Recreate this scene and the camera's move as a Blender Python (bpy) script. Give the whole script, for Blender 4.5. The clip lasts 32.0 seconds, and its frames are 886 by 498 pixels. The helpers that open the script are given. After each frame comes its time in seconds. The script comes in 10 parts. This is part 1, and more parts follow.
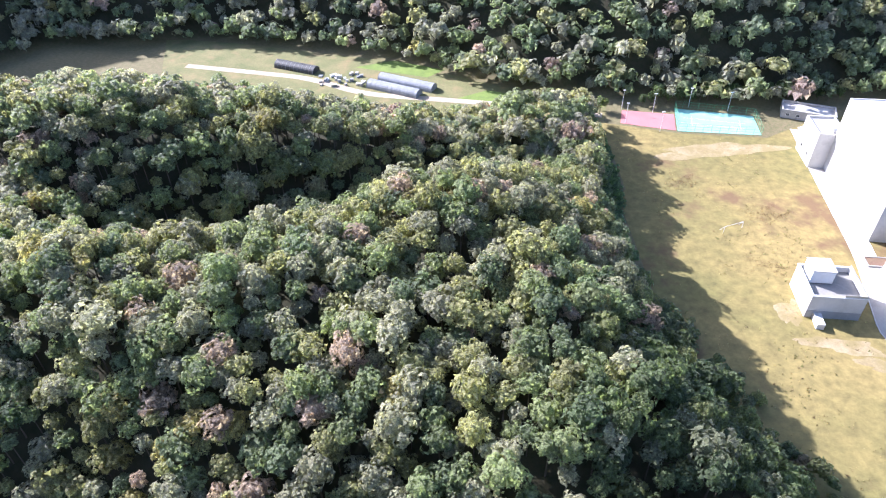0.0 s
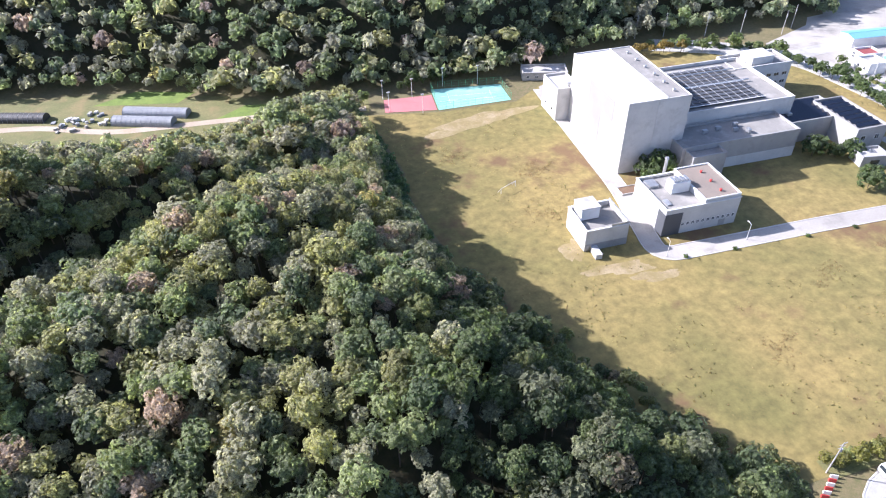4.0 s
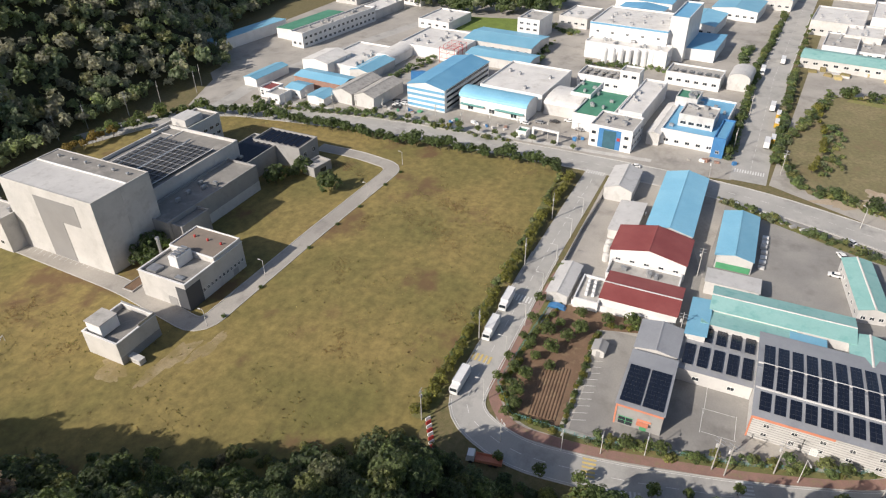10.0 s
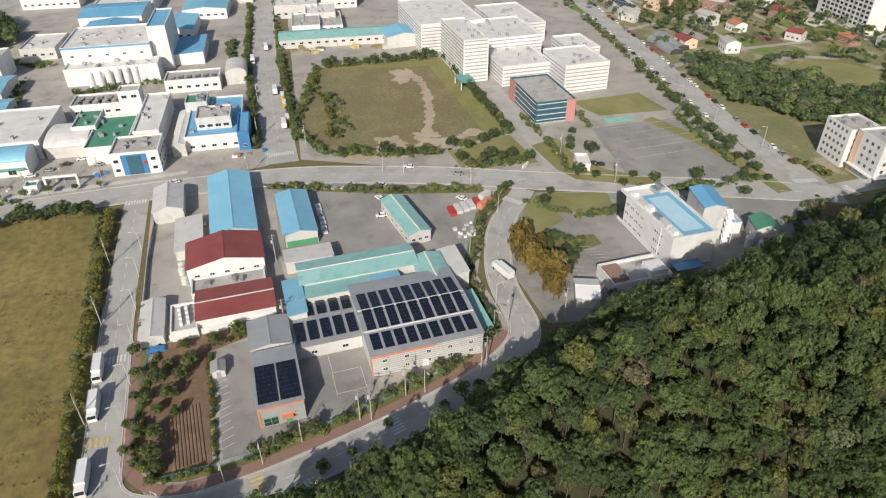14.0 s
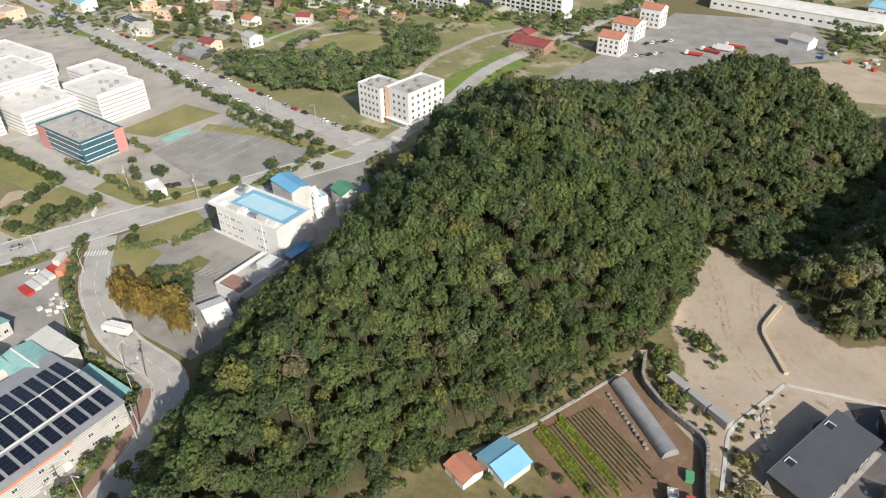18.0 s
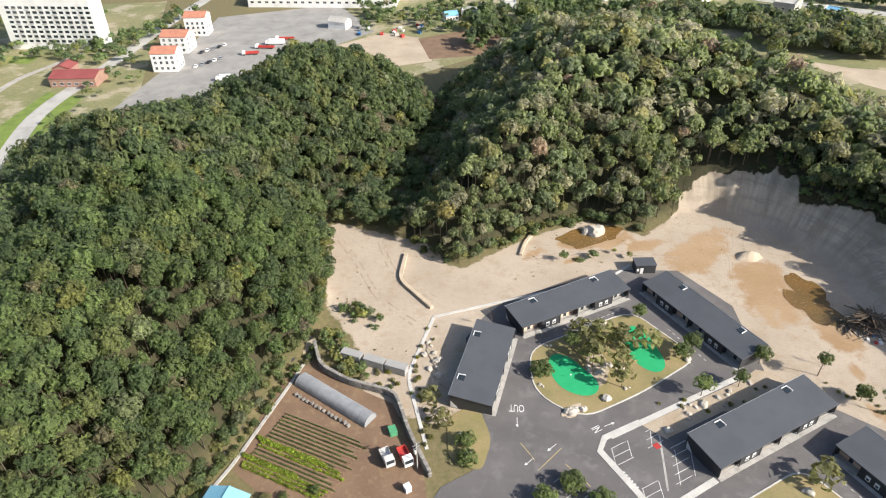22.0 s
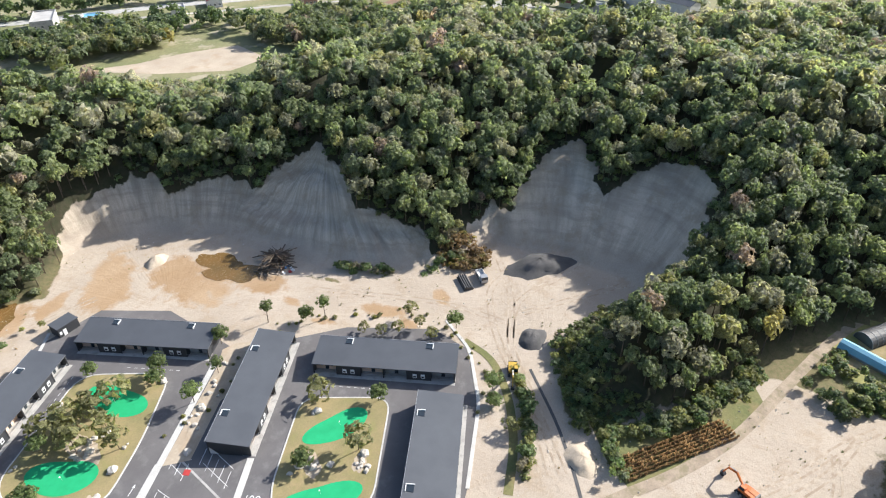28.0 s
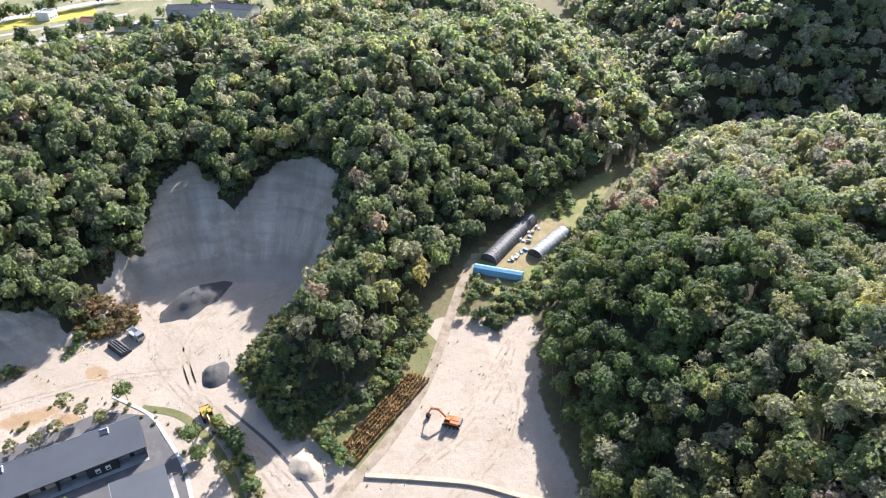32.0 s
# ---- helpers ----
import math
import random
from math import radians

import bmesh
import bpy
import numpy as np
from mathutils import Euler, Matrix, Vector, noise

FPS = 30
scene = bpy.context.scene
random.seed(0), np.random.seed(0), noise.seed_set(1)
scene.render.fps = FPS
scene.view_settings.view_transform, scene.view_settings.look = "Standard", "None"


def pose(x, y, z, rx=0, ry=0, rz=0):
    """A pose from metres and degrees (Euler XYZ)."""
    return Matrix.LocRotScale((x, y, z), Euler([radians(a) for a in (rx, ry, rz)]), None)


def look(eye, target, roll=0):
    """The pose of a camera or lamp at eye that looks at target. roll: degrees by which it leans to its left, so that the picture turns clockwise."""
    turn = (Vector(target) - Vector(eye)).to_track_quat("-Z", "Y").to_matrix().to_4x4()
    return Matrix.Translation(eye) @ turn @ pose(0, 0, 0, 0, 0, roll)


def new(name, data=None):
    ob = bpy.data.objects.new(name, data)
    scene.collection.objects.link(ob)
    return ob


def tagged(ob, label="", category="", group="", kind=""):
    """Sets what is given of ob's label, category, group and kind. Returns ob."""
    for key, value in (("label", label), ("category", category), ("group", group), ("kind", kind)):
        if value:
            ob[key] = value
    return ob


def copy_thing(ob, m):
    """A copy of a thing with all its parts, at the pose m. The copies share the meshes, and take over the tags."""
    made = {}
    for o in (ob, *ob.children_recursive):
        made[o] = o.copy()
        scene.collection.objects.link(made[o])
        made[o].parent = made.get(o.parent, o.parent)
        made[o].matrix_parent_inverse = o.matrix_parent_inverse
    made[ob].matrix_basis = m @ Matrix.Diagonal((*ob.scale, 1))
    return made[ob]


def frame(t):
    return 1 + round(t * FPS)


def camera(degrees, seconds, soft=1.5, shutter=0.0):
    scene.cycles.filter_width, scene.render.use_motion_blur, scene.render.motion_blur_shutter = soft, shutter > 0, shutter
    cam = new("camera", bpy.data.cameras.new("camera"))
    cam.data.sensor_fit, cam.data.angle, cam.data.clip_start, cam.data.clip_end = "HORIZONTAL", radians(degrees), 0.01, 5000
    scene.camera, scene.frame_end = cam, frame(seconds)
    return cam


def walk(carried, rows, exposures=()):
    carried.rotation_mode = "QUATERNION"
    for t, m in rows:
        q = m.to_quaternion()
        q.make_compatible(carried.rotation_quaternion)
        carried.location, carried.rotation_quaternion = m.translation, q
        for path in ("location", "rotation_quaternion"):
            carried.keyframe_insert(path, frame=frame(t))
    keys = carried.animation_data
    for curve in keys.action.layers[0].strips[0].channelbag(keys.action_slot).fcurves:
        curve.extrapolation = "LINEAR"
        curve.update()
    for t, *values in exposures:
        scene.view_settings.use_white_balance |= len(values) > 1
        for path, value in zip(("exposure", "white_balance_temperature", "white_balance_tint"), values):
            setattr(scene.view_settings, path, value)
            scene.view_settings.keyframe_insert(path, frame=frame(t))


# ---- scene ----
# camera: a drone that hovers in one place and turns
EYE = 130.0
cam = camera(67.27, 32.0, soft=1.15)
# seconds, yaw, pitch, roll, metres moved ahead along the view
TURN = [
    (0.0, -0.04, -39.05, -0.66, 0.0),
    (0.5, -2.85, -38.99, -0.91, 0.0),
    (0.8, -4.38, -39.10, -0.85, 1.5),
    (1.0, -5.30, -39.15, -0.76, 4.8),
    (1.5, -7.23, -39.54, -0.55, 16.0),
    (1.75, -8.43, -39.55, -0.54, 17.2),
    (2.0, -9.61, -39.54, -0.53, 17.0),
    (2.7, -13.63, -39.15, -1.02, 0.0),
    (3.0, -15.45, -39.17, -1.07, 0.0),
    (3.5, -18.62, -39.20, -1.15, 0.0),
    (5.5, -33.19, -39.37, -0.70, 0.0),
    (6.0, -37.25, -39.11, -0.66, 0.0),
    (6.5, -41.14, -37.47, -0.71, 0.0),
    (7.0, -44.87, -35.68, -0.63, 0.0),
    (7.5, -48.52, -34.45, -0.58, 0.0),
    (8.0, -52.19, -34.33, -0.66, 0.0),
    (8.5, -56.10, -34.28, -0.69, 0.0),
    (9.0, -60.42, -34.29, -0.77, 0.0),
    (9.5, -65.40, -34.29, -0.90, 0.0),
    (10.0, -70.70, -34.29, -0.87, 0.0),
    (10.5, -75.94, -34.30, -0.83, 0.0),
    (11.0, -81.23, -34.30, -0.79, 0.0),
    (11.5, -86.48, -34.30, -0.77, 0.0),
    (12.0, -91.90, -34.33, -0.72, 0.0),
    (12.5, -97.21, -34.33, -0.67, 0.0),
    (13.0, -102.52, -34.36, -0.58, 0.0),
    (13.5, -107.82, -34.37, -0.55, 0.0),
    (14.0, -113.21, -34.39, -0.41, 0.0),
    (14.5, -118.61, -34.40, -0.39, 0.0),
    (15.0, -123.98, -34.44, -0.33, 0.0),
    (15.5, -129.32, -34.45, -0.17, 0.0),
    (17.5, -148.21, -34.41, -0.46, 0.0),
    (18.0, -152.39, -34.40, -0.67, 0.0),
    (18.5, -156.48, -34.41, -0.73, 0.0),
    (19.0, -161.11, -34.35, -0.79, 0.0),
    (19.5, -165.96, -34.34, -0.87, 0.0),
    (20.0, -170.53, -34.39, -0.90, 0.0),
    (20.5, -175.09, -34.38, -0.89, 0.0),
    (21.0, -179.73, -34.41, -0.85, 0.0),
    (21.5, -184.43, -34.41, -0.84, 0.0),
    (22.0, -189.37, -34.44, -0.89, 0.0),
    (22.5, -194.22, -34.42, -0.86, 0.0),
    (23.0, -199.00, -34.46, -0.84, 0.0),
    (23.5, -203.64, -34.48, -0.79, 0.0),
    (24.0, -208.34, -34.48, -0.70, 0.0),
    (24.5, -213.21, -34.45, -0.64, 0.0),
    (26.5, -232.09, -34.39, -0.75, 0.0),
    (27.0, -236.99, -34.35, -0.66, 0.0),
    (27.5, -241.86, -34.39, -0.64, 0.0),
    (28.0, -246.51, -34.33, -0.73, 0.0),
    (28.5, -251.19, -34.37, -0.75, 0.0),
    (29.0, -255.78, -34.38, -0.76, 0.0),
    (29.5, -260.37, -34.36, -0.80, 0.0),
    (30.0, -264.82, -34.31, -0.87, 0.0),
    (30.5, -269.48, -34.27, -0.97, 0.0),
    (31.0, -274.04, -34.21, -1.00, 0.0),
    (31.5, -278.27, -34.20, -0.96, 0.0),
    (32.0, -281.99, -34.17, -0.90, 0.0),
]
# seconds, stops, white balance
EXPOSURE = [(0.0, 1.78, 5400, 23), (3.5, 1.45, 5500, 22), (6.0, 1.05, 5950, 18), (8.0, 0.5, 6300, 16), (10.0, 0.15, 6500, 13), (13.0, -0.06, 6500, 10), (15.5, 0.03, 6500, 10), (19.0, 0.43, 6500, 10), (21.5, 0.78, 6400, 10), (24.0, 0.86, 6350, 9), (28.0, 1.05, 6000, 10), (32.0, 1.3, 5750, 14)]
walk(cam, [(t, pose(0, 0, EYE, 90 + pitch, 0, yaw) @ pose(0, 0, -ahead, 0, 0, roll)) for t, yaw, pitch, roll, ahead in TURN],
     exposures=EXPOSURE)

# ---- light ----
SUN_AZ, SUN_EL = 144.0, 31.0          # degrees: where the sun stands, counted from +x towards +y, and its height
world = bpy.data.worlds.new("sky")
scene.world = world
world.use_nodes = True
wn = world.node_tree
sky = wn.nodes.new("ShaderNodeTexSky")
sky.sky_type, sky.sun_disc = "NISHITA", False
sky.sun_elevation, sky.sun_rotation = radians(SUN_EL), radians(90 - SUN_AZ)
sky.air_density, sky.dust_density = 1.0, 2.0
wn.nodes["Background"].inputs[1].default_value = 0.09
wn.links.new(sky.outputs[0], wn.nodes["Background"].inputs[0])
sun_data = bpy.data.lights.new("sun", "SUN")
sun_data.energy, sun_data.angle, sun_data.color = 4.6, radians(0.6), (1.0, 0.93, 0.82)
sun = new("sun", sun_data)
sd = Vector((math.cos(radians(SUN_AZ)) * math.cos(radians(SUN_EL)), math.sin(radians(SUN_AZ)) * math.cos(radians(SUN_EL)), math.sin(radians(SUN_EL))))
sun.matrix_world = look(sd * 600, (0, 0, 0))

# ---- materials ----
def nd(t, kind, **kw):
    n = t.nodes.new(kind)
    for k, v in kw.items():
        n.inputs[k].default_value = v
    return n


def noise_at(t, vec, scale, detail=3.0, rough=0.55):
    n = nd(t, "ShaderNodeTexNoise", Scale=scale, Detail=detail, Roughness=rough)
    t.links.new(vec, n.inputs["Vector"])
    return n.outputs["Fac"]


def ramp(t, fac, stops):
    r = t.nodes.new("ShaderNodeValToRGB")
    while len(r.color_ramp.elements) < len(stops):
        r.color_ramp.elements.new(0.5)
    for e, (p, c) in zip(r.color_ramp.elements, stops):
        e.position, e.color = p, (*c, 1) if len(c) == 3 else c
    t.links.new(fac, r.inputs[0])
    return r.outputs[0]


def mixc(t, fac, a, b, mode="MIX"):
    m = t.nodes.new("ShaderNodeMix")
    m.data_type, m.blend_type = "RGBA", mode
    for sock, val in ((m.inputs[0], fac), (m.inputs[6], a), (m.inputs[7], b)):
        if isinstance(val, (int, float)):
            sock.default_value = val
        elif isinstance(val, tuple):
            sock.default_value = (*val, 1)
        else:
            t.links.new(val, sock)
    return m.outputs[2]


def mth(t, op, a, b=0.0):
    m = t.nodes.new("ShaderNodeMath")
    m.operation = op
    for i, val in enumerate((a, b)):
        if isinstance(val, (int, float)):
            m.inputs[i].default_value = val
        else:
            t.links.new(val, m.inputs[i])
    return m.outputs[0]


def base_mat(name):
    m = bpy.data.materials.new(name)
    m.use_nodes = True
    t = m.node_tree
    return m, t, t.nodes["Principled BSDF"]


def place(t, world_space):
    if world_space:
        return t.nodes.new("ShaderNodeNewGeometry").outputs["Position"]
    return t.nodes.new("ShaderNodeTexCoord").outputs["Object"]


def mat(name, a, b, big=0.15, fine=3.0, rough=0.85, bump=0.15, metal=0.0, spread=0.25, world_space=False, stain=None, stain_scale=0.4, vary=0.0, edge=(0.52, 0.68)):
    """A worn surface: colours a to b by a broad noise, fine grain over it, stains of a third colour."""
    m, t, p = base_mat(name)
    pos = place(t, world_space)
    broad = noise_at(t, pos, big, 4.0)
    grain = noise_at(t, pos, fine, 4.0, 0.7)
    col = mixc(t, ramp(t, broad, [(0.35, (0, 0, 0)), (0.65, (1, 1, 1))]), a, b)
    col = mixc(t, 1.0, col, ramp(t, grain, [(0.2, (1 - spread,) * 3), (0.8, (1 + spread * 0.6,) * 3)]), "MULTIPLY")
    if stain:
        s = noise_at(t, pos, stain_scale, 6.0, 0.65)
        col = mixc(t, ramp(t, s, [(edge[0], (0, 0, 0)), (edge[1], (0.8, 0.8, 0.8))]), col, stain)
    if vary:
        info = t.nodes.new("ShaderNodeObjectInfo")
        k = mth(t, "ADD", mth(t, "MULTIPLY", info.outputs["Random"], vary), 1 - vary / 2)
        v = t.nodes.new("ShaderNodeHueSaturation")
        t.links.new(k, v.inputs["Value"])
        t.links.new(col, v.inputs["Color"])
        col = v.outputs[0]
    t.links.new(col, p.inputs["Base Color"])
    p.inputs["Metallic"].default_value = metal
    t.links.new(mth(t, "ADD", mth(t, "MULTIPLY", grain, 0.25), rough - 0.12), p.inputs["Roughness"])
    if bump:
        bn = nd(t, "ShaderNodeBump", Strength=bump, Distance=0.15)
        t.links.new(grain, bn.inputs["Height"])
        t.links.new(bn.outputs[0], p.inputs["Normal"])
    return m


def leaf_mat(name, attr="tint", base=(0.07, 0.11, 0.035), light=1.0):
    """Foliage: a hue for each tree from its attribute, lighter and darker sprays, light shining through."""
    m, t, p = base_mat(name)
    pos = place(t, True)
    if attr:
        at = t.nodes.new("ShaderNodeAttribute")
        at.attribute_name = attr
        col = at.outputs["Color"]
    else:
        info = t.nodes.new("ShaderNodeObjectInfo")
        col = mixc(t, info.outputs["Random"], base, tuple(c * 0.65 for c in base))
    isl = t.nodes.new("ShaderNodeNewGeometry")
    col = mixc(t, 1.0, col, ramp(t, isl.outputs["Random Per Island"], [(0.0, (0.72, 0.73, 0.74)), (1.0, (1.26 * light, 1.26 * light, 1.2 * light))]), "MULTIPLY")
    col = mixc(t, 1.0, col, ramp(t, noise_at(t, pos, 0.9, 2.0), [(0.3, (0.75, 0.75, 0.75)), (0.7, (1.25, 1.25, 1.2))]), "MULTIPLY")
    sprig = noise_at(t, pos, 3.4, 3.0, 0.7)
    col = mixc(t, 1.0, col, ramp(t, sprig, [(0.36, (0.5, 0.52, 0.52)), (0.64, (1.45, 1.45, 1.42))]), "MULTIPLY")
    bn = nd(t, "ShaderNodeBump", Strength=0.9, Distance=0.35)
    t.links.new(sprig, bn.inputs["Height"])
    t.links.new(bn.outputs[0], p.inputs["Normal"])
    t.links.new(col, p.inputs["Base Color"])
    p.inputs["Roughness"].default_value = 0.5
    p.inputs["Specular IOR Level"].default_value = 0.4
    p.inputs["Sheen Weight"].default_value = 0.12
    p.inputs["Sheen Roughness"].default_value = 0.45
    tr = t.nodes.new("ShaderNodeBsdfTranslucent")
    t.links.new(mixc(t, 1.0, col, (1.9, 1.95, 1.5), "MULTIPLY"), tr.inputs[0])
    t.links.new(bn.outputs[0], tr.inputs["Normal"])
    mx = nd(t, "ShaderNodeMixShader", Fac=0.45)
    t.links.new(p.outputs[0], mx.inputs[1])
    t.links.new(tr.outputs[0], mx.inputs[2])
    t.links.new(mx.outputs[0], t.nodes["Material Output"].inputs[0])
    return m


LEAF = leaf_mat("foliage")
LEAF_TREE = leaf_mat("tree_foliage", "", (0.17, 0.215, 0.075))
LEAF_DARK = leaf_mat("pine_foliage", "", (0.12, 0.165, 0.06))
LEAF_GOLD = leaf_mat("autumn_foliage", "", (0.30, 0.215, 0.055))
LEAF_YELLOW = leaf_mat("yellowing_foliage", "", (0.26, 0.25, 0.06))
LOT = mat("brown_weeds", (0.27, 0.225, 0.12), (0.185, 0.175, 0.078), big=0.06, fine=0.6, rough=0.97, bump=0.7, spread=0.45, world_space=True, stain=(0.25, 0.17, 0.105), stain_scale=0.06)
PALEWALL = mat("weathered_render", (0.60, 0.585, 0.56), (0.53, 0.52, 0.50), big=0.12, fine=1.0, rough=0.75, bump=0.03, spread=0.08, stain=(0.46, 0.45, 0.43), stain_scale=0.2)
PANELGREY = mat("mid_grey_cladding", (0.29, 0.285, 0.28), (0.255, 0.25, 0.247), big=0.1, fine=1.0, rough=0.65, bump=0.03, spread=0.06)
ROOFDUSK = mat("dull_flat_roof", (0.30, 0.285, 0.26), (0.23, 0.22, 0.205), big=0.12, fine=2.0, rough=0.92, bump=0.1, spread=0.15, stain=(0.38, 0.36, 0.33), stain_scale=0.2)
ROOFBROWN = mat("brown_roof_deck", (0.26, 0.215, 0.175), (0.215, 0.18, 0.15), big=0.1, fine=1.5, rough=0.9, spread=0.12)
BARK = mat("bark", (0.16, 0.12, 0.085), (0.11, 0.085, 0.06), big=1.0, fine=8.0, rough=0.95)
GRASS = mat("dry_grass", (0.30, 0.228, 0.080), (0.185, 0.163, 0.052), big=0.022, fine=0.3, rough=0.95, bump=0.7, spread=0.55, world_space=True, stain=(0.15, 0.085, 0.045), stain_scale=0.026, edge=(0.55, 0.63))
WORN = mat("worn_turf", (0.40, 0.32, 0.19), (0.30, 0.23, 0.11), big=0.15, fine=1.2, rough=0.97, bump=0.4, spread=0.4, world_space=True, stain=(0.24, 0.19, 0.075), stain_scale=0.2, edge=(0.42, 0.6))
LAWN = mat("lawn", (0.31, 0.275, 0.12), (0.215, 0.215, 0.08), big=0.06, fine=2.0, rough=0.95, bump=0.3, spread=0.3, world_space=True)
TURF_DRY = mat("dry_turf", (0.32, 0.25, 0.125), (0.235, 0.205, 0.09), big=0.15, fine=3.0, rough=0.95, bump=0.3, spread=0.25, world_space=True, stain=(0.24, 0.22, 0.08), stain_scale=0.25)
WEEDS = mat("rough_weeds", (0.215, 0.195, 0.08), (0.145, 0.155, 0.055), big=0.1, fine=1.2, rough=0.97, bump=0.6, spread=0.4, world_space=True, stain=(0.26, 0.19, 0.09), stain_scale=0.12)
GREEN_VERGE = mat("yellow_green_grass", (0.29, 0.275, 0.10), (0.20, 0.215, 0.07), big=0.1, fine=1.2, rough=0.97, bump=0.6, spread=0.4, world_space=True, stain=(0.33, 0.27, 0.13), stain_scale=0.2)
MEADOW = mat("patchy_meadow", (0.27, 0.245, 0.125), (0.18, 0.195, 0.08), big=0.03, fine=0.5, rough=0.97, bump=0.5, spread=0.35, world_space=True, stain=(0.40, 0.345, 0.25), stain_scale=0.045, edge=(0.53, 0.6))
GREEN_CROP = mat("green_crop", (0.20, 0.27, 0.05), (0.14, 0.20, 0.04), big=0.2, fine=2.5, rough=0.95, bump=0.5, spread=0.35, world_space=True)
SOIL = mat("tilled_soil", (0.235, 0.15, 0.095), (0.175, 0.11, 0.07), big=0.2, fine=3.0, rough=0.97, bump=0.5, spread=0.3, world_space=True, stain=(0.28, 0.2, 0.12), stain_scale=0.4)
ASPHALT = mat("asphalt_worn", (0.48, 0.465, 0.435), (0.40, 0.39, 0.365), big=0.08, fine=2.5, rough=0.9, bump=0.1, spread=0.12, world_space=True, stain=(0.28, 0.27, 0.255), stain_scale=0.1)
ASPHALT_NEW = mat("asphalt_new", (0.148, 0.138, 0.136), (0.118, 0.110, 0.110), big=0.12, fine=3.0, rough=0.88, bump=0.1, spread=0.12, world_space=True, stain=(0.19, 0.18, 0.175), stain_scale=0.2)
ASPHALT_MID = mat("asphalt_grey", (0.345, 0.33, 0.305), (0.265, 0.255, 0.24), big=0.07, fine=2.0, rough=0.9, bump=0.1, spread=0.14, world_space=True, stain=(0.20, 0.19, 0.178), stain_scale=0.09)
YARD = mat("yard_concrete", (0.46, 0.43, 0.385), (0.36, 0.335, 0.30), big=0.05, fine=1.5, rough=0.92, bump=0.1, spread=0.15, world_space=True, stain=(0.25, 0.235, 0.21), stain_scale=0.08)
KERB = mat("kerb_stone", (0.62, 0.60, 0.56), (0.5, 0.485, 0.455), big=0.3, fine=4.0, rough=0.9, world_space=True)
WALK = mat("red_paving", (0.34, 0.20, 0.165), (0.27, 0.17, 0.14), big=0.3, fine=4.0, rough=0.95, world_space=True, stain=(0.26, 0.21, 0.12), stain_scale=0.5)
PAINT_W = mat("road_paint_white", (0.80, 0.80, 0.78), (0.66, 0.66, 0.64), big=0.5, fine=5.0, rough=0.8, world_space=True)
PAINT_Y = mat("road_paint_yellow", (0.72, 0.55, 0.2), (0.6, 0.47, 0.2), big=0.5, fine=5.0, rough=0.8, world_space=True)
WHITEWALL = mat("white_cladding", (0.78, 0.78, 0.77), (0.69, 0.69, 0.685), big=0.1, fine=1.0, rough=0.6, bump=0.03, spread=0.06, stain=(0.64, 0.63, 0.61), stain_scale=0.25)
LIGHTWALL = mat("pale_grey_cladding", (0.62, 0.61, 0.59), (0.54, 0.53, 0.515), big=0.1, fine=1.0, rough=0.65, bump=0.03, spread=0.07, stain=(0.45, 0.44, 0.42), stain_scale=0.3)
GREYWALL = mat("grey_cladding", (0.37, 0.365, 0.355), (0.315, 0.31, 0.305), big=0.1, fine=1.0, rough=0.65, bump=0.03, spread=0.08, stain=(0.27, 0.265, 0.26), stain_scale=0.3)
DARKWALL = mat("charcoal_cladding", (0.040, 0.042, 0.046), (0.032, 0.033, 0.037), big=0.3, fine=3.0, rough=0.55, bump=0.03, spread=0.1)
DARKROOF = mat("slate_grey_roof", (0.088, 0.094, 0.106), (0.074, 0.079, 0.090), big=0.15, fine=2.0, rough=0.55, bump=0.05, spread=0.08)
ROOFGREY = mat("flat_roof", (0.50, 0.48, 0.45), (0.39, 0.375, 0.35), big=0.12, fine=2.0, rough=0.92, bump=0.1, spread=0.15, stain=(0.29, 0.28, 0.26), stain_scale=0.2)
ROOFMID = mat("dull_metal_roof", (0.34, 0.35, 0.37), (0.29, 0.30, 0.32), big=0.12, fine=1.5, rough=0.5, bump=0.05, spread=0.1, stain=(0.24, 0.25, 0.27), stain_scale=0.2)
ROOFWHITE = mat("white_roof_sheet", (0.78, 0.76, 0.72), (0.68, 0.66, 0.63), big=0.12, fine=1.5, rough=0.6, bump=0.05, spread=0.1, stain=(0.55, 0.52, 0.47), stain_scale=0.2)
ROOFBLUE = mat("blue_roof_sheet", (0.20, 0.46, 0.63), (0.25, 0.52, 0.68), big=0.1, fine=1.5, rough=0.5, bump=0.04, spread=0.1, vary=0.25)
POOLBLUE = mat("pale_blue_deck", (0.42, 0.66, 0.78), (0.50, 0.71, 0.80), big=0.15, fine=1.5, rough=0.6, bump=0.03, spread=0.08, stain=(0.60, 0.72, 0.76), stain_scale=0.25)
ROOFDEEP = mat("deep_blue_roof_sheet", (0.14, 0.37, 0.58), (0.18, 0.43, 0.63), big=0.1, fine=1.5, rough=0.5, bump=0.04, spread=0.1, vary=0.2)
ROOFTEAL = mat("teal_roof_sheet", (0.26, 0.49, 0.46), (0.32, 0.55, 0.52), big=0.1, fine=1.5, rough=0.55, bump=0.04, spread=0.1, stain=(0.17, 0.40, 0.38), stain_scale=0.3)
ROOFRED = mat("dark_red_roof_sheet", (0.25, 0.062, 0.058), (0.30, 0.085, 0.078), big=0.15, fine=1.5, rough=0.6, bump=0.04, spread=0.12)
ROOFGREEN = mat("green_roof_coat", (0.075, 0.25, 0.16), (0.10, 0.30, 0.20), big=0.15, fine=1.5, rough=0.7, bump=0.04, spread=0.12)
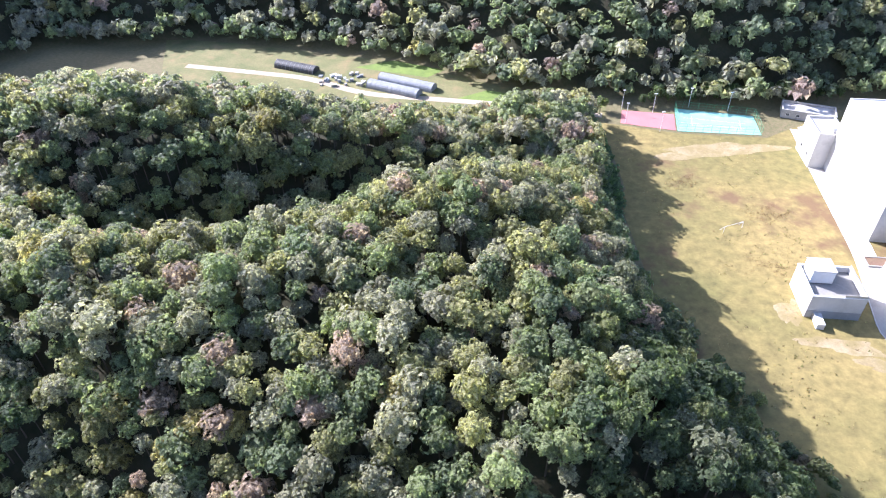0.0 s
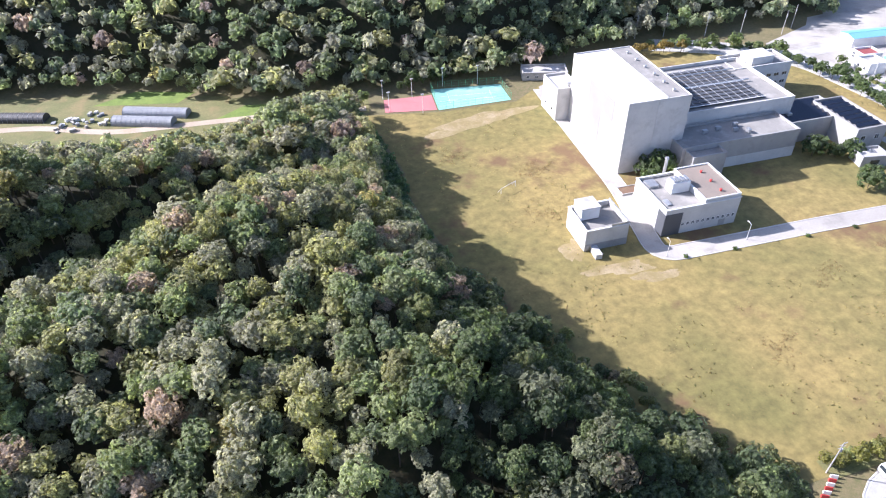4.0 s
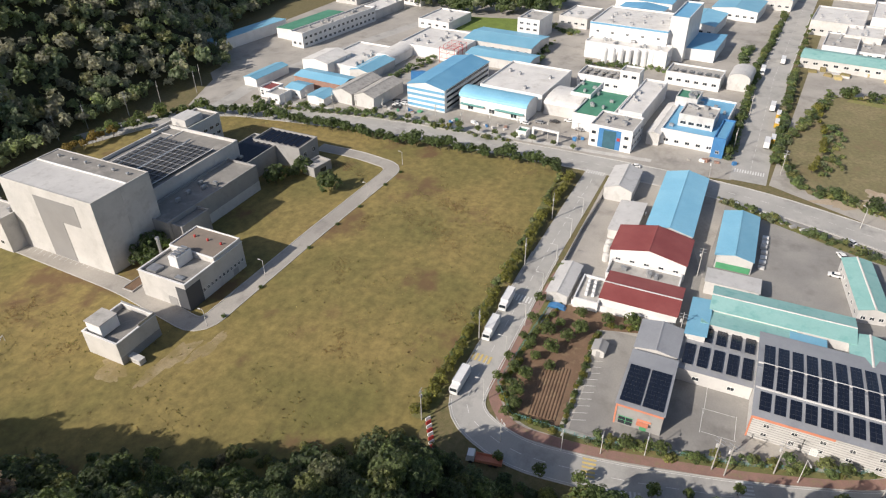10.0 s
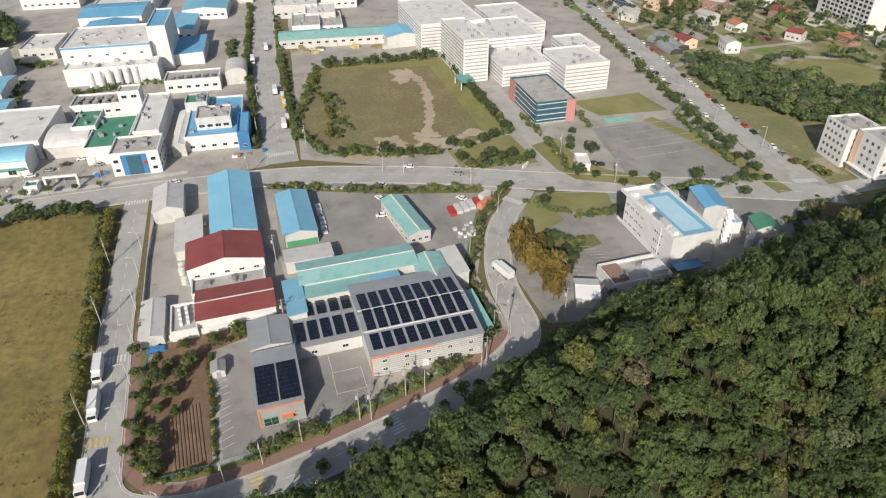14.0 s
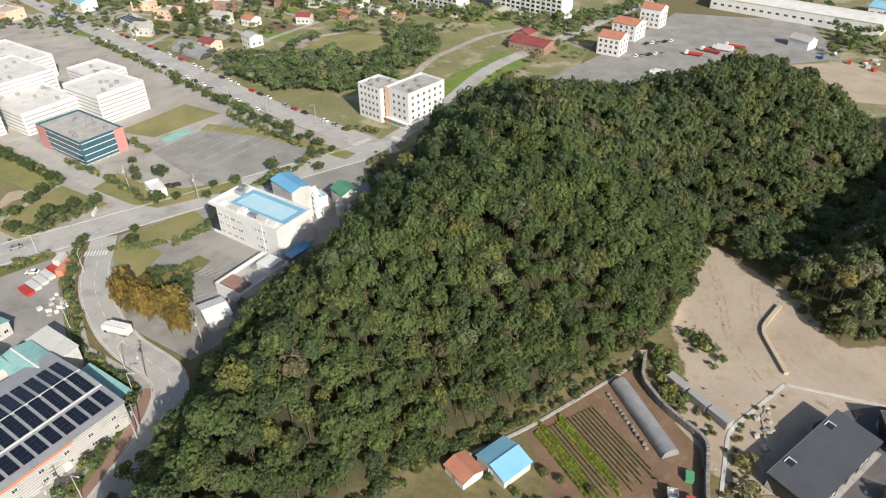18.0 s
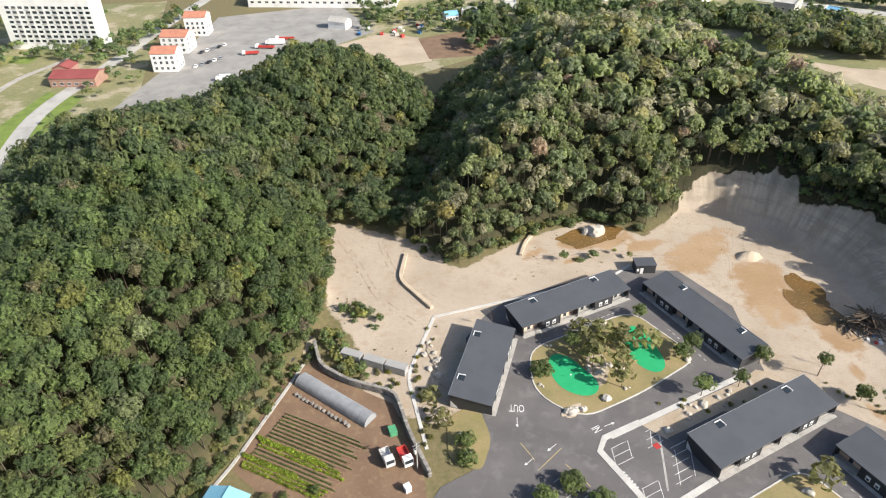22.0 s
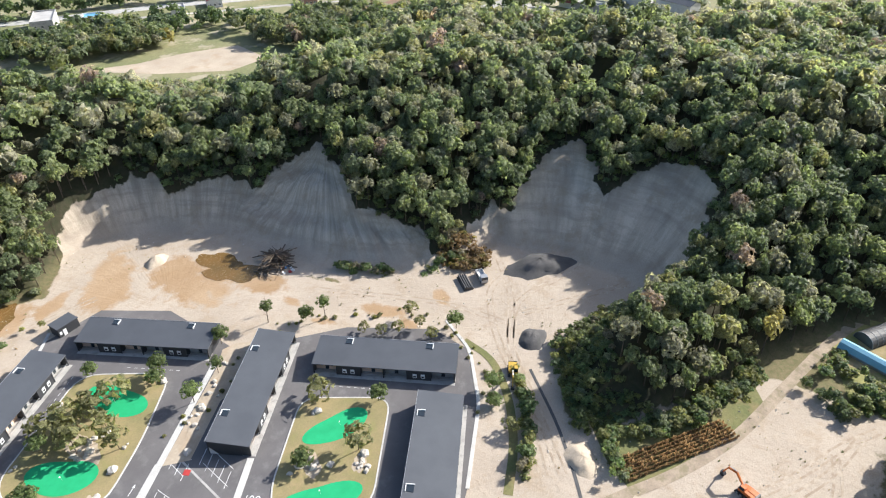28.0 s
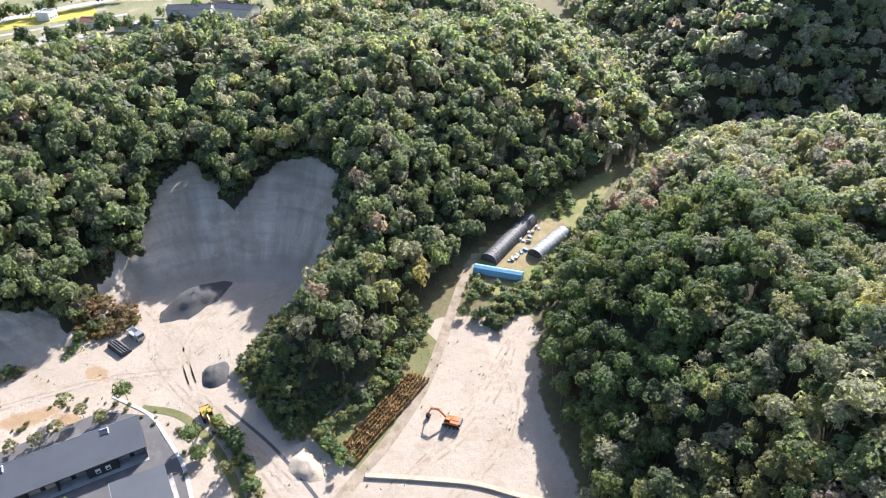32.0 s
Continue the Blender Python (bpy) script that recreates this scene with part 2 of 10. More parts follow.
TERRACOTTA = mat("terracotta_roof", (0.50, 0.22, 0.14), (0.42, 0.18, 0.12), big=0.3, fine=3.0, rough=0.8, spread=0.15)
BRICK = mat("brick_wall", (0.36, 0.22, 0.17), (0.30, 0.18, 0.14), big=0.3, fine=4.0, rough=0.9, spread=0.2)
PEACH = mat("peach_wall", (0.78, 0.56, 0.42), (0.72, 0.50, 0.37), big=0.2, fine=2.0, rough=0.8, bump=0.02, spread=0.06)
ORANGE = mat("orange_trim", (0.68, 0.27, 0.17), (0.60, 0.24, 0.15), big=0.3, fine=3.0, rough=0.6, spread=0.08)
PINKWALL = mat("red_panel_wall", (0.56, 0.27, 0.25), (0.50, 0.24, 0.225), big=0.2, fine=2.0, rough=0.6, spread=0.08)
METAL = mat("galvanised_metal", (0.55, 0.56, 0.57), (0.45, 0.46, 0.47), big=0.5, fine=4.0, rough=0.45, metal=0.7, spread=0.12)
POLE = mat("pole_paint", (0.66, 0.65, 0.62), (0.56, 0.55, 0.53), big=0.5, fine=4.0, rough=0.6, spread=0.1)
CONC = mat("concrete", (0.47, 0.45, 0.42), (0.38, 0.365, 0.34), big=0.3, fine=3.0, rough=0.93, spread=0.15, stain=(0.27, 0.26, 0.24), stain_scale=0.6)
STONE = mat("pale_boulder", (0.56, 0.51, 0.44), (0.42, 0.38, 0.33), big=0.6, fine=4.0, rough=0.93, bump=0.5, spread=0.3, vary=0.35)
DARKSTONE = mat("grey_rubble", (0.30, 0.28, 0.255), (0.20, 0.19, 0.175), big=0.7, fine=5.0, rough=0.95, bump=0.5, spread=0.3, vary=0.5)
BLACKPLASTIC = mat("black_sheet", (0.05, 0.05, 0.052), (0.07, 0.07, 0.07), big=0.5, fine=5.0, rough=0.6, spread=0.2)
TARP = mat("grey_film", (0.33, 0.34, 0.355), (0.25, 0.26, 0.275), big=0.3, fine=3.0, rough=0.6, bump=0.2, spread=0.15, stain=(0.24, 0.25, 0.26), stain_scale=0.5)
RUBBER = mat("rubber", (0.03, 0.03, 0.03), (0.04, 0.04, 0.04), rough=0.9)
DIGGER = mat("orange_machine_paint", (0.62, 0.17, 0.035), (0.52, 0.14, 0.03), big=1.0, fine=5.0, rough=0.5, spread=0.15)
YELLOWPAINT = mat("yellow_machine_paint", (0.60, 0.38, 0.05), (0.5, 0.32, 0.05), big=1.0, fine=5.0, rough=0.5, spread=0.15)
REDPAINT = mat("red_paint", (0.50, 0.06, 0.05), (0.42, 0.05, 0.045), big=1.0, fine=5.0, rough=0.45, spread=0.12)
WHITEPAINT = mat("white_paint", (0.82, 0.82, 0.81), (0.74, 0.74, 0.73), big=0.5, fine=4.0, rough=0.4, bump=0.0, spread=0.06)
BLACKPAINT = mat("black_paint", (0.03, 0.03, 0.033), (0.045, 0.045, 0.05), big=0.5, fine=4.0, rough=0.35, bump=0.0, spread=0.06)
SILVERPAINT = mat("silver_paint", (0.42, 0.43, 0.45), (0.38, 0.39, 0.4), big=0.5, fine=4.0, rough=0.35, metal=0.4, bump=0.0, spread=0.06)
BLUEPAINT = mat("blue_paint", (0.06, 0.22, 0.46), (0.05, 0.18, 0.4), big=0.5, fine=4.0, rough=0.5, bump=0.0, spread=0.1)
TEALPAINT = mat("teal_paint", (0.14, 0.36, 0.34), (0.12, 0.32, 0.3), big=0.5, fine=4.0, rough=0.6, bump=0.0, spread=0.1)
GREENPAINT = mat("green_paint", (0.10, 0.36, 0.18), (0.08, 0.3, 0.15), big=0.5, fine=4.0, rough=0.6, bump=0.0, spread=0.1)
COURT_TEAL = mat("teal_court", (0.24, 0.50, 0.43), (0.28, 0.55, 0.47), big=0.1, fine=1.5, rough=0.85, bump=0.0, spread=0.08, world_space=True, stain=(0.36, 0.58, 0.50), stain_scale=0.15)
COURT_RED = mat("red_court", (0.52, 0.20, 0.20), (0.46, 0.17, 0.17), big=0.1, fine=1.5, rough=0.85, bump=0.0, spread=0.08, world_space=True)
GREEN_MAT = mat("green_putting_mat", (0.015, 0.34, 0.13), (0.02, 0.39, 0.155), big=0.3, fine=4.0, rough=0.9, bump=0.15, spread=0.1, world_space=True)
MUDWATER = mat("muddy_water", (0.20, 0.115, 0.04), (0.145, 0.095, 0.035), big=0.12, fine=1.0, rough=0.25, bump=0.0, spread=0.06, world_space=True)
SAND = mat("bare_sand", (0.50, 0.415, 0.315), (0.41, 0.335, 0.25), big=0.06, fine=1.2, rough=0.97, bump=0.35, spread=0.2, world_space=True, stain=(0.38, 0.28, 0.18), stain_scale=0.09)


def glass_mat(name, col, rough=0.12):
    m, t, p = base_mat(name)
    pos = place(t, False)
    t.links.new(mixc(t, noise_at(t, pos, 0.4), col, tuple(c * 0.6 for c in col)), p.inputs["Base Color"])
    p.inputs["Roughness"].default_value = rough
    p.inputs["Specular IOR Level"].default_value = 0.8
    return m


GLASS = glass_mat("window_glass", (0.035, 0.045, 0.055))
GLASS_BLUE = glass_mat("blue_curtain_glass", (0.05, 0.15, 0.20))
SOLAR = glass_mat("solar_cells", (0.012, 0.016, 0.03), 0.22)

# ---- ground: one sheet, with the hills as mounds over their outlines ----
HILL_A = [(62, 242), (62, 200), (57, 168), (57, 140), (62, 118), (66, 96), (72, 78), (80, 60), (90, 42), (88, 20), (50, 14), (10, 25), (-40, 38), (-76, 46), (-92, 50),
          (-112, 51), (-128, 55), (-146, 62), (-168, 82), (-185, 98), (-210, 122), (-232, 160), (-215, 225), (-140, 246), (-70, 240), (0, 226), (40, 243)]
HILL_B = [(88, 8), (90, -12), (96, -40), (108, -70), (115, -95), (115, -125), (118, -160), (122, -200), (130, -235), (132, -264), (104, -292), (60, -312), (12, -330), (-28, -330),
          (-46, -305), (-38, -275), (-12, -240), (9, -216), (14, -195), (10, -168), (17, -148), (30, -124), (39, -107), (52, -86), (62, -66), (60, -30)]
HILL_C = [(-34, -225), (-19, -193), (-33, -177), (-61, -191), (-88, -199), (-104, -186), (-120, -194), (-132, -186), (-144, -168), (-150, -145), (-151, -121), (-151, -98), (-159, -82), (-172, -68),
          (-184, -60), (-186, -40), (-182, -15), (-172, -6), (-156, -18), (-140, -26), (-120, -17), (-124, 2), (-152, 22), (-176, 40), (-196, 66), (-220, 100), (-243, 150), (-330, 170),
          (-420, 130), (-442, 40), (-415, -20), (-388, -60), (-374, -94), (-370, -130), (-365, -170), (-345, -202), (-318, -202), (-278, -205), (-246, -238), (-214, -292), (-180, -330), (-140, -352), (-95, -356), (-62, -326), (-50, -270)]
HILL_N = [(-900, 330), (-420, 190), (-330, 178), (-250, 158), (-240, 180), (-232, 230), (-226, 290), (-200, 325), (-110, 336), (-22, 310), (30, 278), (78, 264), (140, 257), (175, 260), (213, 263),
          (262, 256), (320, 250), (345, 272), (400, 292), (500, 300), (640, 330), (900, 420), (900, 1000), (-900, 1000)]


def inside_depth(poly, x, y):
    """Metres from the outline, positive inside."""
    dist = np.full(x.shape, 1e9)
    odd = np.zeros(x.shape, bool)
    for (ax, ay), (bx, by) in zip(poly, poly[1:] + poly[:1]):
        ex, ey = bx - ax, by - ay
        k = np.clip(((x - ax) * ex + (y - ay) * ey) / (ex * ex + ey * ey), 0, 1)
        dist = np.minimum(dist, np.hypot(x - ax - k * ex, y - ay - k * ey))
        if ay != by:
            odd ^= ((ay > y) != (by > y)) & (x < ex * (y - ay) / ey + ax)
    return np.where(odd, dist, -dist)


def to_line(pts, x, y):
    dist = np.full(x.shape, 1e9)
    for (ax, ay), (bx, by) in zip(pts, pts[1:]):
        ex, ey = bx - ax, by - ay
        k = np.clip(((x - ax) * ex + (y - ay) * ey) / (ex * ex + ey * ey), 0, 1)
        dist = np.minimum(dist, np.hypot(x - ax - k * ex, y - ay - k * ey))
    return dist


def waves(x, y, step):
    """A smooth irregular field between about -1 and 1."""
    s = 2 * math.pi / step
    return (np.sin(s * (x * 0.8 + y * 0.6) + 1.3) + np.sin(s * 1.27 * (x * -0.5 + y * 0.87) + 4.1) + np.sin(s * 0.71 * (x * 0.95 - y * 0.3) + 2.2) + np.sin(s * 1.9 * (x * 0.3 + y * 0.95) + 0.4) * 0.5) / 3.0


def dome(d, w):
    k = np.clip(d / w, 0, 1)
    return 1 - (1 - k) ** 2


def cliffs(x, y):
    """1 over the coves of the first pit, over its fan, and over the two long faces of the second pit; 0 elsewhere."""
    coves = np.exp(-(to_line([(-118, -186), (-138, -182), (-156, -158)], x, y) / 32.0) ** 4)
    fan = np.exp(-(np.hypot(x + 172, y + 116) / 46.0) ** 4)
    faces = np.exp(-(np.hypot((x + 225) / 52.0, (y + 25) / 38.0)) ** 4)
    return np.clip(coves, 0, 1), np.clip(fan, 0, 1), np.clip(faces, 0, 1)


BOWLS = [(-130, -188, 8.0), (-147, -177, 9.0), (-153, -156, 10.0)]


def height_at(x, y):
    x, y = np.asarray(x, float), np.asarray(y, float)
    a = inside_depth(HILL_A, x, y)
    za = 38 * dome(a, 66) * (1 + 0.10 * waves(x, y, 90) + 0.07 * waves(x, y, 37))
    depth = 0.78 - 0.42 * np.clip((-40 - x) / 60, 0, 1)
    za = za * (1 - depth * np.exp(-(to_line([(22, 180), (-6, 166), (-42, 146), (-85, 134), (-125, 138), (-205, 165)], x, y) / 19) ** 2))
    za = za * (1 - 0.34 * np.clip((y - 160) / 40, 0, 1)) + 7 * np.exp(-(np.hypot(x + 112, y - 205) / 48) ** 2) * (a > 0)
    zb = 33 * dome(inside_depth(HILL_B, x, y), 58) * (1 + 0.12 * waves(x, y, 80) + 0.06 * waves(x, y, 34))
    zb = zb * (1 - 0.42 * np.clip((-y - 215) / 50, 0, 1) * np.clip((x - 15) / 40, 0, 1))
    c = inside_depth(HILL_C, x, y)
    cove, fan, face = cliffs(x, y)
    cut = np.maximum(np.maximum(cove, fan), face)
    for bx, by, br in BOWLS:
        c = c - 6.5 * np.exp(-(np.hypot(x - bx, y - by) / br) ** 2)
    zc = (37 - 3 * cut) * dome(c, 82 + np.maximum(-8 * cove, 14 * fan) + 24 * face) * (1 + (0.12 * waves(x, y, 90) + 0.07 * waves(x, y, 36)) * (1 - cut))
    zc = zc * (1 - 0.4 * np.clip((-y - 145) / 50, 0, 1) * np.clip((-x - 165) / 35, 0, 1))
    n = inside_depth(HILL_N, x, y)
    zn = 150 * dome(n, 330) * (1 + 0.12 * waves(x, y, 140))
    return np.maximum(np.maximum(za, zb), np.maximum(zc, zn))


def sheet(name, verts, faces, mats, smooth=True):
    me = bpy.data.meshes.new(name)
    me.from_pydata(verts, [], faces)
    for m in mats:
        me.materials.append(m)
    if smooth:
        me.polygons.foreach_set("use_smooth", [True] * len(me.polygons))
    return new(name, me)


def ground_mat():
    m, t, p = base_mat("ground_soil")
    pos = place(t, True)
    n1, n2, n3 = noise_at(t, pos, 0.05, 4), noise_at(t, pos, 0.6, 5, 0.7), noise_at(t, pos, 3.0, 4, 0.7)
    # woodland soil kept near-black, so gaps between crowns read as shade
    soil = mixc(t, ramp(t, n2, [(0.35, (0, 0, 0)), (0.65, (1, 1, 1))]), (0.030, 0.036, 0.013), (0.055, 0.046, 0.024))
    sand = mixc(t, ramp(t, n1, [(0.3, (0, 0, 0)), (0.7, (1, 1, 1))]), (0.49, 0.41, 0.325), (0.40, 0.33, 0.255))
    sand = mixc(t, ramp(t, n2, [(0.50, (0, 0, 0)), (0.72, (0.5, 0.5, 0.5))]), sand, (0.38, 0.30, 0.215))
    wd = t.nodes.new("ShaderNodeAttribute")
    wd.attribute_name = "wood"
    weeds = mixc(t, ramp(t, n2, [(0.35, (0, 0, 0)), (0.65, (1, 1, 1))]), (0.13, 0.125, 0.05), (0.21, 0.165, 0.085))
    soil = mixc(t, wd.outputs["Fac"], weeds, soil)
    sep = t.nodes.new("ShaderNodeSeparateXYZ")
    t.links.new(pos, sep.inputs[0])
    flow = t.nodes.new("ShaderNodeAttribute")
    flow.attribute_name = "flow"
    strata_at = t.nodes.new("ShaderNodeVectorMath")
    strata_at.operation = "MULTIPLY"
    t.links.new(pos, strata_at.inputs[0])
    strata_at.inputs[1].default_value = (0.03, 0.03, 0.42)
    streak, strata = noise_at(t, flow.outputs["Vector"], 1.0, 5, 0.65), noise_at(t, strata_at.outputs[0], 1.0, 4, 0.6)
    # light and dark streaks paint the gullies' shading; the bands are strata
    face = mixc(t, ramp(t, streak, [(0.38, (0, 0, 0)), (0.62, (1, 1, 1))]), (0.43, 0.36, 0.275), (0.56, 0.475, 0.37))
    face = mixc(t, ramp(t, strata, [(0.46, (0, 0, 0)), (0.64, (0.7, 0.7, 0.7))]), face, (0.33, 0.27, 0.21))
    face = mixc(t, 1.0, face, ramp(t, streak, [(0.3, (0.86, 0.85, 0.84)), (0.66, (1.1, 1.1, 1.1))]), "MULTIPLY")
    sand = mixc(t, ramp(t, mth(t, "MULTIPLY", sep.outputs[2], 0.1), [(0.12, (0, 0, 0)), (0.5, (1, 1, 1))]), sand, face)
    rut = noise_at(t, pos, 0.12, 7, 0.72)
    sand = mixc(t, ramp(t, rut, [(0.52, (0, 0, 0)), (0.63, (0.6, 0.6, 0.6))]), sand, (0.37, 0.285, 0.195))
    wet = t.nodes.new("ShaderNodeAttribute")
    wet.attribute_name = "mud"
    ochre = mixc(t, ramp(t, n1, [(0.35, (0, 0, 0)), (0.65, (1, 1, 1))]), (0.33, 0.205, 0.10), (0.42, 0.29, 0.17))
    soak = mth(t, "ADD", wet.outputs["Fac"], mth(t, "MULTIPLY", mth(t, "SUBTRACT", rut, 0.5), 2.2))
    sand = mixc(t, ramp(t, soak, [(0.42, (0, 0, 0)), (0.75, (0.9, 0.9, 0.9))]), sand, ochre)
    at = t.nodes.new("ShaderNodeAttribute")
    at.attribute_name = "bare"
    weedy = mth(t, "MULTIPLY", mth(t, "SUBTRACT", noise_at(t, pos, 0.11, 4), 0.5), 0.9)
    k = mth(t, "ADD", mth(t, "ADD", mth(t, "MULTIPLY", at.outputs["Fac"], 0.85), weedy), mth(t, "MULTIPLY", mth(t, "SUBTRACT", n2, 0.5), 0.5))
    col = mixc(t, ramp(t, k, [(0.44, (0, 0, 0)), (0.56, (1, 1, 1))]), soil, sand)
    col = mixc(t, 1.0, col, ramp(t, n3, [(0.25, (0.8, 0.8, 0.8)), (0.75, (1.14, 1.14, 1.14))]), "MULTIPLY")
    t.links.new(col, p.inputs["Base Color"])
    p.inputs["Roughness"].default_value = 0.97
    bn = nd(t, "ShaderNodeBump", Strength=0.35, Distance=0.5)
    t.links.new(mth(t, "ADD", mth(t, "ADD", n2, mth(t, "MULTIPLY", streak, 0.8)), mth(t, "MULTIPLY", n3, 0.3)), bn.inputs["Height"])
    t.links.new(bn.outputs[0], p.inputs["Normal"])
    return m


BARE_FLAT = [(-20, -196), (8, -214), (10, -165), (2, -140), (0, -118), (-40, -100), (-60, -40), (-78, -5), (-60, 40), (-84, 49), (-112, 50), (-128, 54), (-146, 60), (-150, 45), (-152, 30),
             (-120, -6), (-118, -18), (-140, -24), (-156, -16), (-175, -4), (-190, -10), (-192, -60), (-170, -66), (-156, -82), (-145, -98), (-142, -120), (-146, -145), (-142, -168), (-130, -190), (-118, -192),
             (-102, -182), (-86, -196), (-60, -188), (-34, -174)]


# bare faces: the coves and the fan of the first pit, the two lobes of the second, the lit spur between them
COVES = [(-108, -178), (-114, -188), (-123.4, -199.3), (-134.7, -203.1), (-144.7, -198.0), (-155.1, -193.3), (-158.2, -184.1), (-155.8, -177.5), (-161.8, -172.1), (-167.1, -163.9), (-170.8, -153.0), (-166.1, -143.3), (-146, -136), (-140, -160), (-122, -174)]
FAN = [(-190.8, -132.7), (-183.5, -120.2), (-177.5, -113.5), (-171.2, -104.6), (-172.1, -92.7), (-172.8, -86.2), (-169.8, -78.4), (-165, -70), (-154, -82), (-146, -100), (-140, -118), (-144, -138), (-155.5, -150.3), (-163.8, -151.4), (-175.8, -143.9), (-185.3, -137.7)]
LOBES = [(-186.2, -58.1), (-204.3, -57.9), (-220.2, -54.1), (-231.7, -42.8), (-219.8, -34.4), (-208.3, -29.4), (-216.5, -21.3), (-225.2, -11.0), (-224.6, -1.0), (-212.7, 6.7), (-190.4, 6.1), (-179.0, 2.0), (-167.1, -6.0), (-150, -22), (-165, -55)]
SPUR = [(-195.5, -66), (-196, -58), (-184, -50), (-170, -56), (-168, -72), (-187, -68.5)]


def bare_at(x, y):
    wob = 1.6 * waves(x, y, 11) + 0.9 * waves(x, y, 4.5)
    out = np.clip(0.5 + inside_depth(BARE_FLAT, x, y) / 4.0, 0, 1)
    for face in (COVES, FAN, LOBES, SPUR):
        out = np.maximum(out, np.clip(0.55 + (inside_depth(face, x, y) + wob) / 3.0, 0, 1))
    return out


def make_ground():
    far = np.array([600, 700, 850, 1100, 1600, 2600, 4500.0])
    xs = np.concatenate([-far[::-1], np.arange(-480, -236, 4.0), np.arange(-236, -100, 1.5), np.arange(-100, 541, 4.0), far])
    ys = np.concatenate([-far[::-1], np.arange(-480, -212, 4.0), np.arange(-212, 24, 1.5), np.arange(24, 481, 4.0), far])
    gx, gy = np.meshgrid(xs, ys)
    x, y = gx.ravel(), gy.ravel()
    z = height_at(x, y)
    bare = bare_at(x, y)
    rough_ground = np.where(bare > 0.3, waves(x, y, 13) * 0.35 + waves(x, y, 5.5) * 0.15, 0.0)
    steep = (z > 1.5) & (bare > 0.3)
    fan = np.clip(inside_depth(FAN, x, y) / 4.0, 0, 1)
    ang = np.arctan2(y + 131, x + 193)
    runnel = np.abs(np.sin(ang * 30 + waves(x, y, 26))) ** 0.6 * 1.7 + np.abs(np.sin(ang * 71 + 2 * waves(x, y, 17))) * 0.5
    cleft = np.abs(np.sin(np.arctan2(y + 140, x + 118) * 8 + waves(x, y, 24) * 1.2)) ** 0.5 * 1.1 + waves(x, y, 7) * 0.7
    lobe = np.clip(inside_depth(LOBES, x, y) / 5.0, 0, 1)
    wash = np.abs(np.sin(np.arctan2(y + 28, x + 150) * 24 + waves(x, y, 22) * 2)) * 0.35
    relief = np.where(fan > 0, -runnel * fan - 1.1 * np.sin(z * 0.75) * fan, np.where(lobe > 0, -wash * lobe, -cleft))
    split_line = np.exp(-(to_line([(-202, -28), (-190, -34), (-180, -46)], x, y) / 2.2) ** 2)
    z = z + np.where(steep, rough_ground * 1.2 + relief * np.clip(z / 6, 0, 1) - 1.8 * split_line, 0.0)
    w = len(xs)
    i = np.arange(len(ys) - 1)[:, None] * w + np.arange(w - 1)[None, :]
    i = i.ravel()
    faces = np.stack([i, i + 1, i + w + 1, i + w], 1)
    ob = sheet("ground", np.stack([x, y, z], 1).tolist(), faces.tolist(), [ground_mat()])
    at = ob.data.attributes.new("bare", "FLOAT", "POINT")
    at.data.foreach_set("value", bare.astype(np.float32))
    # wet ochre mud: soft-edged patches round the ponds and in the sand
    mud = np.zeros(x.shape)
    for mx, my, rx, ry, deg in ((-116, -169, 17, 8, 35), (-127, -146, 19, 10, 75), (-134, -122, 9, 5, 100), (-137, -80, 6, 3.4, 100), (-130, -108, 4, 2, 80), (-60, -178, 5, 2, 30), (-72, -172, 4, 1.6, 20), (-100, -176, 8, 3, 15), (-84, -184, 15, 8, 12), (-150, -66, 5, 2.5, 40), (-126, -94, 4, 2, 110), (-134, -70, 4, 2, 90), (-108, -168, 8, 4, 20)):
        c, sn = math.cos(radians(deg)), math.sin(radians(deg))
        u, v = ((x - mx) * c + (y - my) * sn) / rx, ((y - my) * c - (x - mx) * sn) / ry
        mud = np.maximum(mud, np.clip(1.5 - np.hypot(u, v), 0, 1))
    at = ob.data.attributes.new("mud", "FLOAT", "POINT")
    at.data.foreach_set("value", mud.astype(np.float32))
    # where water runs down the faces, and their gully shade is painted: round the fan's top, and round the middle of
    # each cut
    run = np.where(fan > 0, ang * 17, np.where(inside_depth(LOBES, x, y) > -6, np.arctan2(y + 28, x + 140) * 9, np.arctan2(y + 140, x + 112) * 24))
    at = ob.data.attributes.new("flow", "FLOAT_VECTOR", "POINT")
    at.data.foreach_set("vector", np.stack([run, z * 0.05, 0 * z], 1).astype(np.float32).ravel())
    # how far inside a wood's outline: there the shade-dark soil replaces the weeds
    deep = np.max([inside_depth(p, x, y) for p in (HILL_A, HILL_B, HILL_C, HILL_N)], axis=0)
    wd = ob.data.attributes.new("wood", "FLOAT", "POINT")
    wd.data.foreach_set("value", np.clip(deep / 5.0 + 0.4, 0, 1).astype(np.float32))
    return tagged(ob, "wooded hills and bare sandy valley floor", "ground", kind="structure")


ground = make_ground()


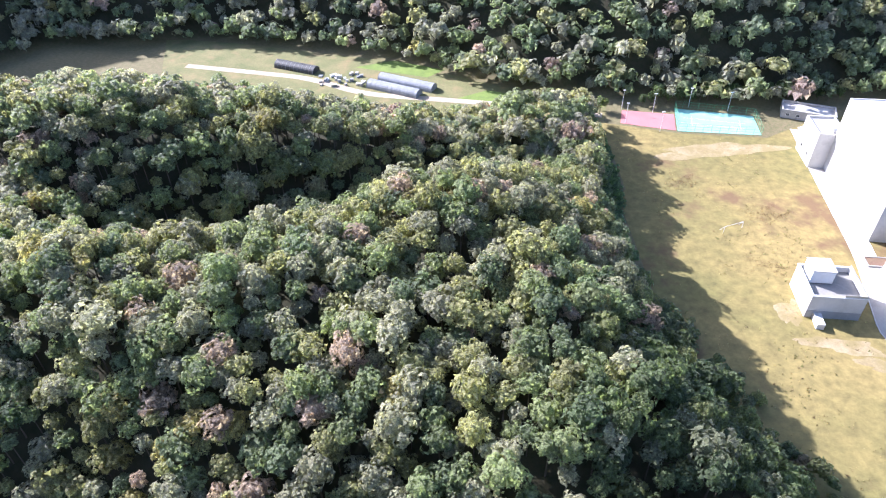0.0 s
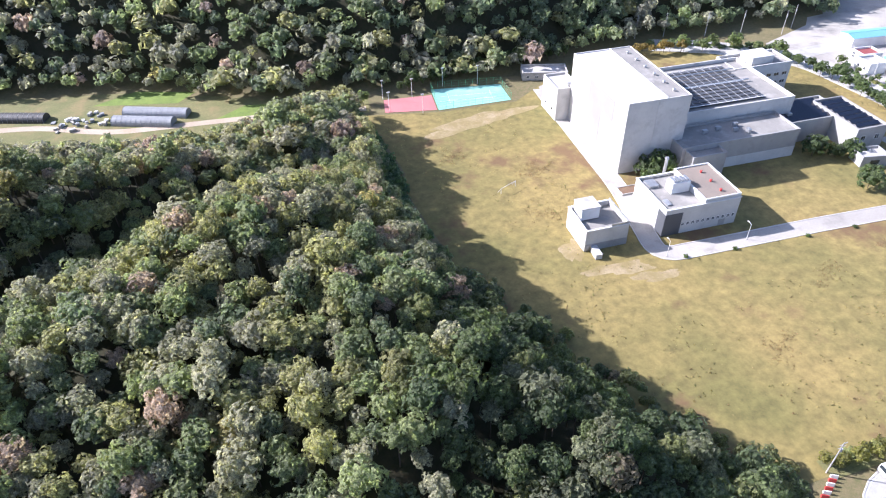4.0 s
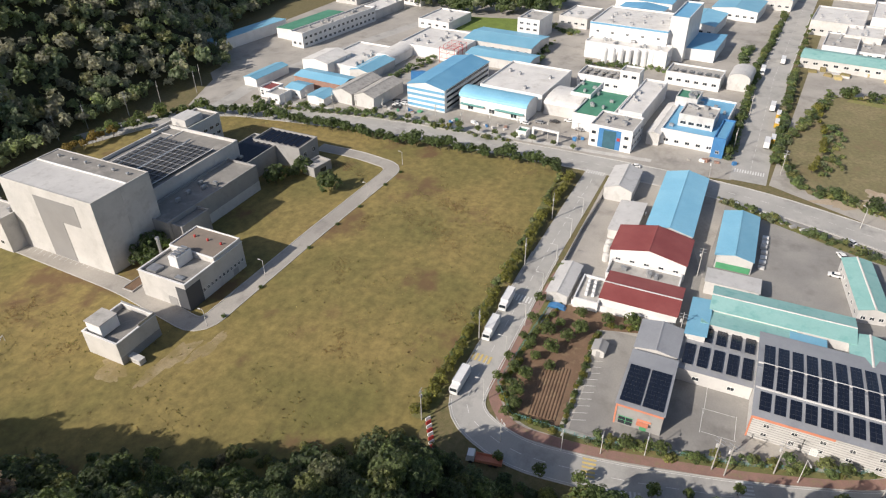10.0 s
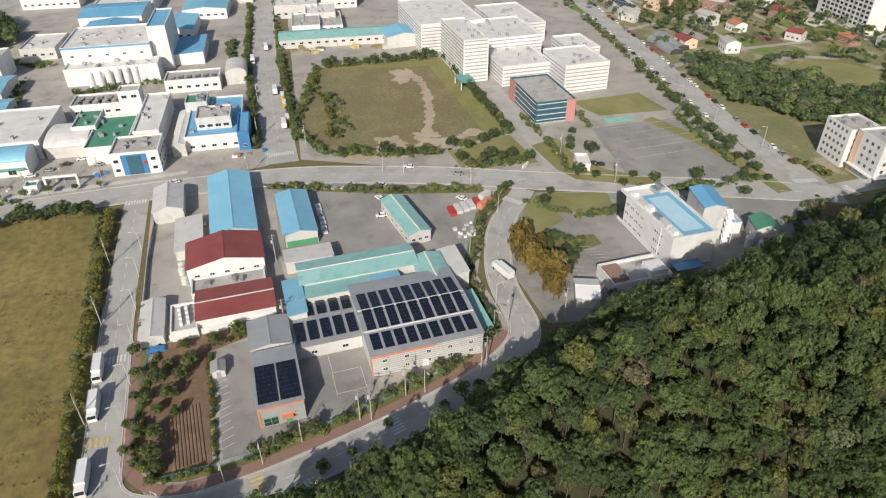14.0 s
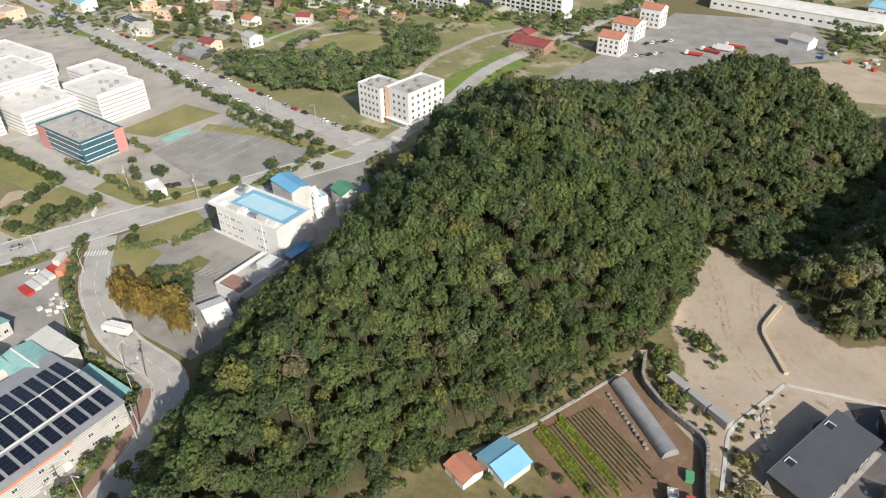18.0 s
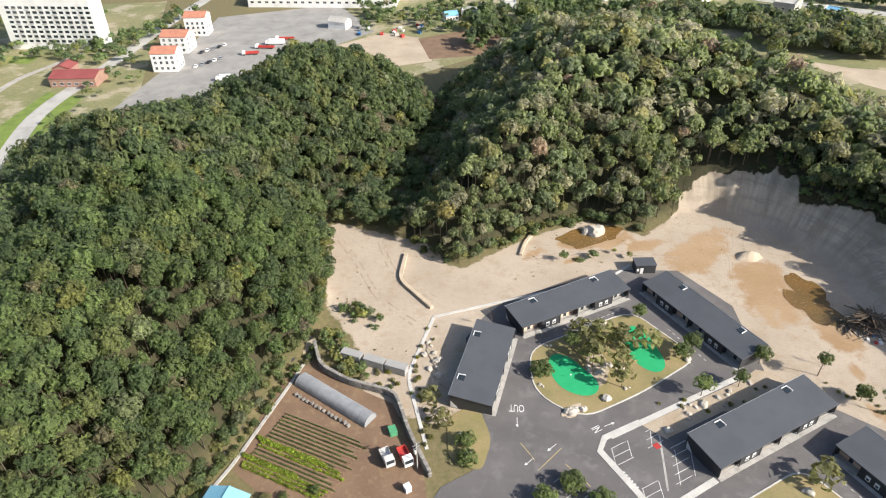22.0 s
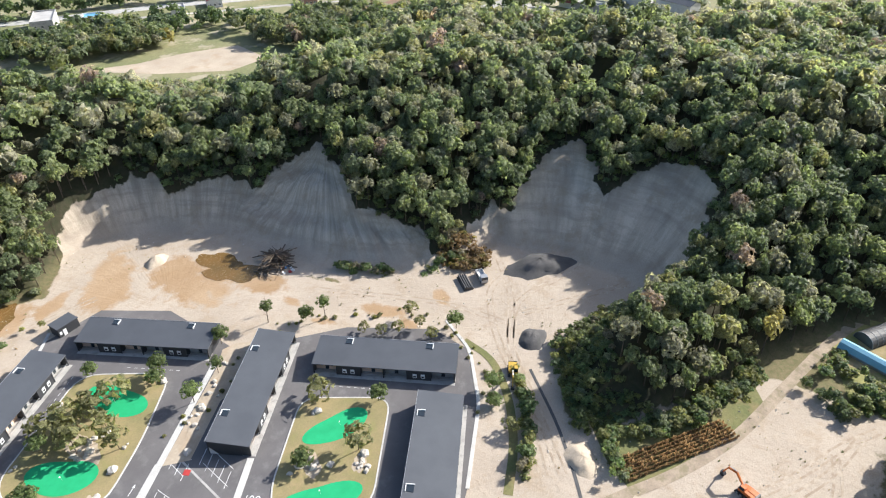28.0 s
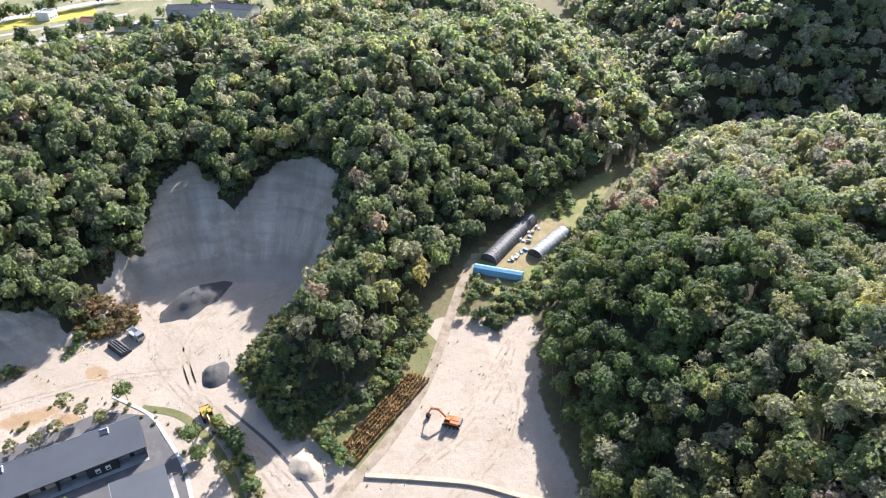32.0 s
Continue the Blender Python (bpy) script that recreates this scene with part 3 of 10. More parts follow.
def flat(name, pts, material, z=0.06, label="", category="ground", kind="structure", thick=0.0):
    """A level sheet of paving or turf over an outline."""
    bm = bmesh.new()
    f = bm.faces.new([bm.verts.new((x, y, z)) for x, y in pts])
    if f.normal.z < 0 or f.calc_area() == 0:
        f.normal_flip()
    bm.normal_update()
    if bm.faces[:][0].normal.z < 0:
        bm.faces[:][0].normal_flip()
    bmesh.ops.triangulate(bm, faces=bm.faces[:])
    if thick:
        r = bmesh.ops.extrude_face_region(bm, geom=bm.faces[:])
        for v in [g for g in r["geom"] if isinstance(g, bmesh.types.BMVert)]:
            v.co.z += thick
    me = bpy.data.meshes.new(name)
    bm.to_mesh(me)
    bm.free()
    me.materials.append(material)
    return tagged(new(name, me), label, category, kind=kind)


def ragged(x, y, rx, ry, ang, seed=0, n=44, rough=0.3):
    """An uneven outline round a place."""
    c, s = math.cos(radians(ang)), math.sin(radians(ang))
    pts = []
    for i in range(n):
        a = 6.2832 * i / n
        r = 1 + rough * (0.6 * math.sin(2 * a + seed) + 0.5 * math.sin(3 * a + seed * 2.3) + 0.4 * math.sin(5 * a + seed * 1.7) + 0.25 * math.sin(9 * a + seed * 3.1) + 0.15 * math.sin(14 * a + seed))
        u, v = math.cos(a) * rx * r, math.sin(a) * ry * r
        pts.append((x + u * c - v * s, y + u * s + v * c))
    return pts


def ribbon_pts(line, width):
    """The outline of a strip of that width along a line."""
    left, right = [], []
    for i, (x, y) in enumerate(line):
        ax, ay = line[max(i - 1, 0)]
        bx, by = line[min(i + 1, len(line) - 1)]
        n = math.hypot(bx - ax, by - ay)
        nx, ny = -(by - ay) / n * width / 2, (bx - ax) / n * width / 2
        left.append((x + nx, y + ny))
        right.append((x - nx, y - ny))
    return left + right[::-1]


def rounded(line, r=8.0, steps=5):
    """A line with its corners rounded."""
    out = [line[0]]
    for p0, p1, p2 in zip(line, line[1:], line[2:]):
        a, b, c = Vector(p0), Vector(p1), Vector(p2)
        da, dc = (a - b), (c - b)
        k = min(r, da.length * 0.45, dc.length * 0.45)
        s, e = b + da.normalized() * k, b + dc.normalized() * k
        for i in range(steps + 1):
            u = i / steps
            out.append(tuple(s * (1 - u) ** 2 + b * 2 * u * (1 - u) + e * u * u))
    return out + [line[-1]]

# ---- woods ----
rng = np.random.default_rng(7)


HEART = [(0, 0, 1)] + [(0.894 * math.cos(i * 1.2566), 0.894 * math.sin(i * 1.2566), 0.447) for i in range(5)] + [(0.894 * math.cos(i * 1.2566 + 0.628), 0.894 * math.sin(i * 1.2566 + 0.628), -0.447) for i in range(5)]
HEART_FACES = [(0, 1 + i, 1 + (i + 1) % 5) for i in range(5)] + [(1 + i, 6 + i, 1 + (i + 1) % 5) for i in range(5)] + [(6 + i, 6 + (i + 1) % 5, 1 + (i + 1) % 5) for i in range(5)]


def crown_shape(lobes, leaves, seed, squash=0.9):
    """A crown of radius 1: sprays of leaves over lobes set round a dome, with a leafy heart. Vertices and faces; a triangle names its last corner twice."""
    r = np.random.default_rng(seed)
    i = np.arange(lobes)
    up = 1 - (i + 0.5) / lobes * 1.4
    a = i * 2.39996 + r.uniform(0, 6.28) + r.uniform(-0.35, 0.35, lobes)
    out = np.stack([np.sqrt(1 - up * up) * np.cos(a), np.sqrt(1 - up * up) * np.sin(a), up], 1)
    centre = out * r.uniform(0.50, 0.80, (lobes, 1))
    size = r.uniform(0.26, 0.44, lobes) * math.sqrt(14 / max(lobes, 8))
    n = lobes * leaves
    j = np.repeat(i, leaves)
    d = r.normal(size=(n, 3)) * 0.75 + out[j] * 0.75
    d /= np.linalg.norm(d, axis=1)[:, None]
    p = centre[j] + d * (size[j] * r.uniform(0.78, 1.22, n))[:, None]
    nrm = d + r.normal(size=(n, 3)) * 0.27 + np.array([0, 0, 0.25])
    nrm /= np.linalg.norm(nrm, axis=1)[:, None]
    u = np.cross(nrm, r.normal(size=(n, 3)))
    u /= np.linalg.norm(u, axis=1)[:, None]
    w = np.cross(nrm, u)
    s = math.sqrt(8.8 / (1.3 * n)) * r.uniform(0.75, 1.3, n)
    turn = r.uniform(0, 6.28, n)
    corners = []
    for k in range(3):
        q = turn + k * 2.094 + r.uniform(-0.35, 0.35, n)
        corners.append(p + (u * np.cos(q)[:, None] + w * np.sin(q)[:, None]) * (s * r.uniform(0.75, 1.3, n))[:, None])
    vs = np.stack(corners, 1).reshape(-1, 3)
    k = np.arange(n) * 3
    fs = np.stack([k, k + 1, k + 2, k + 2], 1)
    heart = np.array(HEART) * r.uniform(0.60, 0.78, (len(HEART), 1))
    hf = np.array([(q[0], q[1], q[2], q[2]) for q in HEART_FACES]) + len(vs)
    vs = np.concatenate([vs, heart])
    vs[:, 2] *= squash
    return vs, np.concatenate([fs, hf])


NEAR_CROWNS = [crown_shape(15 + i % 4, 22, 10 + i) for i in range(8)]
MID_CROWNS = [crown_shape(12 + i % 3, 13, 40 + i) for i in range(8)]
FAR_CROWNS = [crown_shape(9 + i % 2, 7, 70 + i) for i in range(7)]
# hues of the woods: common greens, olive, grey-green, browned and yellowed crowns
HUES = np.array([(0.108, 0.145, 0.060), (0.128, 0.165, 0.068), (0.088, 0.122, 0.058), (0.155, 0.172, 0.070), (0.165, 0.182, 0.110), (0.195, 0.170, 0.118), (0.190, 0.190, 0.068)])


def mesh_from_arrays(name, verts, quads, tint, material):
    """One mesh out of many small faces; a quad that names its last corner twice is a triangle."""
    tri = quads[:, 2] == quads[:, 3]
    counts = np.where(tri, 3, 4)
    flat_idx = quads.ravel()[np.stack([np.ones(len(quads), bool)] * 3 + [~tri], 1).ravel()]
    starts = np.concatenate([[0], np.cumsum(counts)[:-1]])
    me = bpy.data.meshes.new(name)
    me.vertices.add(len(verts))
    me.vertices.foreach_set("co", verts.astype(np.float32).ravel())
    me.loops.add(len(flat_idx))
    me.loops.foreach_set("vertex_index", flat_idx.astype(np.int32))
    me.polygons.add(len(quads))
    me.polygons.foreach_set("loop_start", starts.astype(np.int32))
    me.update(calc_edges=True)
    at = me.attributes.new("tint", "FLOAT_COLOR", "POINT")
    at.data.foreach_set("color", np.concatenate([tint, np.ones((len(tint), 1))], 1).astype(np.float32).ravel())
    me.materials.append(material)
    return me


def forest(name, spots, label, mix, shapes, hue_shift=1.0, size=(2.3, 5.4), tall=1.0, trunks=False):
    """A wood as one object: spots are x, y, z of the trees' feet; mix the share of each hue. Browned crowns stand in groups."""
    allv, allf, allc = [], [], []
    posts, sides = [], []
    off = 0
    mix = np.array(mix, float) / sum(mix)
    sx, sy = spots[:, 0], spots[:, 1]
    patch, brown, lift = 0.5 + 0.5 * waves(sx, sy, 38), np.clip(0.35 + 1.3 * waves(sx + 60, sy - 20, 47), 0.08, 2.2), waves(sx, sy, 23)
    for k, (x, y, z) in enumerate(spots):
        v, f = shapes[rng.integers(len(shapes))]
        share = mix * np.array([1, 1, 1, 1, 1, brown[k], 1])
        h = rng.choice(len(HUES), p=share / share.sum())
        col = HUES[h] * rng.uniform(0.82, 1.2) * hue_shift * (0.88 + 0.24 * patch[k])
        r = size[0] + (size[1] - size[0]) * rng.uniform() ** 1.4
        a = rng.uniform(0, 6.283)
        ca, sa = math.cos(a), math.sin(a)
        wide, deep = r * rng.uniform(0.86, 1.16), r * rng.uniform(0.86, 1.16)
        hz = r * rng.uniform(0.9, 1.4) * tall
        up = (rng.uniform(2.4, 6.6) + r * 0.7 + 1.5 * lift[k]) * tall
        px, py = v[:, 0] * wide, v[:, 1] * deep
        allv.append(np.stack([px * ca - py * sa + x, px * sa + py * ca + y, v[:, 2] * hz + z + up], 1))
        allf.append(f + off)
        allc.append(np.repeat(col[None], len(v), 0))
        off += len(v)
        if trunks:
            b = len(posts)
            tr = 0.10 + 0.035 * r
            posts += [(x + tr, y, z - 0.6), (x - tr * 0.5, y + tr * 0.87, z - 0.6), (x - tr * 0.5, y - tr * 0.87, z - 0.6), (x + tr * 0.4, y, z + up), (x - tr * 0.2, y + tr * 0.35, z + up), (x - tr * 0.2, y - tr * 0.35, z + up)]
            sides += [(b, b + 1, b + 4, b + 3), (b + 1, b + 2, b + 5, b + 4), (b + 2, b, b + 3, b + 5)]
    me = mesh_from_arrays(name, np.concatenate(allv), np.concatenate(allf), np.concatenate(allc), LEAF)
    ob = tagged(new(name, me), label, "trees", kind="stuff")
    if trunks:
        tm = bpy.data.meshes.new("trunks")
        tm.from_pydata(posts, [], sides)
        tm.materials.append(BARK)
        tob = tagged(new("trunks", tm), "grey-brown trunks under the canopy", kind="stuff")
        tob.parent = ob
    return ob


def spots_in(poly, step, margin=1.5, keep=None, hole=66):
    """Scattered places inside an outline, about one for each step squared."""
    p = np.array(poly)
    xs = np.arange(max(p[:, 0].min(), -620), min(p[:, 0].max(), 640), step)
    ys = np.arange(max(p[:, 1].min(), -480), min(p[:, 1].max(), 520), step * 0.87)
    gx, gy = np.meshgrid(xs, ys)
    gx = gx + (np.arange(len(ys)) % 2)[:, None] * step / 2
    x = gx.ravel() + rng.uniform(-0.36, 0.36, gx.size) * step
    y = gy.ravel() + rng.uniform(-0.36, 0.36, gx.size) * step
    ok = (inside_depth(poly, x, y) > margin) & (np.hypot(x, y) > hole) & (np.hypot(x, y) < 640)
    x, y = x[ok], y[ok]
    if keep is not None:
        ok = keep(x, y)
        x, y = x[ok], y[ok]
    return np.stack([x, y, height_at(x, y)], 1)


def split(spots, radius):
    d = np.hypot(spots[:, 0], spots[:, 1])
    return spots[d < radius], spots[d >= radius]


SCRUB = [(-114, -14), (-128, -22), (-141, -29), (-158, -19), (-172, -8), (-168, -2), (-152, -8), (-140, -14), (-128, -6), (-126, 4), (-138, 13), (-156, 24), (-150, 28), (-130, 14), (-118, 4)]


def clear_of_pits(x, y):
    return (bare_at(x, y) < 0.58) & (inside_depth(SCRUB, x, y) < 0)


# the bank over the big field carries scrub only, the tall trees stand behind it
BANK = [(70, 236), (66, 200), (62, 168), (62, 140), (67, 118), (70, 98), (76, 80), (84, 62), (98, 44), (92, 40), (72, 56), (63, 74), (56, 94), (51, 118), (47, 140), (48, 168), (54, 200), (58, 236)]
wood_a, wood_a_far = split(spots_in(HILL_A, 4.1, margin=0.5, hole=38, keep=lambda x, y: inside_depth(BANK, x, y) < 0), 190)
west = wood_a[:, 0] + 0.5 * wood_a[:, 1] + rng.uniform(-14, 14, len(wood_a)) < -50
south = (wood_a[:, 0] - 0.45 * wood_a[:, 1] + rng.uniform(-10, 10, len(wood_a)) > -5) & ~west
# hues raised well above leaf colour to make up for haze
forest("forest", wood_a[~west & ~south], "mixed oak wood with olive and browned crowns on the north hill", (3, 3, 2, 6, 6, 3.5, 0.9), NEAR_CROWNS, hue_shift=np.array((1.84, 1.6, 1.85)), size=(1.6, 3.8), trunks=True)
# slope turned from the sun: its shade is put into darker crown hues
forest("forest", wood_a[south], "green wood on the slope over the field, its shade put into darker hues", (4, 3, 5, 2, 2, 0.3, 0.2), NEAR_CROWNS, hue_shift=np.array((1.08, 1.04, 1.05)), size=(1.6, 3.8), tall=1.1, trunks=True)
# fresher greens, turned down as well for the slope's shadowed side
forest("forest", wood_a[west], "fresh green wood on the west slope of the north hill", (5, 5, 3, 4, 1.5, 0.4, 0.7), NEAR_CROWNS, hue_shift=np.array((1.12, 1.13, 1.05)), size=(1.6, 3.8), trunks=True)
# haze painted in: paler and bluer than the wood in front
forest("forest", wood_a_far, "mixed oak wood on the far side of the north hill, haze put into its hues", (3, 3, 1, 3, 6, 2, 0.3), MID_CROWNS, hue_shift=np.array((1.95, 1.66, 2.1)), size=(1.9, 4.2))
bank = spots_in(HILL_A, 1.75, margin=-0.5, keep=lambda x, y: inside_depth(BANK, x, y) > 0)
forest("undergrowth", bank - np.array([0, 0, 2.7]), "dense dark scrub and vines on the bank over the field", (5, 4, 6, 1, 3, 0.2, 0.5), FAR_CROWNS, hue_shift=np.array((0.95, 1.15, 1.15)), size=(0.8, 1.9), tall=0.7)
wood_b, wood_b_far = split(spots_in(HILL_B, 3.75, margin=0.2, hole=36, keep=clear_of_pits), 200)
forest("forest", wood_b, "dense green wood on the long south hill", (6, 6, 4, 2, 0.4, 0.8, 0.8), NEAR_CROWNS, hue_shift=np.array((1.0, 1.04, 0.88)), size=(1.75, 3.8), tall=1.12, trunks=True)
forest("forest", wood_b_far, "dense green wood at the far end of the south hill", (5, 5, 4, 3, 1, 0.5, 0.5), MID_CROWNS, hue_shift=1.0, size=(1.8, 3.9), tall=1.15)
wood_c, wood_c_far = split(spots_in(HILL_C, 4.15, margin=-0.5, keep=clear_of_pits), 250)
wood_c_far = wood_c_far[rng.uniform(size=len(wood_c_far)) < 0.7]
# crown colours lightened for the haze that lies over this hill
forest("forest", wood_c, "green wood above the cut sandy cliffs", (6, 5, 5, 1.5, 3, 0.4, 0.1), MID_CROWNS, hue_shift=np.array((1.74, 1.5, 1.75)), size=(1.6, 3.7), tall=1.1, trunks=True)
scrub = spots_in(SCRUB, 1.7, margin=-0.3)
forest("undergrowth", scrub - np.array([0, 0, 2.5]), "olive and ochre scrub at the foot of the wooded spur", (3, 3, 1, 5, 1, 1.5, 4), FAR_CROWNS, hue_shift=1.15, size=(0.7, 1.7), tall=0.7)
# more haze in the colour here: brighter hues, more grey-green crowns
forest("forest", wood_c_far, "green wood over the back of the quarried hill, greyed for haze", (4, 4, 3, 2, 4, 0.6, 0.1), FAR_CROWNS, hue_shift=np.array((2.1, 1.78, 2.2)), size=(1.9, 4.1))
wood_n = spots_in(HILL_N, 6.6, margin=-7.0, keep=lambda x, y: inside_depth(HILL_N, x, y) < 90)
# aerial haze mixed into the tint, strongest in blue
forest("forest", wood_n, "wooded mountainside behind the valley, haze put into its pale bluish greens", (3, 3, 3, 2, 6, 0.8, 0.1), FAR_CROWNS, hue_shift=np.array((1.95, 1.7, 2.25)), size=(2.2, 4.7))

PASS = [(12, -196), (9, -216), (-12, -240), (-38, -275), (-46, -305), (-64, -330), (-58, -290), (-44, -255), (-34, -225), (-20, -200), (-10, -206)]
forest("forest", spots_in(PASS, 4.4, margin=-3.0, keep=clear_of_pits), "low shaded trees in the gap between two hills", (4, 4, 4, 3, 1, 1, 1), MID_CROWNS, size=(1.8, 3.6), tall=0.8)


def pit_rims(x, y):
    near = np.minimum(np.hypot(x + 165, y + 135) / 62.0, np.hypot(x + 205, y + 25) / 50.0)
    return (bare_at(x, y) < 0.56) & (near < 1) & (inside_depth(HILL_C, x, y) < 48)


DRY = [(-165, -73), (-172, -76), (-180, -70), (-178, -60), (-170, -57), (-165, -64)]
forest("undergrowth", spots_in(DRY, 1.1, margin=-0.2) - np.array([0, 0, 2.6]), "dense rust-brown dry grass and brambles under the spur", (0.1, 0.1, 0.1, 1, 1, 8, 1), FAR_CROWNS, hue_shift=np.array((1.25, 0.95, 0.7)), size=(0.5, 1.3), tall=0.7)
for grove in ([(-262, -352), (-256, -372), (-262, -398), (-290, -402), (-330, -378), (-340, -345), (-322, -322), (-296, -326), (-280, -345)], [(-338, -262), (-352, -292), (-385, -282), (-420, -252), (-425, -212), (-388, -188), (-350, -205)], [(-196, -420), (-215, -452), (-252, -440), (-248, -412), (-222, -398)]):
    forest("forest", spots_in(grove, 4.6, margin=0), "pine and oak wood round the sandy clearing", (4, 4, 4, 2, 1.5, 0.4, 0.2), FAR_CROWNS, hue_shift=np.array((1.5, 1.3, 1.5)), size=(2.0, 4.2), tall=1.1)
rims = spots_in(HILL_C, 3.0, margin=-1.0, keep=pit_rims)
forest("undergrowth", rims - np.array([0, 0, 2.6]), "bushes and young trees along the rims of the sand pits", (5, 5, 3, 3, 2, 0.6, 0.6), FAR_CROWNS, hue_shift=1.2, size=(1.0, 2.3), tall=0.7)

# ---- kit: meshes, things and parts ----
class Shape:
    """Collects boxes, prisms and tubes into one mesh."""

    def __init__(self):
        self.v, self.f = [], []

    def add(self, vs, fs):
        o = len(self.v)
        self.v += [tuple(p) for p in vs]
        self.f += [tuple(i + o for i in f) for f in fs]
        return self

    def box(self, x0, y0, z0, x1, y1, z1):
        return self.add([(x0, y0, z0), (x1, y0, z0), (x1, y1, z0), (x0, y1, z0), (x0, y0, z1), (x1, y0, z1), (x1, y1, z1), (x0, y1, z1)],
                        [(3, 2, 1, 0), (4, 5, 6, 7), (0, 1, 5, 4), (1, 2, 6, 5), (2, 3, 7, 6), (3, 0, 4, 7)])

    def cbox(self, x, y, z0, w, d, h):
        return self.box(x - w / 2, y - d / 2, z0, x + w / 2, y + d / 2, z0 + h)

    def prism(self, pts, z0, z1):
        n = len(pts)
        return self.add([(x, y, z0) for x, y in pts] + [(x, y, z1) for x, y in pts],
                        [tuple(range(n))[::-1], tuple(range(n, 2 * n))] + [(i, (i + 1) % n, n + (i + 1) % n, n + i) for i in range(n)])

    def section(self, pts, a0, a1, axis="y"):
        """A profile (u, z) run from a0 to a1 along an axis."""
        n = len(pts)
        place3 = (lambda u, a, z: (u, a, z)) if axis == "y" else (lambda u, a, z: (a, u, z))
        return self.add([place3(u, a0, z) for u, z in pts] + [place3(u, a1, z) for u, z in pts],
                        [tuple(range(n)), tuple(range(2 * n - 1, n - 1, -1))] + [(i, n + i, n + (i + 1) % n, (i + 1) % n) for i in range(n)])

    def tube(self, p0, p1, r0, r1=None, n=8):
        r1 = r0 if r1 is None else r1
        a, b = Vector(p0), Vector(p1)
        q = (b - a).to_track_quat("Z", "Y")
        vs = []
        for c, r in ((a, r0), (b, r1)):
            vs += [c + q @ Vector((math.cos(6.2832 * i / n) * r, math.sin(6.2832 * i / n) * r, 0)) for i in range(n)]
        return self.add(vs, [(i, (i + 1) % n, n + (i + 1) % n, n + i) for i in range(n)] + [tuple(range(n))[::-1], tuple(range(n, 2 * n))])

    def mesh(self, name, material, smooth=False):
        me = bpy.data.meshes.new(name)
        me.from_pydata(self.v, [], self.f)
        me.materials.append(material)
        bm = bmesh.new()
        bm.from_mesh(me)
        bmesh.ops.recalc_face_normals(bm, faces=bm.faces[:])
        bm.to_mesh(me)
        bm.free()
        if smooth:
            me.polygons.foreach_set("use_smooth", [True] * len(me.polygons))
        return me


def thing(name, m, label, category, group=""):
    ob = new(name)
    ob.empty_display_size = 0.5
    ob.matrix_basis = m
    return tagged(ob, label, category, group)


def part(name, shape, material, parent, label="", at=None, smooth=False):
    """One mesh under a thing or a part. shape: a Shape, or a mesh to share."""
    me = shape if isinstance(shape, bpy.types.Mesh) else shape.mesh(name, material, smooth)
    ob = new(name, me)
    ob.parent = parent
    if at is not None:
        ob.matrix_basis = at
    if label:
        ob["label"] = label
    return ob


def solo(name, shape, material, m, label, category, group="", kind="", smooth=False):
    me = shape if isinstance(shape, bpy.types.Mesh) else shape.mesh(name, material, smooth)
    ob = new(name, me)
    ob.matrix_basis = m
    return tagged(ob, label, category, group, kind)


WINDOW_MESHES = {}


def window(parent, face, w, d, u, z, ww, wh, frame_mat=None, glass=None):
    """A window on a face (n, s, e, w) of a w by d block, u along it from its middle, z its sill."""
    frame_mat, glass = frame_mat or WHITEPAINT, glass or GLASS
    key = (ww, wh, frame_mat.name, glass.name)
    if key not in WINDOW_MESHES:
        fr = Shape()
        b = 0.09
        fr.box(-ww / 2 - b, -0.1, -b, ww / 2 + b, 0.07, 0).box(-ww / 2 - b, -0.1, wh, ww / 2 + b, 0.07, wh + b)
        fr.box(-ww / 2 - b, -0.1, 0, -ww / 2, 0.07, wh).box(ww / 2, -0.1, 0, ww / 2 + b, 0.07, wh)
        fr.box(-0.04, -0.1, 0, 0.04, 0.06, wh)
        WINDOW_MESHES[key] = (fr.mesh("window", frame_mat), Shape().box(-ww / 2, -0.08, 0, ww / 2, 0.03, wh).mesh("pane", glass))
    fm, gm = WINDOW_MESHES[key]
    at = {"s": pose(u, -d / 2, z, 0, 0, 180), "n": pose(u, d / 2, z), "e": pose(w / 2, u, z, 0, 0, -90), "w": pose(-w / 2, u, z, 0, 0, 90)}[face]
    f = part("window", fm, None, parent, at=at)
    part("pane", gm, None, f)
    return f


def door(parent, face, w, d, u, dw, dh, material, name="door", z=0.0):
    s = Shape().box(-dw / 2, -0.05, 0, dw / 2, 0.06, dh)
    s.box(-dw / 2 - 0.1, -0.05, 0, -dw / 2, 0.12, dh + 0.1).box(dw / 2, -0.05, 0, dw / 2 + 0.1, 0.12, dh + 0.1).box(-dw / 2, -0.05, dh, dw / 2, 0.12, dh + 0.1)
    at = {"s": pose(u, -d / 2, z, 0, 0, 180), "n": pose(u, d / 2, z), "e": pose(w / 2, u, z, 0, 0, -90), "w": pose(-w / 2, u, z, 0, 0, 90)}[face]
    return part(name, s, material, parent, at=at)


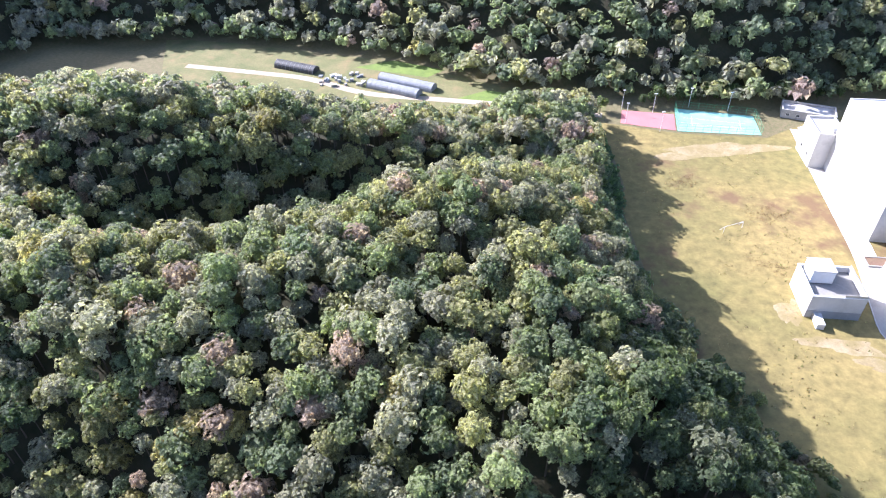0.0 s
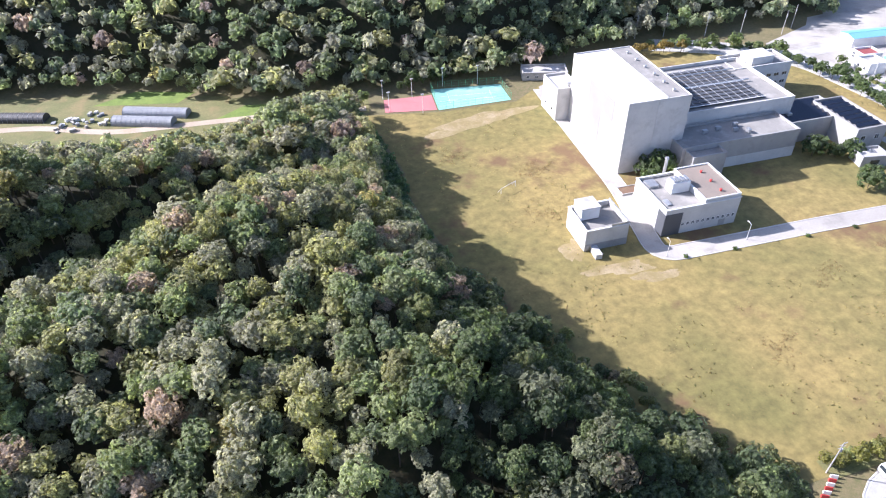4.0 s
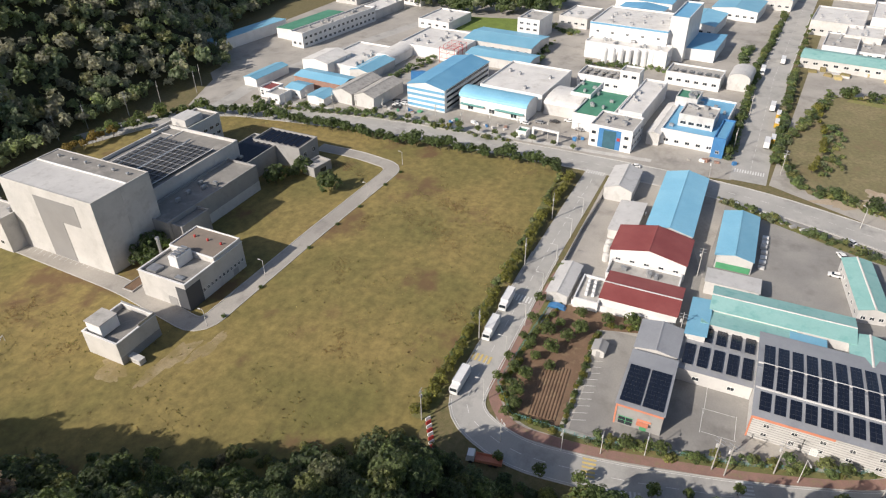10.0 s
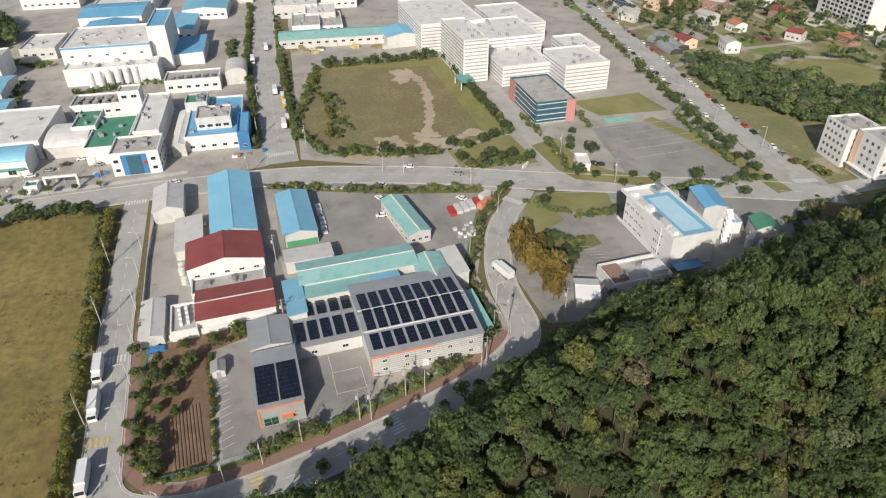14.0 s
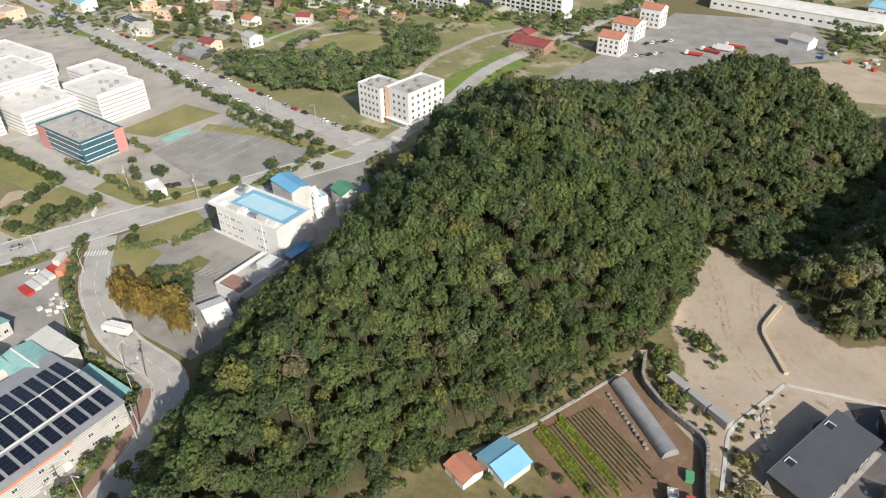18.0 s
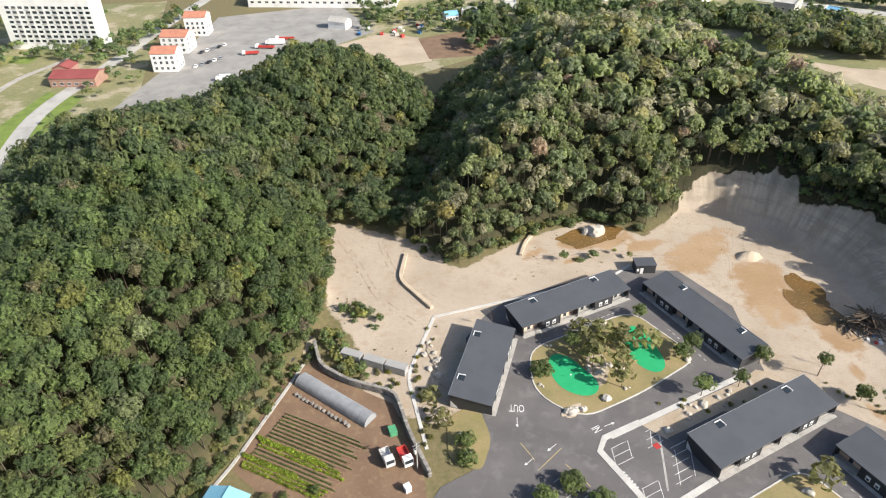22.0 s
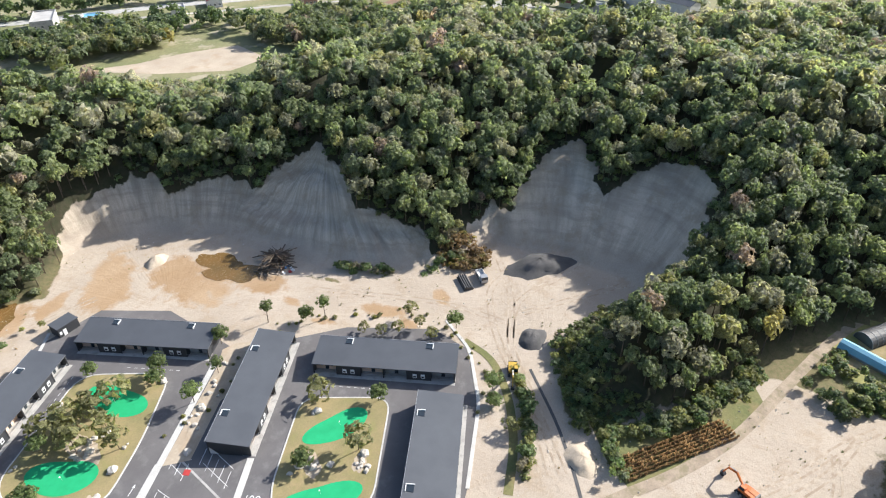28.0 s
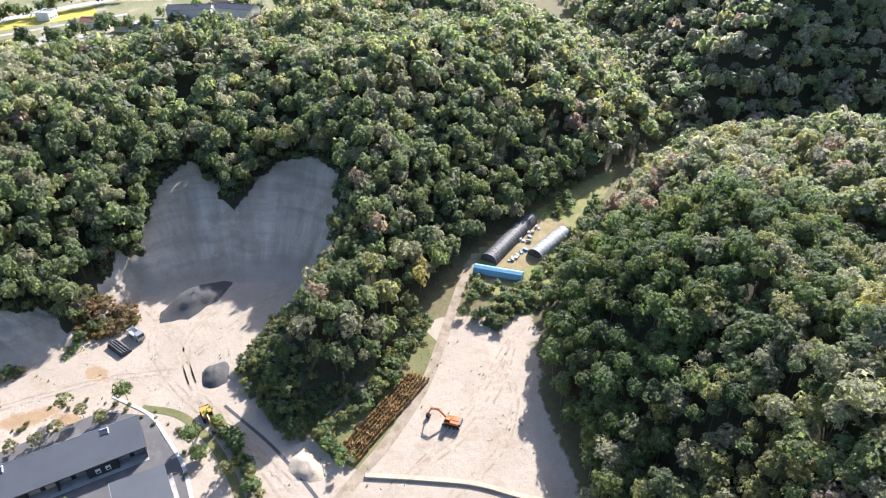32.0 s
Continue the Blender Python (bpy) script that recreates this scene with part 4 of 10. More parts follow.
def ring(w, d, z0, z1, t):
    """A closed four-sided band, t thick."""
    vs = []
    for z in (z0, z1):
        for k in (0, t):
            vs += [(-w / 2 + k, -d / 2 + k, z), (w / 2 - k, -d / 2 + k, z), (w / 2 - k, d / 2 - k, z), (-w / 2 + k, d / 2 - k, z)]
    fs = []
    for i in range(4):
        j = (i + 1) % 4
        fs += [(i, j, 8 + j, 8 + i), (4 + j, 4 + i, 12 + i, 12 + j), (8 + i, 8 + j, 12 + j, 12 + i), (j, i, 4 + i, 4 + j)]
    return Shape().add(vs, fs)


def walls_flat(w, d, h, parapet=0.7, t=0.35):
    """Outer walls of a block with a parapet round its roof."""
    return ring(w, d, 0, h, t)


def block(name, x, y, w, d, ang, h, wall, roof, label, category="building", kind_of="flat", parapet=0.7, rise=None, along="x", rows=(), doors=(), units=0, z=0.0, group="", eave=0.35, ridge_mat=None):
    """A building: walls, roof, windows in rows (face, count, sill, width, height), doors (face, u, width, height, material), plant on the roof."""
    if len(label.split()) < 5:
        label += " on the estate"
    ob = thing(name, pose(x, y, z, 0, 0, ang), label, category, group)
    if kind_of == "flat":
        part("wall", walls_flat(w, d, h), wall, ob)
        part("roof", Shape().box(-w / 2 + 0.35, -d / 2 + 0.35, h - parapet - 0.3, w / 2 - 0.35, d / 2 - 0.35, h - parapet), roof, ob)
        part("coping", ring(w + 0.12, d + 0.12, h, h + 0.12, 0.46), wall, ob)
        top = h - parapet
    else:
        run, across = (w, d) if along == "x" else (d, w)
        rise = across * 0.14 if rise is None else rise
        ax = "x" if along == "x" else "y"
        half = across / 2
        if kind_of == "gable":
            prof = [(-half, 0), (half, 0), (half, h), (0, h + rise), (-half, h)]
        elif kind_of == "mono":
            prof = [(-half, 0), (half, 0), (half, h), (-half, h + rise)]
        else:
            arc = [(half * math.cos(math.pi * i / 10), h + rise * math.sin(math.pi * i / 10)) for i in range(11)]
            prof = [(-half, 0), (half, 0)] + arc
        part("wall", Shape().section(prof, -run / 2, run / 2, ax), wall, ob)
        e, tk = eave, 0.16
        if kind_of == "gable":
            k = rise / half
            for sgn in (-1, 1):
                pr = [(sgn * (half + e), h - k * e + 0.03), (sgn * (half + e), h - k * e + tk), (0, h + rise + tk), (0, h + rise + 0.03)]
                part("roof", Shape().section(pr, -run / 2 - e, run / 2 + e, ax), roof, ob)
            part("ridge_cap", Shape().section([(-0.35, h + rise + tk - 0.02), (0.35, h + rise + tk - 0.02), (0, h + rise + tk + 0.13)], -run / 2 - e, run / 2 + e, ax), ridge_mat or roof, ob)
        elif kind_of == "mono":
            k = rise / across
            pr = [(half + e, h - k * e + 0.03), (half + e, h - k * e + tk), (-half - e, h + rise + k * e + tk), (-half - e, h + rise + k * e + 0.03)]
            part("roof", Shape().section(pr, -run / 2 - e, run / 2 + e, ax), roof, ob)
        else:
            outer = [((half + e) * math.cos(math.pi * i / 10), h - 0.1 + (rise + 0.25) * math.sin(math.pi * i / 10)) for i in range(11)]
            inner = [((half + e - 0.05) * math.cos(math.pi * i / 10), h - 0.22 + (rise + 0.25) * math.sin(math.pi * i / 10)) for i in range(10, -1, -1)]
            part("roof", Shape().section(outer + inner, -run / 2 - e, run / 2 + e, ax), roof, ob, smooth=False)
        top = h
    for face, count, sill, ww, wh in rows:
        span = w if face in "ns" else d
        for i in range(count):
            window(ob, face, w, d, (i + 0.5) / count * (span - 1.0) - (span - 1.0) / 2, sill, ww, wh)
    for face, u, dw, dh, dm in doors:
        door(ob, face, w, d, u, dw, dh, dm)
    r = random.Random(int(abs(x * 13 + y * 7)))
    for _ in range(units):
        ux, uy = r.uniform(-0.38, 0.38) * w, r.uniform(-0.38, 0.38) * d
        s = Shape().cbox(0, 0, 0.25, 1.8, 1.1, 1.2).cbox(-0.7, 0, 0, 0.2, 1.0, 0.25).cbox(0.7, 0, 0, 0.2, 1.0, 0.25).tube((0, 0, 1.45), (0, 0, 1.6), 0.42)
        part("roof_unit", s, METAL, ob, at=pose(ux, uy, top, 0, 0, r.choice((0, 90))))
    return ob


def strip(name, line, width, material, z, label, category="road"):
    return flat(name, ribbon_pts(line, width), material, z, label, category)


def edging(name, line, width, height, material, label, category="kerb", z=0.0, closed=False):
    """A kerb or low wall along a line."""
    pts = list(line) + ([line[0]] if closed else [])
    out = ribbon_pts(pts, width)
    n = len(pts)
    s = Shape()
    for i in range(n - 1):
        a, b, c, d2 = out[i], out[i + 1], out[2 * n - 2 - i], out[2 * n - 1 - i]
        s.prism([a, b, c, d2], z, z + height)
    ob = solo(name, s, material, Matrix(), label, category, kind="structure")
    return ob


def marks(name, bars, material, label, z=0.15):
    """Painted bars: x, y, length, width, angle."""
    s = Shape()
    for x, y, ln, wd, a in bars:
        c, sn = math.cos(radians(a)), math.sin(radians(a))
        q = [(x + u * ln / 2 * c - v * wd / 2 * sn, y + u * ln / 2 * sn + v * wd / 2 * c) for u, v in ((-1, -1), (1, -1), (1, 1), (-1, 1))]
        s.add([(px, py, z) for px, py in q], [(0, 1, 2, 3)])
    return solo(name, s, material, Matrix(), label, "road marking", kind="structure")


def along(line, step, start=0.0):
    """Places and directions at even steps along a line."""
    out, left = [], start
    for (ax, ay), (bx, by) in zip(line, line[1:]):
        n = math.hypot(bx - ax, by - ay)
        a = math.degrees(math.atan2(by - ay, bx - ax))
        while left < n:
            out.append((ax + (bx - ax) * left / n, ay + (by - ay) * left / n, a))
            left += step
        left -= n
    return out


def crown_mesh(name, shape, material, sx=1.0, sz=1.0):
    v, f = shape
    me = bpy.data.meshes.new(name)
    me.from_pydata([(p[0] * sx, p[1] * sx, p[2] * sz) for p in v], [], [tuple(q) if q[2] != q[3] else tuple(q[:3]) for q in f.tolist()])
    me.materials.append(material)
    return me


def trunk_mesh(h, r, lean=0.0, limbs=3, seed=1):
    g = random.Random(seed)
    s = Shape()
    s.tube((0, 0, -0.3), (lean * 0.5, 0, h * 0.55), r, r * 0.75, 7).tube((lean * 0.5, 0, h * 0.55), (lean, 0.1, h), r * 0.75, r * 0.4, 7)
    for _ in range(limbs):
        a = g.uniform(0, 6.28)
        z = h * g.uniform(0.5, 0.9)
        k = z / h
        s.tube((lean * k, 0, z), (lean * k + math.cos(a) * h * 0.26, math.sin(a) * h * 0.26, z + h * 0.22), r * 0.4, r * 0.12, 5)
    return s


def tree(name, x, y, h, r, material, label, category="tree", shape=None, group="", z=0.0, trunk=0.5, sz=0.9, seed=0, lean=0.0):
    shape = shape or MID_CROWNS[seed % 7]
    ob = thing(name, pose(x, y, z, 0, 0, seed * 77 % 360), label, category, group)
    part("trunk", trunk_mesh(h * max(trunk, 0.3) + r * 0.4, max(0.07, h * 0.018), lean, 4, seed), BARK, ob)
    part("crown", crown_mesh("crown", shape, material, r, r * sz), material, ob, at=pose(lean, 0, h - r * sz * 0.95))
    return ob


def shrub_mesh(seed, material):
    v, f = MID_CROWNS[seed % 7]
    return crown_mesh("shrub", (v + np.array([0, 0, 0.55]), f), material)


SHRUB_MESHES = {}


def shrub(x, y, r, material, label, seed=0, group="", z=0.0, tall=1.0, name="shrub"):
    key = (seed % 4, material.name)
    if key not in SHRUB_MESHES:
        SHRUB_MESHES[key] = shrub_mesh(seed % 4, material)
    ob = new(name, SHRUB_MESHES[key])
    ob.matrix_basis = pose(x, y, z - 0.05, 0, 0, seed * 53 % 360) @ Matrix.Diagonal((r, r, r * tall, 1))
    return tagged(ob, label, "shrub", group)


def rock_mesh(seed):
    g = random.Random(seed)
    bm = bmesh.new()
    bmesh.ops.create_icosphere(bm, subdivisions=2, radius=1)
    for v in bm.verts:
        n = noise.noise(v.co * 1.3 + Vector((seed * 3.1, 0, 0)))
        v.co *= 1 + 0.45 * n
        v.co.z = max(v.co.z, -0.5) * 0.75
    me = bpy.data.meshes.new("rock")
    bm.to_mesh(me)
    bm.free()
    me.materials.append(STONE)
    return me


ROCKS = [rock_mesh(i) for i in range(5)]


def rock(x, y, r, seed=0, label="pale weathered boulder on dry turf", z=0.0, group="boulders"):
    ob = new("boulder", ROCKS[seed % 5])
    ob.matrix_basis = pose(x, y, z + r * 0.25, 0, 0, seed * 67 % 360) @ Matrix.Diagonal((r * 1.15, r * 0.9, r * 0.8, 1))
    return tagged(ob, label, "boulder", group)


def lamp_post(x, y, ang, h=8.0, arm=1.6, label="slim grey street lamp beside the road", group="street lamps"):
    ob = thing("street_lamp", pose(x, y, 0, 0, 0, ang), label, "street lamp", group)
    part("pole", Shape().tube((0, 0, 0), (0, 0, h), 0.11, 0.07), POLE, ob)
    part("base_plate", Shape().tube((0, 0, 0), (0, 0, 0.35), 0.2, 0.18), CONC, ob)
    part("arm", Shape().tube((0, 0, h - 0.1), (arm, 0, h + 0.25), 0.06, 0.05), POLE, ob)
    part("lamp_head", Shape().box(arm - 0.1, -0.16, h + 0.16, arm + 0.75, 0.16, h + 0.32), POLE, ob)
    return ob


def utility_pole(x, y, ang, h=11.0, label="grey concrete utility pole with crossarms"):
    ob = thing("utility_pole", pose(x, y, 0, 0, 0, ang), label, "utility pole", "utility poles")
    part("pole", Shape().tube((0, 0, 0), (0, 0, h), 0.18, 0.11), CONC, ob)
    for z in (h - 0.5, h - 1.6):
        part("crossarm", Shape().box(-1.1, -0.06, z - 0.06, 1.1, 0.06, z + 0.06), METAL, ob)
    part("transformer", Shape().tube((0.42, 0, h - 3.4), (0.42, 0, h - 2.4), 0.28), LIGHTWALL, ob)
    return ob


WHEEL = Shape().tube((0, -0.11, 0), (0, 0.11, 0), 0.33, n=12).mesh("wheel", RUBBER)
BIGWHEEL = Shape().tube((0, -0.15, 0), (0, 0.15, 0), 0.5, n=12).mesh("wheel", RUBBER)


def car_model(paint, label):
    ob = thing("car", Matrix(), label, "car", "parked cars")
    body = Shape().section([(-2.15, 0.3), (2.15, 0.3), (2.2, 0.75), (1.2, 0.95), (-1.9, 0.98), (-2.2, 0.8)], -0.88, 0.88, "y")
    part("body", body, paint, ob)
    part("cabin_glass", Shape().section([(-1.75, 0.94), (1.15, 0.94), (0.45, 1.36), (-1.25, 1.36)], -0.76, 0.76, "y"), GLASS, ob)
    part("roof", Shape().section([(-1.3, 1.35), (0.5, 1.35), (0.35, 1.45), (-1.1, 1.45)], -0.74, 0.74, "y"), paint, ob)
    for x in (-1.35, 1.35):
        for y in (-0.8, 0.8):
            part("wheel", WHEEL, None, ob, at=pose(x, y, 0.33))
    return ob


def truck_model(label, length=9.2, cab=None, cargo=None, open_bed=False, group="trucks"):
    cab, cargo = cab or WHITEPAINT, cargo or WHITEPAINT
    ob = thing("truck", Matrix(), label, "truck", group)
    x1 = length / 2
    part("cab", Shape().section([(x1 - 1.9, 0.7), (x1, 0.7), (x1, 1.7), (x1 - 0.25, 2.7), (x1 - 1.9, 2.8)], -1.12, 1.12, "y"), cab, ob)
    part("windscreen", Shape().section([(x1 - 0.02, 1.75), (x1 + 0.03, 1.75), (x1 - 0.2, 2.6), (x1 - 0.26, 2.6)], -1.0, 1.0, "y"), GLASS, ob)
    part("chassis", Shape().box(-x1, -0.5, 0.6, x1 - 1.9, 0.5, 0.85), BLACKPAINT, ob)
    if open_bed:
        s = Shape().box(-x1, -1.15, 0.86, x1 - 2.1, 1.15, 1.0)
        s.box(-x1, -1.15, 1.0, x1 - 2.1, -1.08, 1.75).box(-x1, 1.08, 1.0, x1 - 2.1, 1.15, 1.75).box(-x1, -1.08, 1.0, -x1 + 0.07, 1.08, 1.75).box(x1 - 2.17, -1.08, 1.0, x1 - 2.1, 1.08, 1.95)
        part("bed", s, cargo, ob)
    else:
        part("cargo_box", Shape().box(-x1, -1.2, 0.86, x1 - 2.1, 1.2, 3.45), cargo, ob)
        part("roof_rail", Shape().box(-x1, -1.22, 3.45, x1 - 2.1, -1.1, 3.52).box(-x1, 1.1, 3.45, x1 - 2.1, 1.22, 3.52), METAL, ob)
        part("side_skirt", Shape().box(-x1 + 0.4, -1.18, 0.4, x1 - 2.4, -1.12, 0.86).box(-x1 + 0.4, 1.12, 0.4, x1 - 2.4, 1.18, 0.86), METAL, ob)
    for x in (x1 - 1.1, -x1 + 1.4, -x1 + 2.6):
        for y in (-0.98, 0.98):
            part("wheel", BIGWHEEL, None, ob, at=pose(x, y, 0.5))
    return ob


def container(x, y, ang, ln, material, label, name="shipping_container", w=2.4, h=2.5, z=0.0, group=""):
    ob = thing(name, pose(x, y, z, 0, 0, ang), label, "container", group)
    part("body", Shape().box(-ln / 2, -w / 2, 0.1, ln / 2, w / 2, h), material, ob)
    ribs = Shape()
    n = int(ln / 0.5)
    for i in range(n):
        u = -ln / 2 + (i + 0.5) * ln / n
        ribs.box(u - 0.08, -w / 2 - 0.05, 0.2, u + 0.08, -w / 2, h - 0.1).box(u - 0.08, w / 2, 0.2, u + 0.08, w / 2 + 0.05, h - 0.1)
    part("ribs", ribs, material, ob)
    part("roof", Shape().box(-ln / 2 - 0.04, -w / 2 - 0.04, h, ln / 2 + 0.04, w / 2 + 0.04, h + 0.08), material, ob)
    part("door", Shape().box(ln / 2, -w / 2 + 0.1, 0.2, ln / 2 + 0.05, w / 2 - 0.1, h - 0.1), material, ob)
    return ob


def greenhouse(x, y, ang, ln, w, h, material, label, z=0.0):
    """A tunnel of film over hoops."""
    ob = thing("greenhouse_tunnel", pose(x, y, z, 0, 0, ang), label, "greenhouse")
    arc = [(w / 2 * math.cos(math.pi * i / 12), h * math.sin(math.pi * i / 12) ** 0.8) for i in range(13)]
    s = Shape()
    for i in range(12):
        (u0, z0), (u1, z1) = arc[i], arc[i + 1]
        s.add([(-ln / 2, u0, z0), (ln / 2, u0, z0), (ln / 2, u1, z1), (-ln / 2, u1, z1)], [(0, 1, 2, 3)])
    part("cover", s, material, ob, smooth=True)
    n = int(ln / 2)
    for k in range(n + 1):
        hoop = Shape()
        for u, zz in arc:
            a = math.atan2(zz, u)
            o = len(hoop.v)
            for dx, dr in ((-0.04, 0.0), (0.04, 0.0), (0.04, 0.06), (-0.04, 0.06)):
                hoop.v.append((dx, u + math.cos(a) * dr, zz + math.sin(a) * dr))
            if o:
                hoop.f += [(o - 4 + q, o - 4 + (q + 1) % 4, o + (q + 1) % 4, o + q) for q in range(4)]
        if k == 0:
            hm = hoop.mesh("hoop", TARP)
        part("hoop", hm, None, ob, at=pose(-ln / 2 + k * ln / n, 0, 0))
    for sgn in (-1, 1):
        part("end_wall", Shape().section([(u, zz) for u, zz in arc], sgn * (ln / 2 - 0.12), sgn * (ln / 2 - 0.06), "x"), BLACKPLASTIC if sgn < 0 else material, ob)
    return ob

# ---- roads, yards and fields ----
MAIN = rounded([(213, 252), (240, 236), (266, 210), (270, 120), (260, 20), (250, -40), (226, -93), (206, -126), (186, -162), (162, -206), (146, -232)], 22)
ROAD_W = rounded([(258, 20), (180, 29.5), (140, 33), (112, 35.5), (103, 20), (103, -4), (107.5, -36), (114, -64), (124, -81), (152, -84.5), (180, -99), (200, -121)], 12)
ROAD_N = [(262, -38), (393, -56), (524, -80), (640, -102)]
ROAD_CAR = [(146, -226), (216, -240), (330, -273), (440, -302), (600, -350)]
ROAD_S = rounded([(150, -228), (145, -275), (149, -343), (127, -421), (108, -500), (90, -560)], 25)
ROAD_NE = rounded([(266, 214), (311, 214), (416, 176), (480, 146), (620, 90)], 20)

flat("yard", [(264, 230), (300, 240), (340, 275), (480, 250), (640, 200), (640, -90), (262, -32)], YARD, 0.03, "pale concrete yards of the industrial estate", "yard")
flat("yard", [(262, -46), (640, -120), (640, -340), (400, -290), (216, -232), (156, -222), (208, -130)], YARD, 0.03, "pale concrete yards and verges", "yard")
flat("yard", [(252, 15), (180, 23), (120, 29), (108, 24), (107, 2), (111, -34), (117, -60), (128, -77), (156, -79), (186, -97), (205, -118), (232, -78), (250, -36)], YARD, 0.035, "pale concrete yards between the sheds", "yard")
flat("yard", [(196, -124), (178, -103), (152, -90), (126, -88), (119, -110), (121, -165), (128, -200), (150, -215), (180, -165)], ASPHALT_MID, 0.035, "worn asphalt yard round the white factory", "yard")
flat("meadow", [(262, -46), (640, -120), (640, -560), (120, -560), (100, -330), (134, -262), (140, -225), (208, -130)], MEADOW, 0.015, "mown grass and gardens", "meadow")
flat("field", [(60, 241), (70, 238), (94, 230), (126, 226), (150, 240), (200, 250), (240, 228), (259, 205), (262, 120), (253, 40), (246, 28), (180, 36), (140, 40), (100, 43), (88, 47), (60, 120)], GRASS, 0.05, "wide dry grass field with brown patches", "field")
flat("bare_patch", ragged(103, 217, 21, 5.5, 4, 1), WORN, 0.07, "trampled pale ground beside the courts", "ground")
flat("bare_patch", ragged(104, 118, 9, 3.0, -12, 2), WORN, 0.07, "worn pale patch before the pump house", "ground")
flat("bare_patch", ragged(96, 131, 6, 3.2, 60, 4), WORN, 0.07, "worn pale patch beside the pump house", "ground")
flat("bare_patch", ragged(112, 111, 7, 2.2, -8, 3), WORN, 0.074, "worn pale patch in the grass", "ground")
strip("road", MAIN, 14.5, ASPHALT, 0.08, "wide worn asphalt main road")
strip("road", ROAD_W, 9.0, ASPHALT, 0.084, "worn asphalt side road with kerbs")
strip("road", ROAD_N, 14.0, ASPHALT, 0.088, "straight wide road through the estate")
strip("road", ROAD_CAR, 13.0, ASPHALT, 0.088, "wide road with cars along both kerbs")
strip("road", ROAD_S, 9.0, ASPHALT, 0.092, "narrow asphalt road past the hotel")
strip("road", ROAD_NE, 9.0, ASPHALT, 0.092, "estate road along the wooded slope")
for ln, wd in ((MAIN, 14.5), (ROAD_W, 9.0), (ROAD_N, 14.0), (ROAD_CAR, 13.0)):
    out = ribbon_pts(ln, wd + 0.3)
    n = len(ln)
    skip = 1 if ln is MAIN else 2
    for side in (out[:n], out[n:]):
        inner = side[skip:-skip]
        # leave the junctions open
        run = []
        for q in inner:
            near = (ln is not MAIN and min(math.hypot(q[0] - a, q[1] - b) for a, b in MAIN) < 9.5)
            if near:
                if len(run) > 1:
                    edging("kerb", run, 0.28, 0.17, KERB, "pale stone kerb along the road")
                run = []
            else:
                run.append(q)
        if len(run) > 1:
            edging("kerb", run, 0.28, 0.17, KERB, "pale stone kerb along the road")

# pavements of red brick on the estate's inner corner
flat("pavement", ribbon_pts(rounded([(178, 22.5), (142, 27), (120, 29.5), (110, 22), (109.3, 2), (113.3, -33), (119, -60), (128, -75)], 9), 3.0), WALK, 0.10, "red brick pavement with dry leaves", "pavement")
flat("verge", ribbon_pts(rounded([(180, 20.5), (143, 25), (122, 27), (113, 20), (111.6, 2), (115.6, -33), (121, -58), (130, -73)], 9), 2.0), WEEDS, 0.11, "weedy planted verge behind the pavement", "verge")
flat("verge", ribbon_pts([(130, -72), (157, -75.5), (190, -97), (206, -117)], 4.0), WEEDS, 0.12, "weedy verge with shrubs", "verge")
flat("verge", ribbon_pts([(246, 33), (180, 37), (140, 41), (106, 44)], 5.0), WEEDS, 0.10, "weedy strip between field and road", "verge")
flat("verge", ribbon_pts([(282, 200), (281, 120), (272, 30), (270, 0)], 3.0), KERB, 0.09, "pale pavement beside the main road", "pavement")
flat("verge", ribbon_pts([(244, -28), (220, -72), (206, -106)], 4.5), WEEDS, 0.12, "weedy bank below the main road", "verge")

# paint on the roads
bars = [(x, y, 3.0, 0.16, a) for x, y, a in along(MAIN, 6.0, 4.0)]
bars += [(x, y, 3.0, 0.15, a) for x, y, a in along(ROAD_W, 6.0, 14.0)] + [(x, y, 3.0, 0.15, a) for x, y, a in along(ROAD_N, 6.0, 14.0)] + [(x, y, 3.0, 0.15, a) for x, y, a in along(ROAD_CAR, 6.0, 14.0)]
marks("lane_marking", bars, PAINT_W, "broken white lane lines", 0.13)
for ln, wd in ((ROAD_W, 8.2), (MAIN, 13.6), (ROAD_N, 13.0)):
    out = ribbon_pts(ln, wd)
    n = len(ln)
    sel = [(ax + (bx - ax) / 2, ay + (by - ay) / 2, math.hypot(bx - ax, by - ay), 0.14, math.degrees(math.atan2(by - ay, bx - ax))) for side in (out[:n], out[n:]) for (ax, ay), (bx, by) in list(zip(side, side[1:]))[1:-1]]
    marks("edge_line", sel, PAINT_W, "thin white edge lines", 0.127)


def zebra(x, y, ang, width, depth, material, label, n=None, pitch=1.0):
    n = n or int(width / pitch)
    c, s = math.cos(radians(ang)), math.sin(radians(ang))
    marks("crossing", [(x + (i - (n - 1) / 2) * width / n * -s, y + (i - (n - 1) / 2) * width / n * c, depth, width / n * 0.5, ang) for i in range(n)], material, label, 0.14)


zebra(161.5, 31.5, -6, 8.0, 3.2, PAINT_W, "white zebra crossing")
zebra(132, 35.5, -6, 6.5, 3.0, PAINT_Y, "yellow striped road hump", 5)
zebra(104.5, 1.5, 93, 6.0, 3.2, PAINT_Y, "yellow striped road hump", 5)
zebra(108.5, -33, 100, 7.0, 3.6, PAINT_W, "white zebra crossing")
zebra(99.5, -6.5, 10, 9.0, 2.2, PAINT_W, "white zebra crossing at the lane mouth")
zebra(194, -112.5, -55, 8.0, 3.0, PAINT_W, "white zebra crossing")
zebra(271, -39, -8, 12.0, 3.2, PAINT_W, "white zebra crossing")
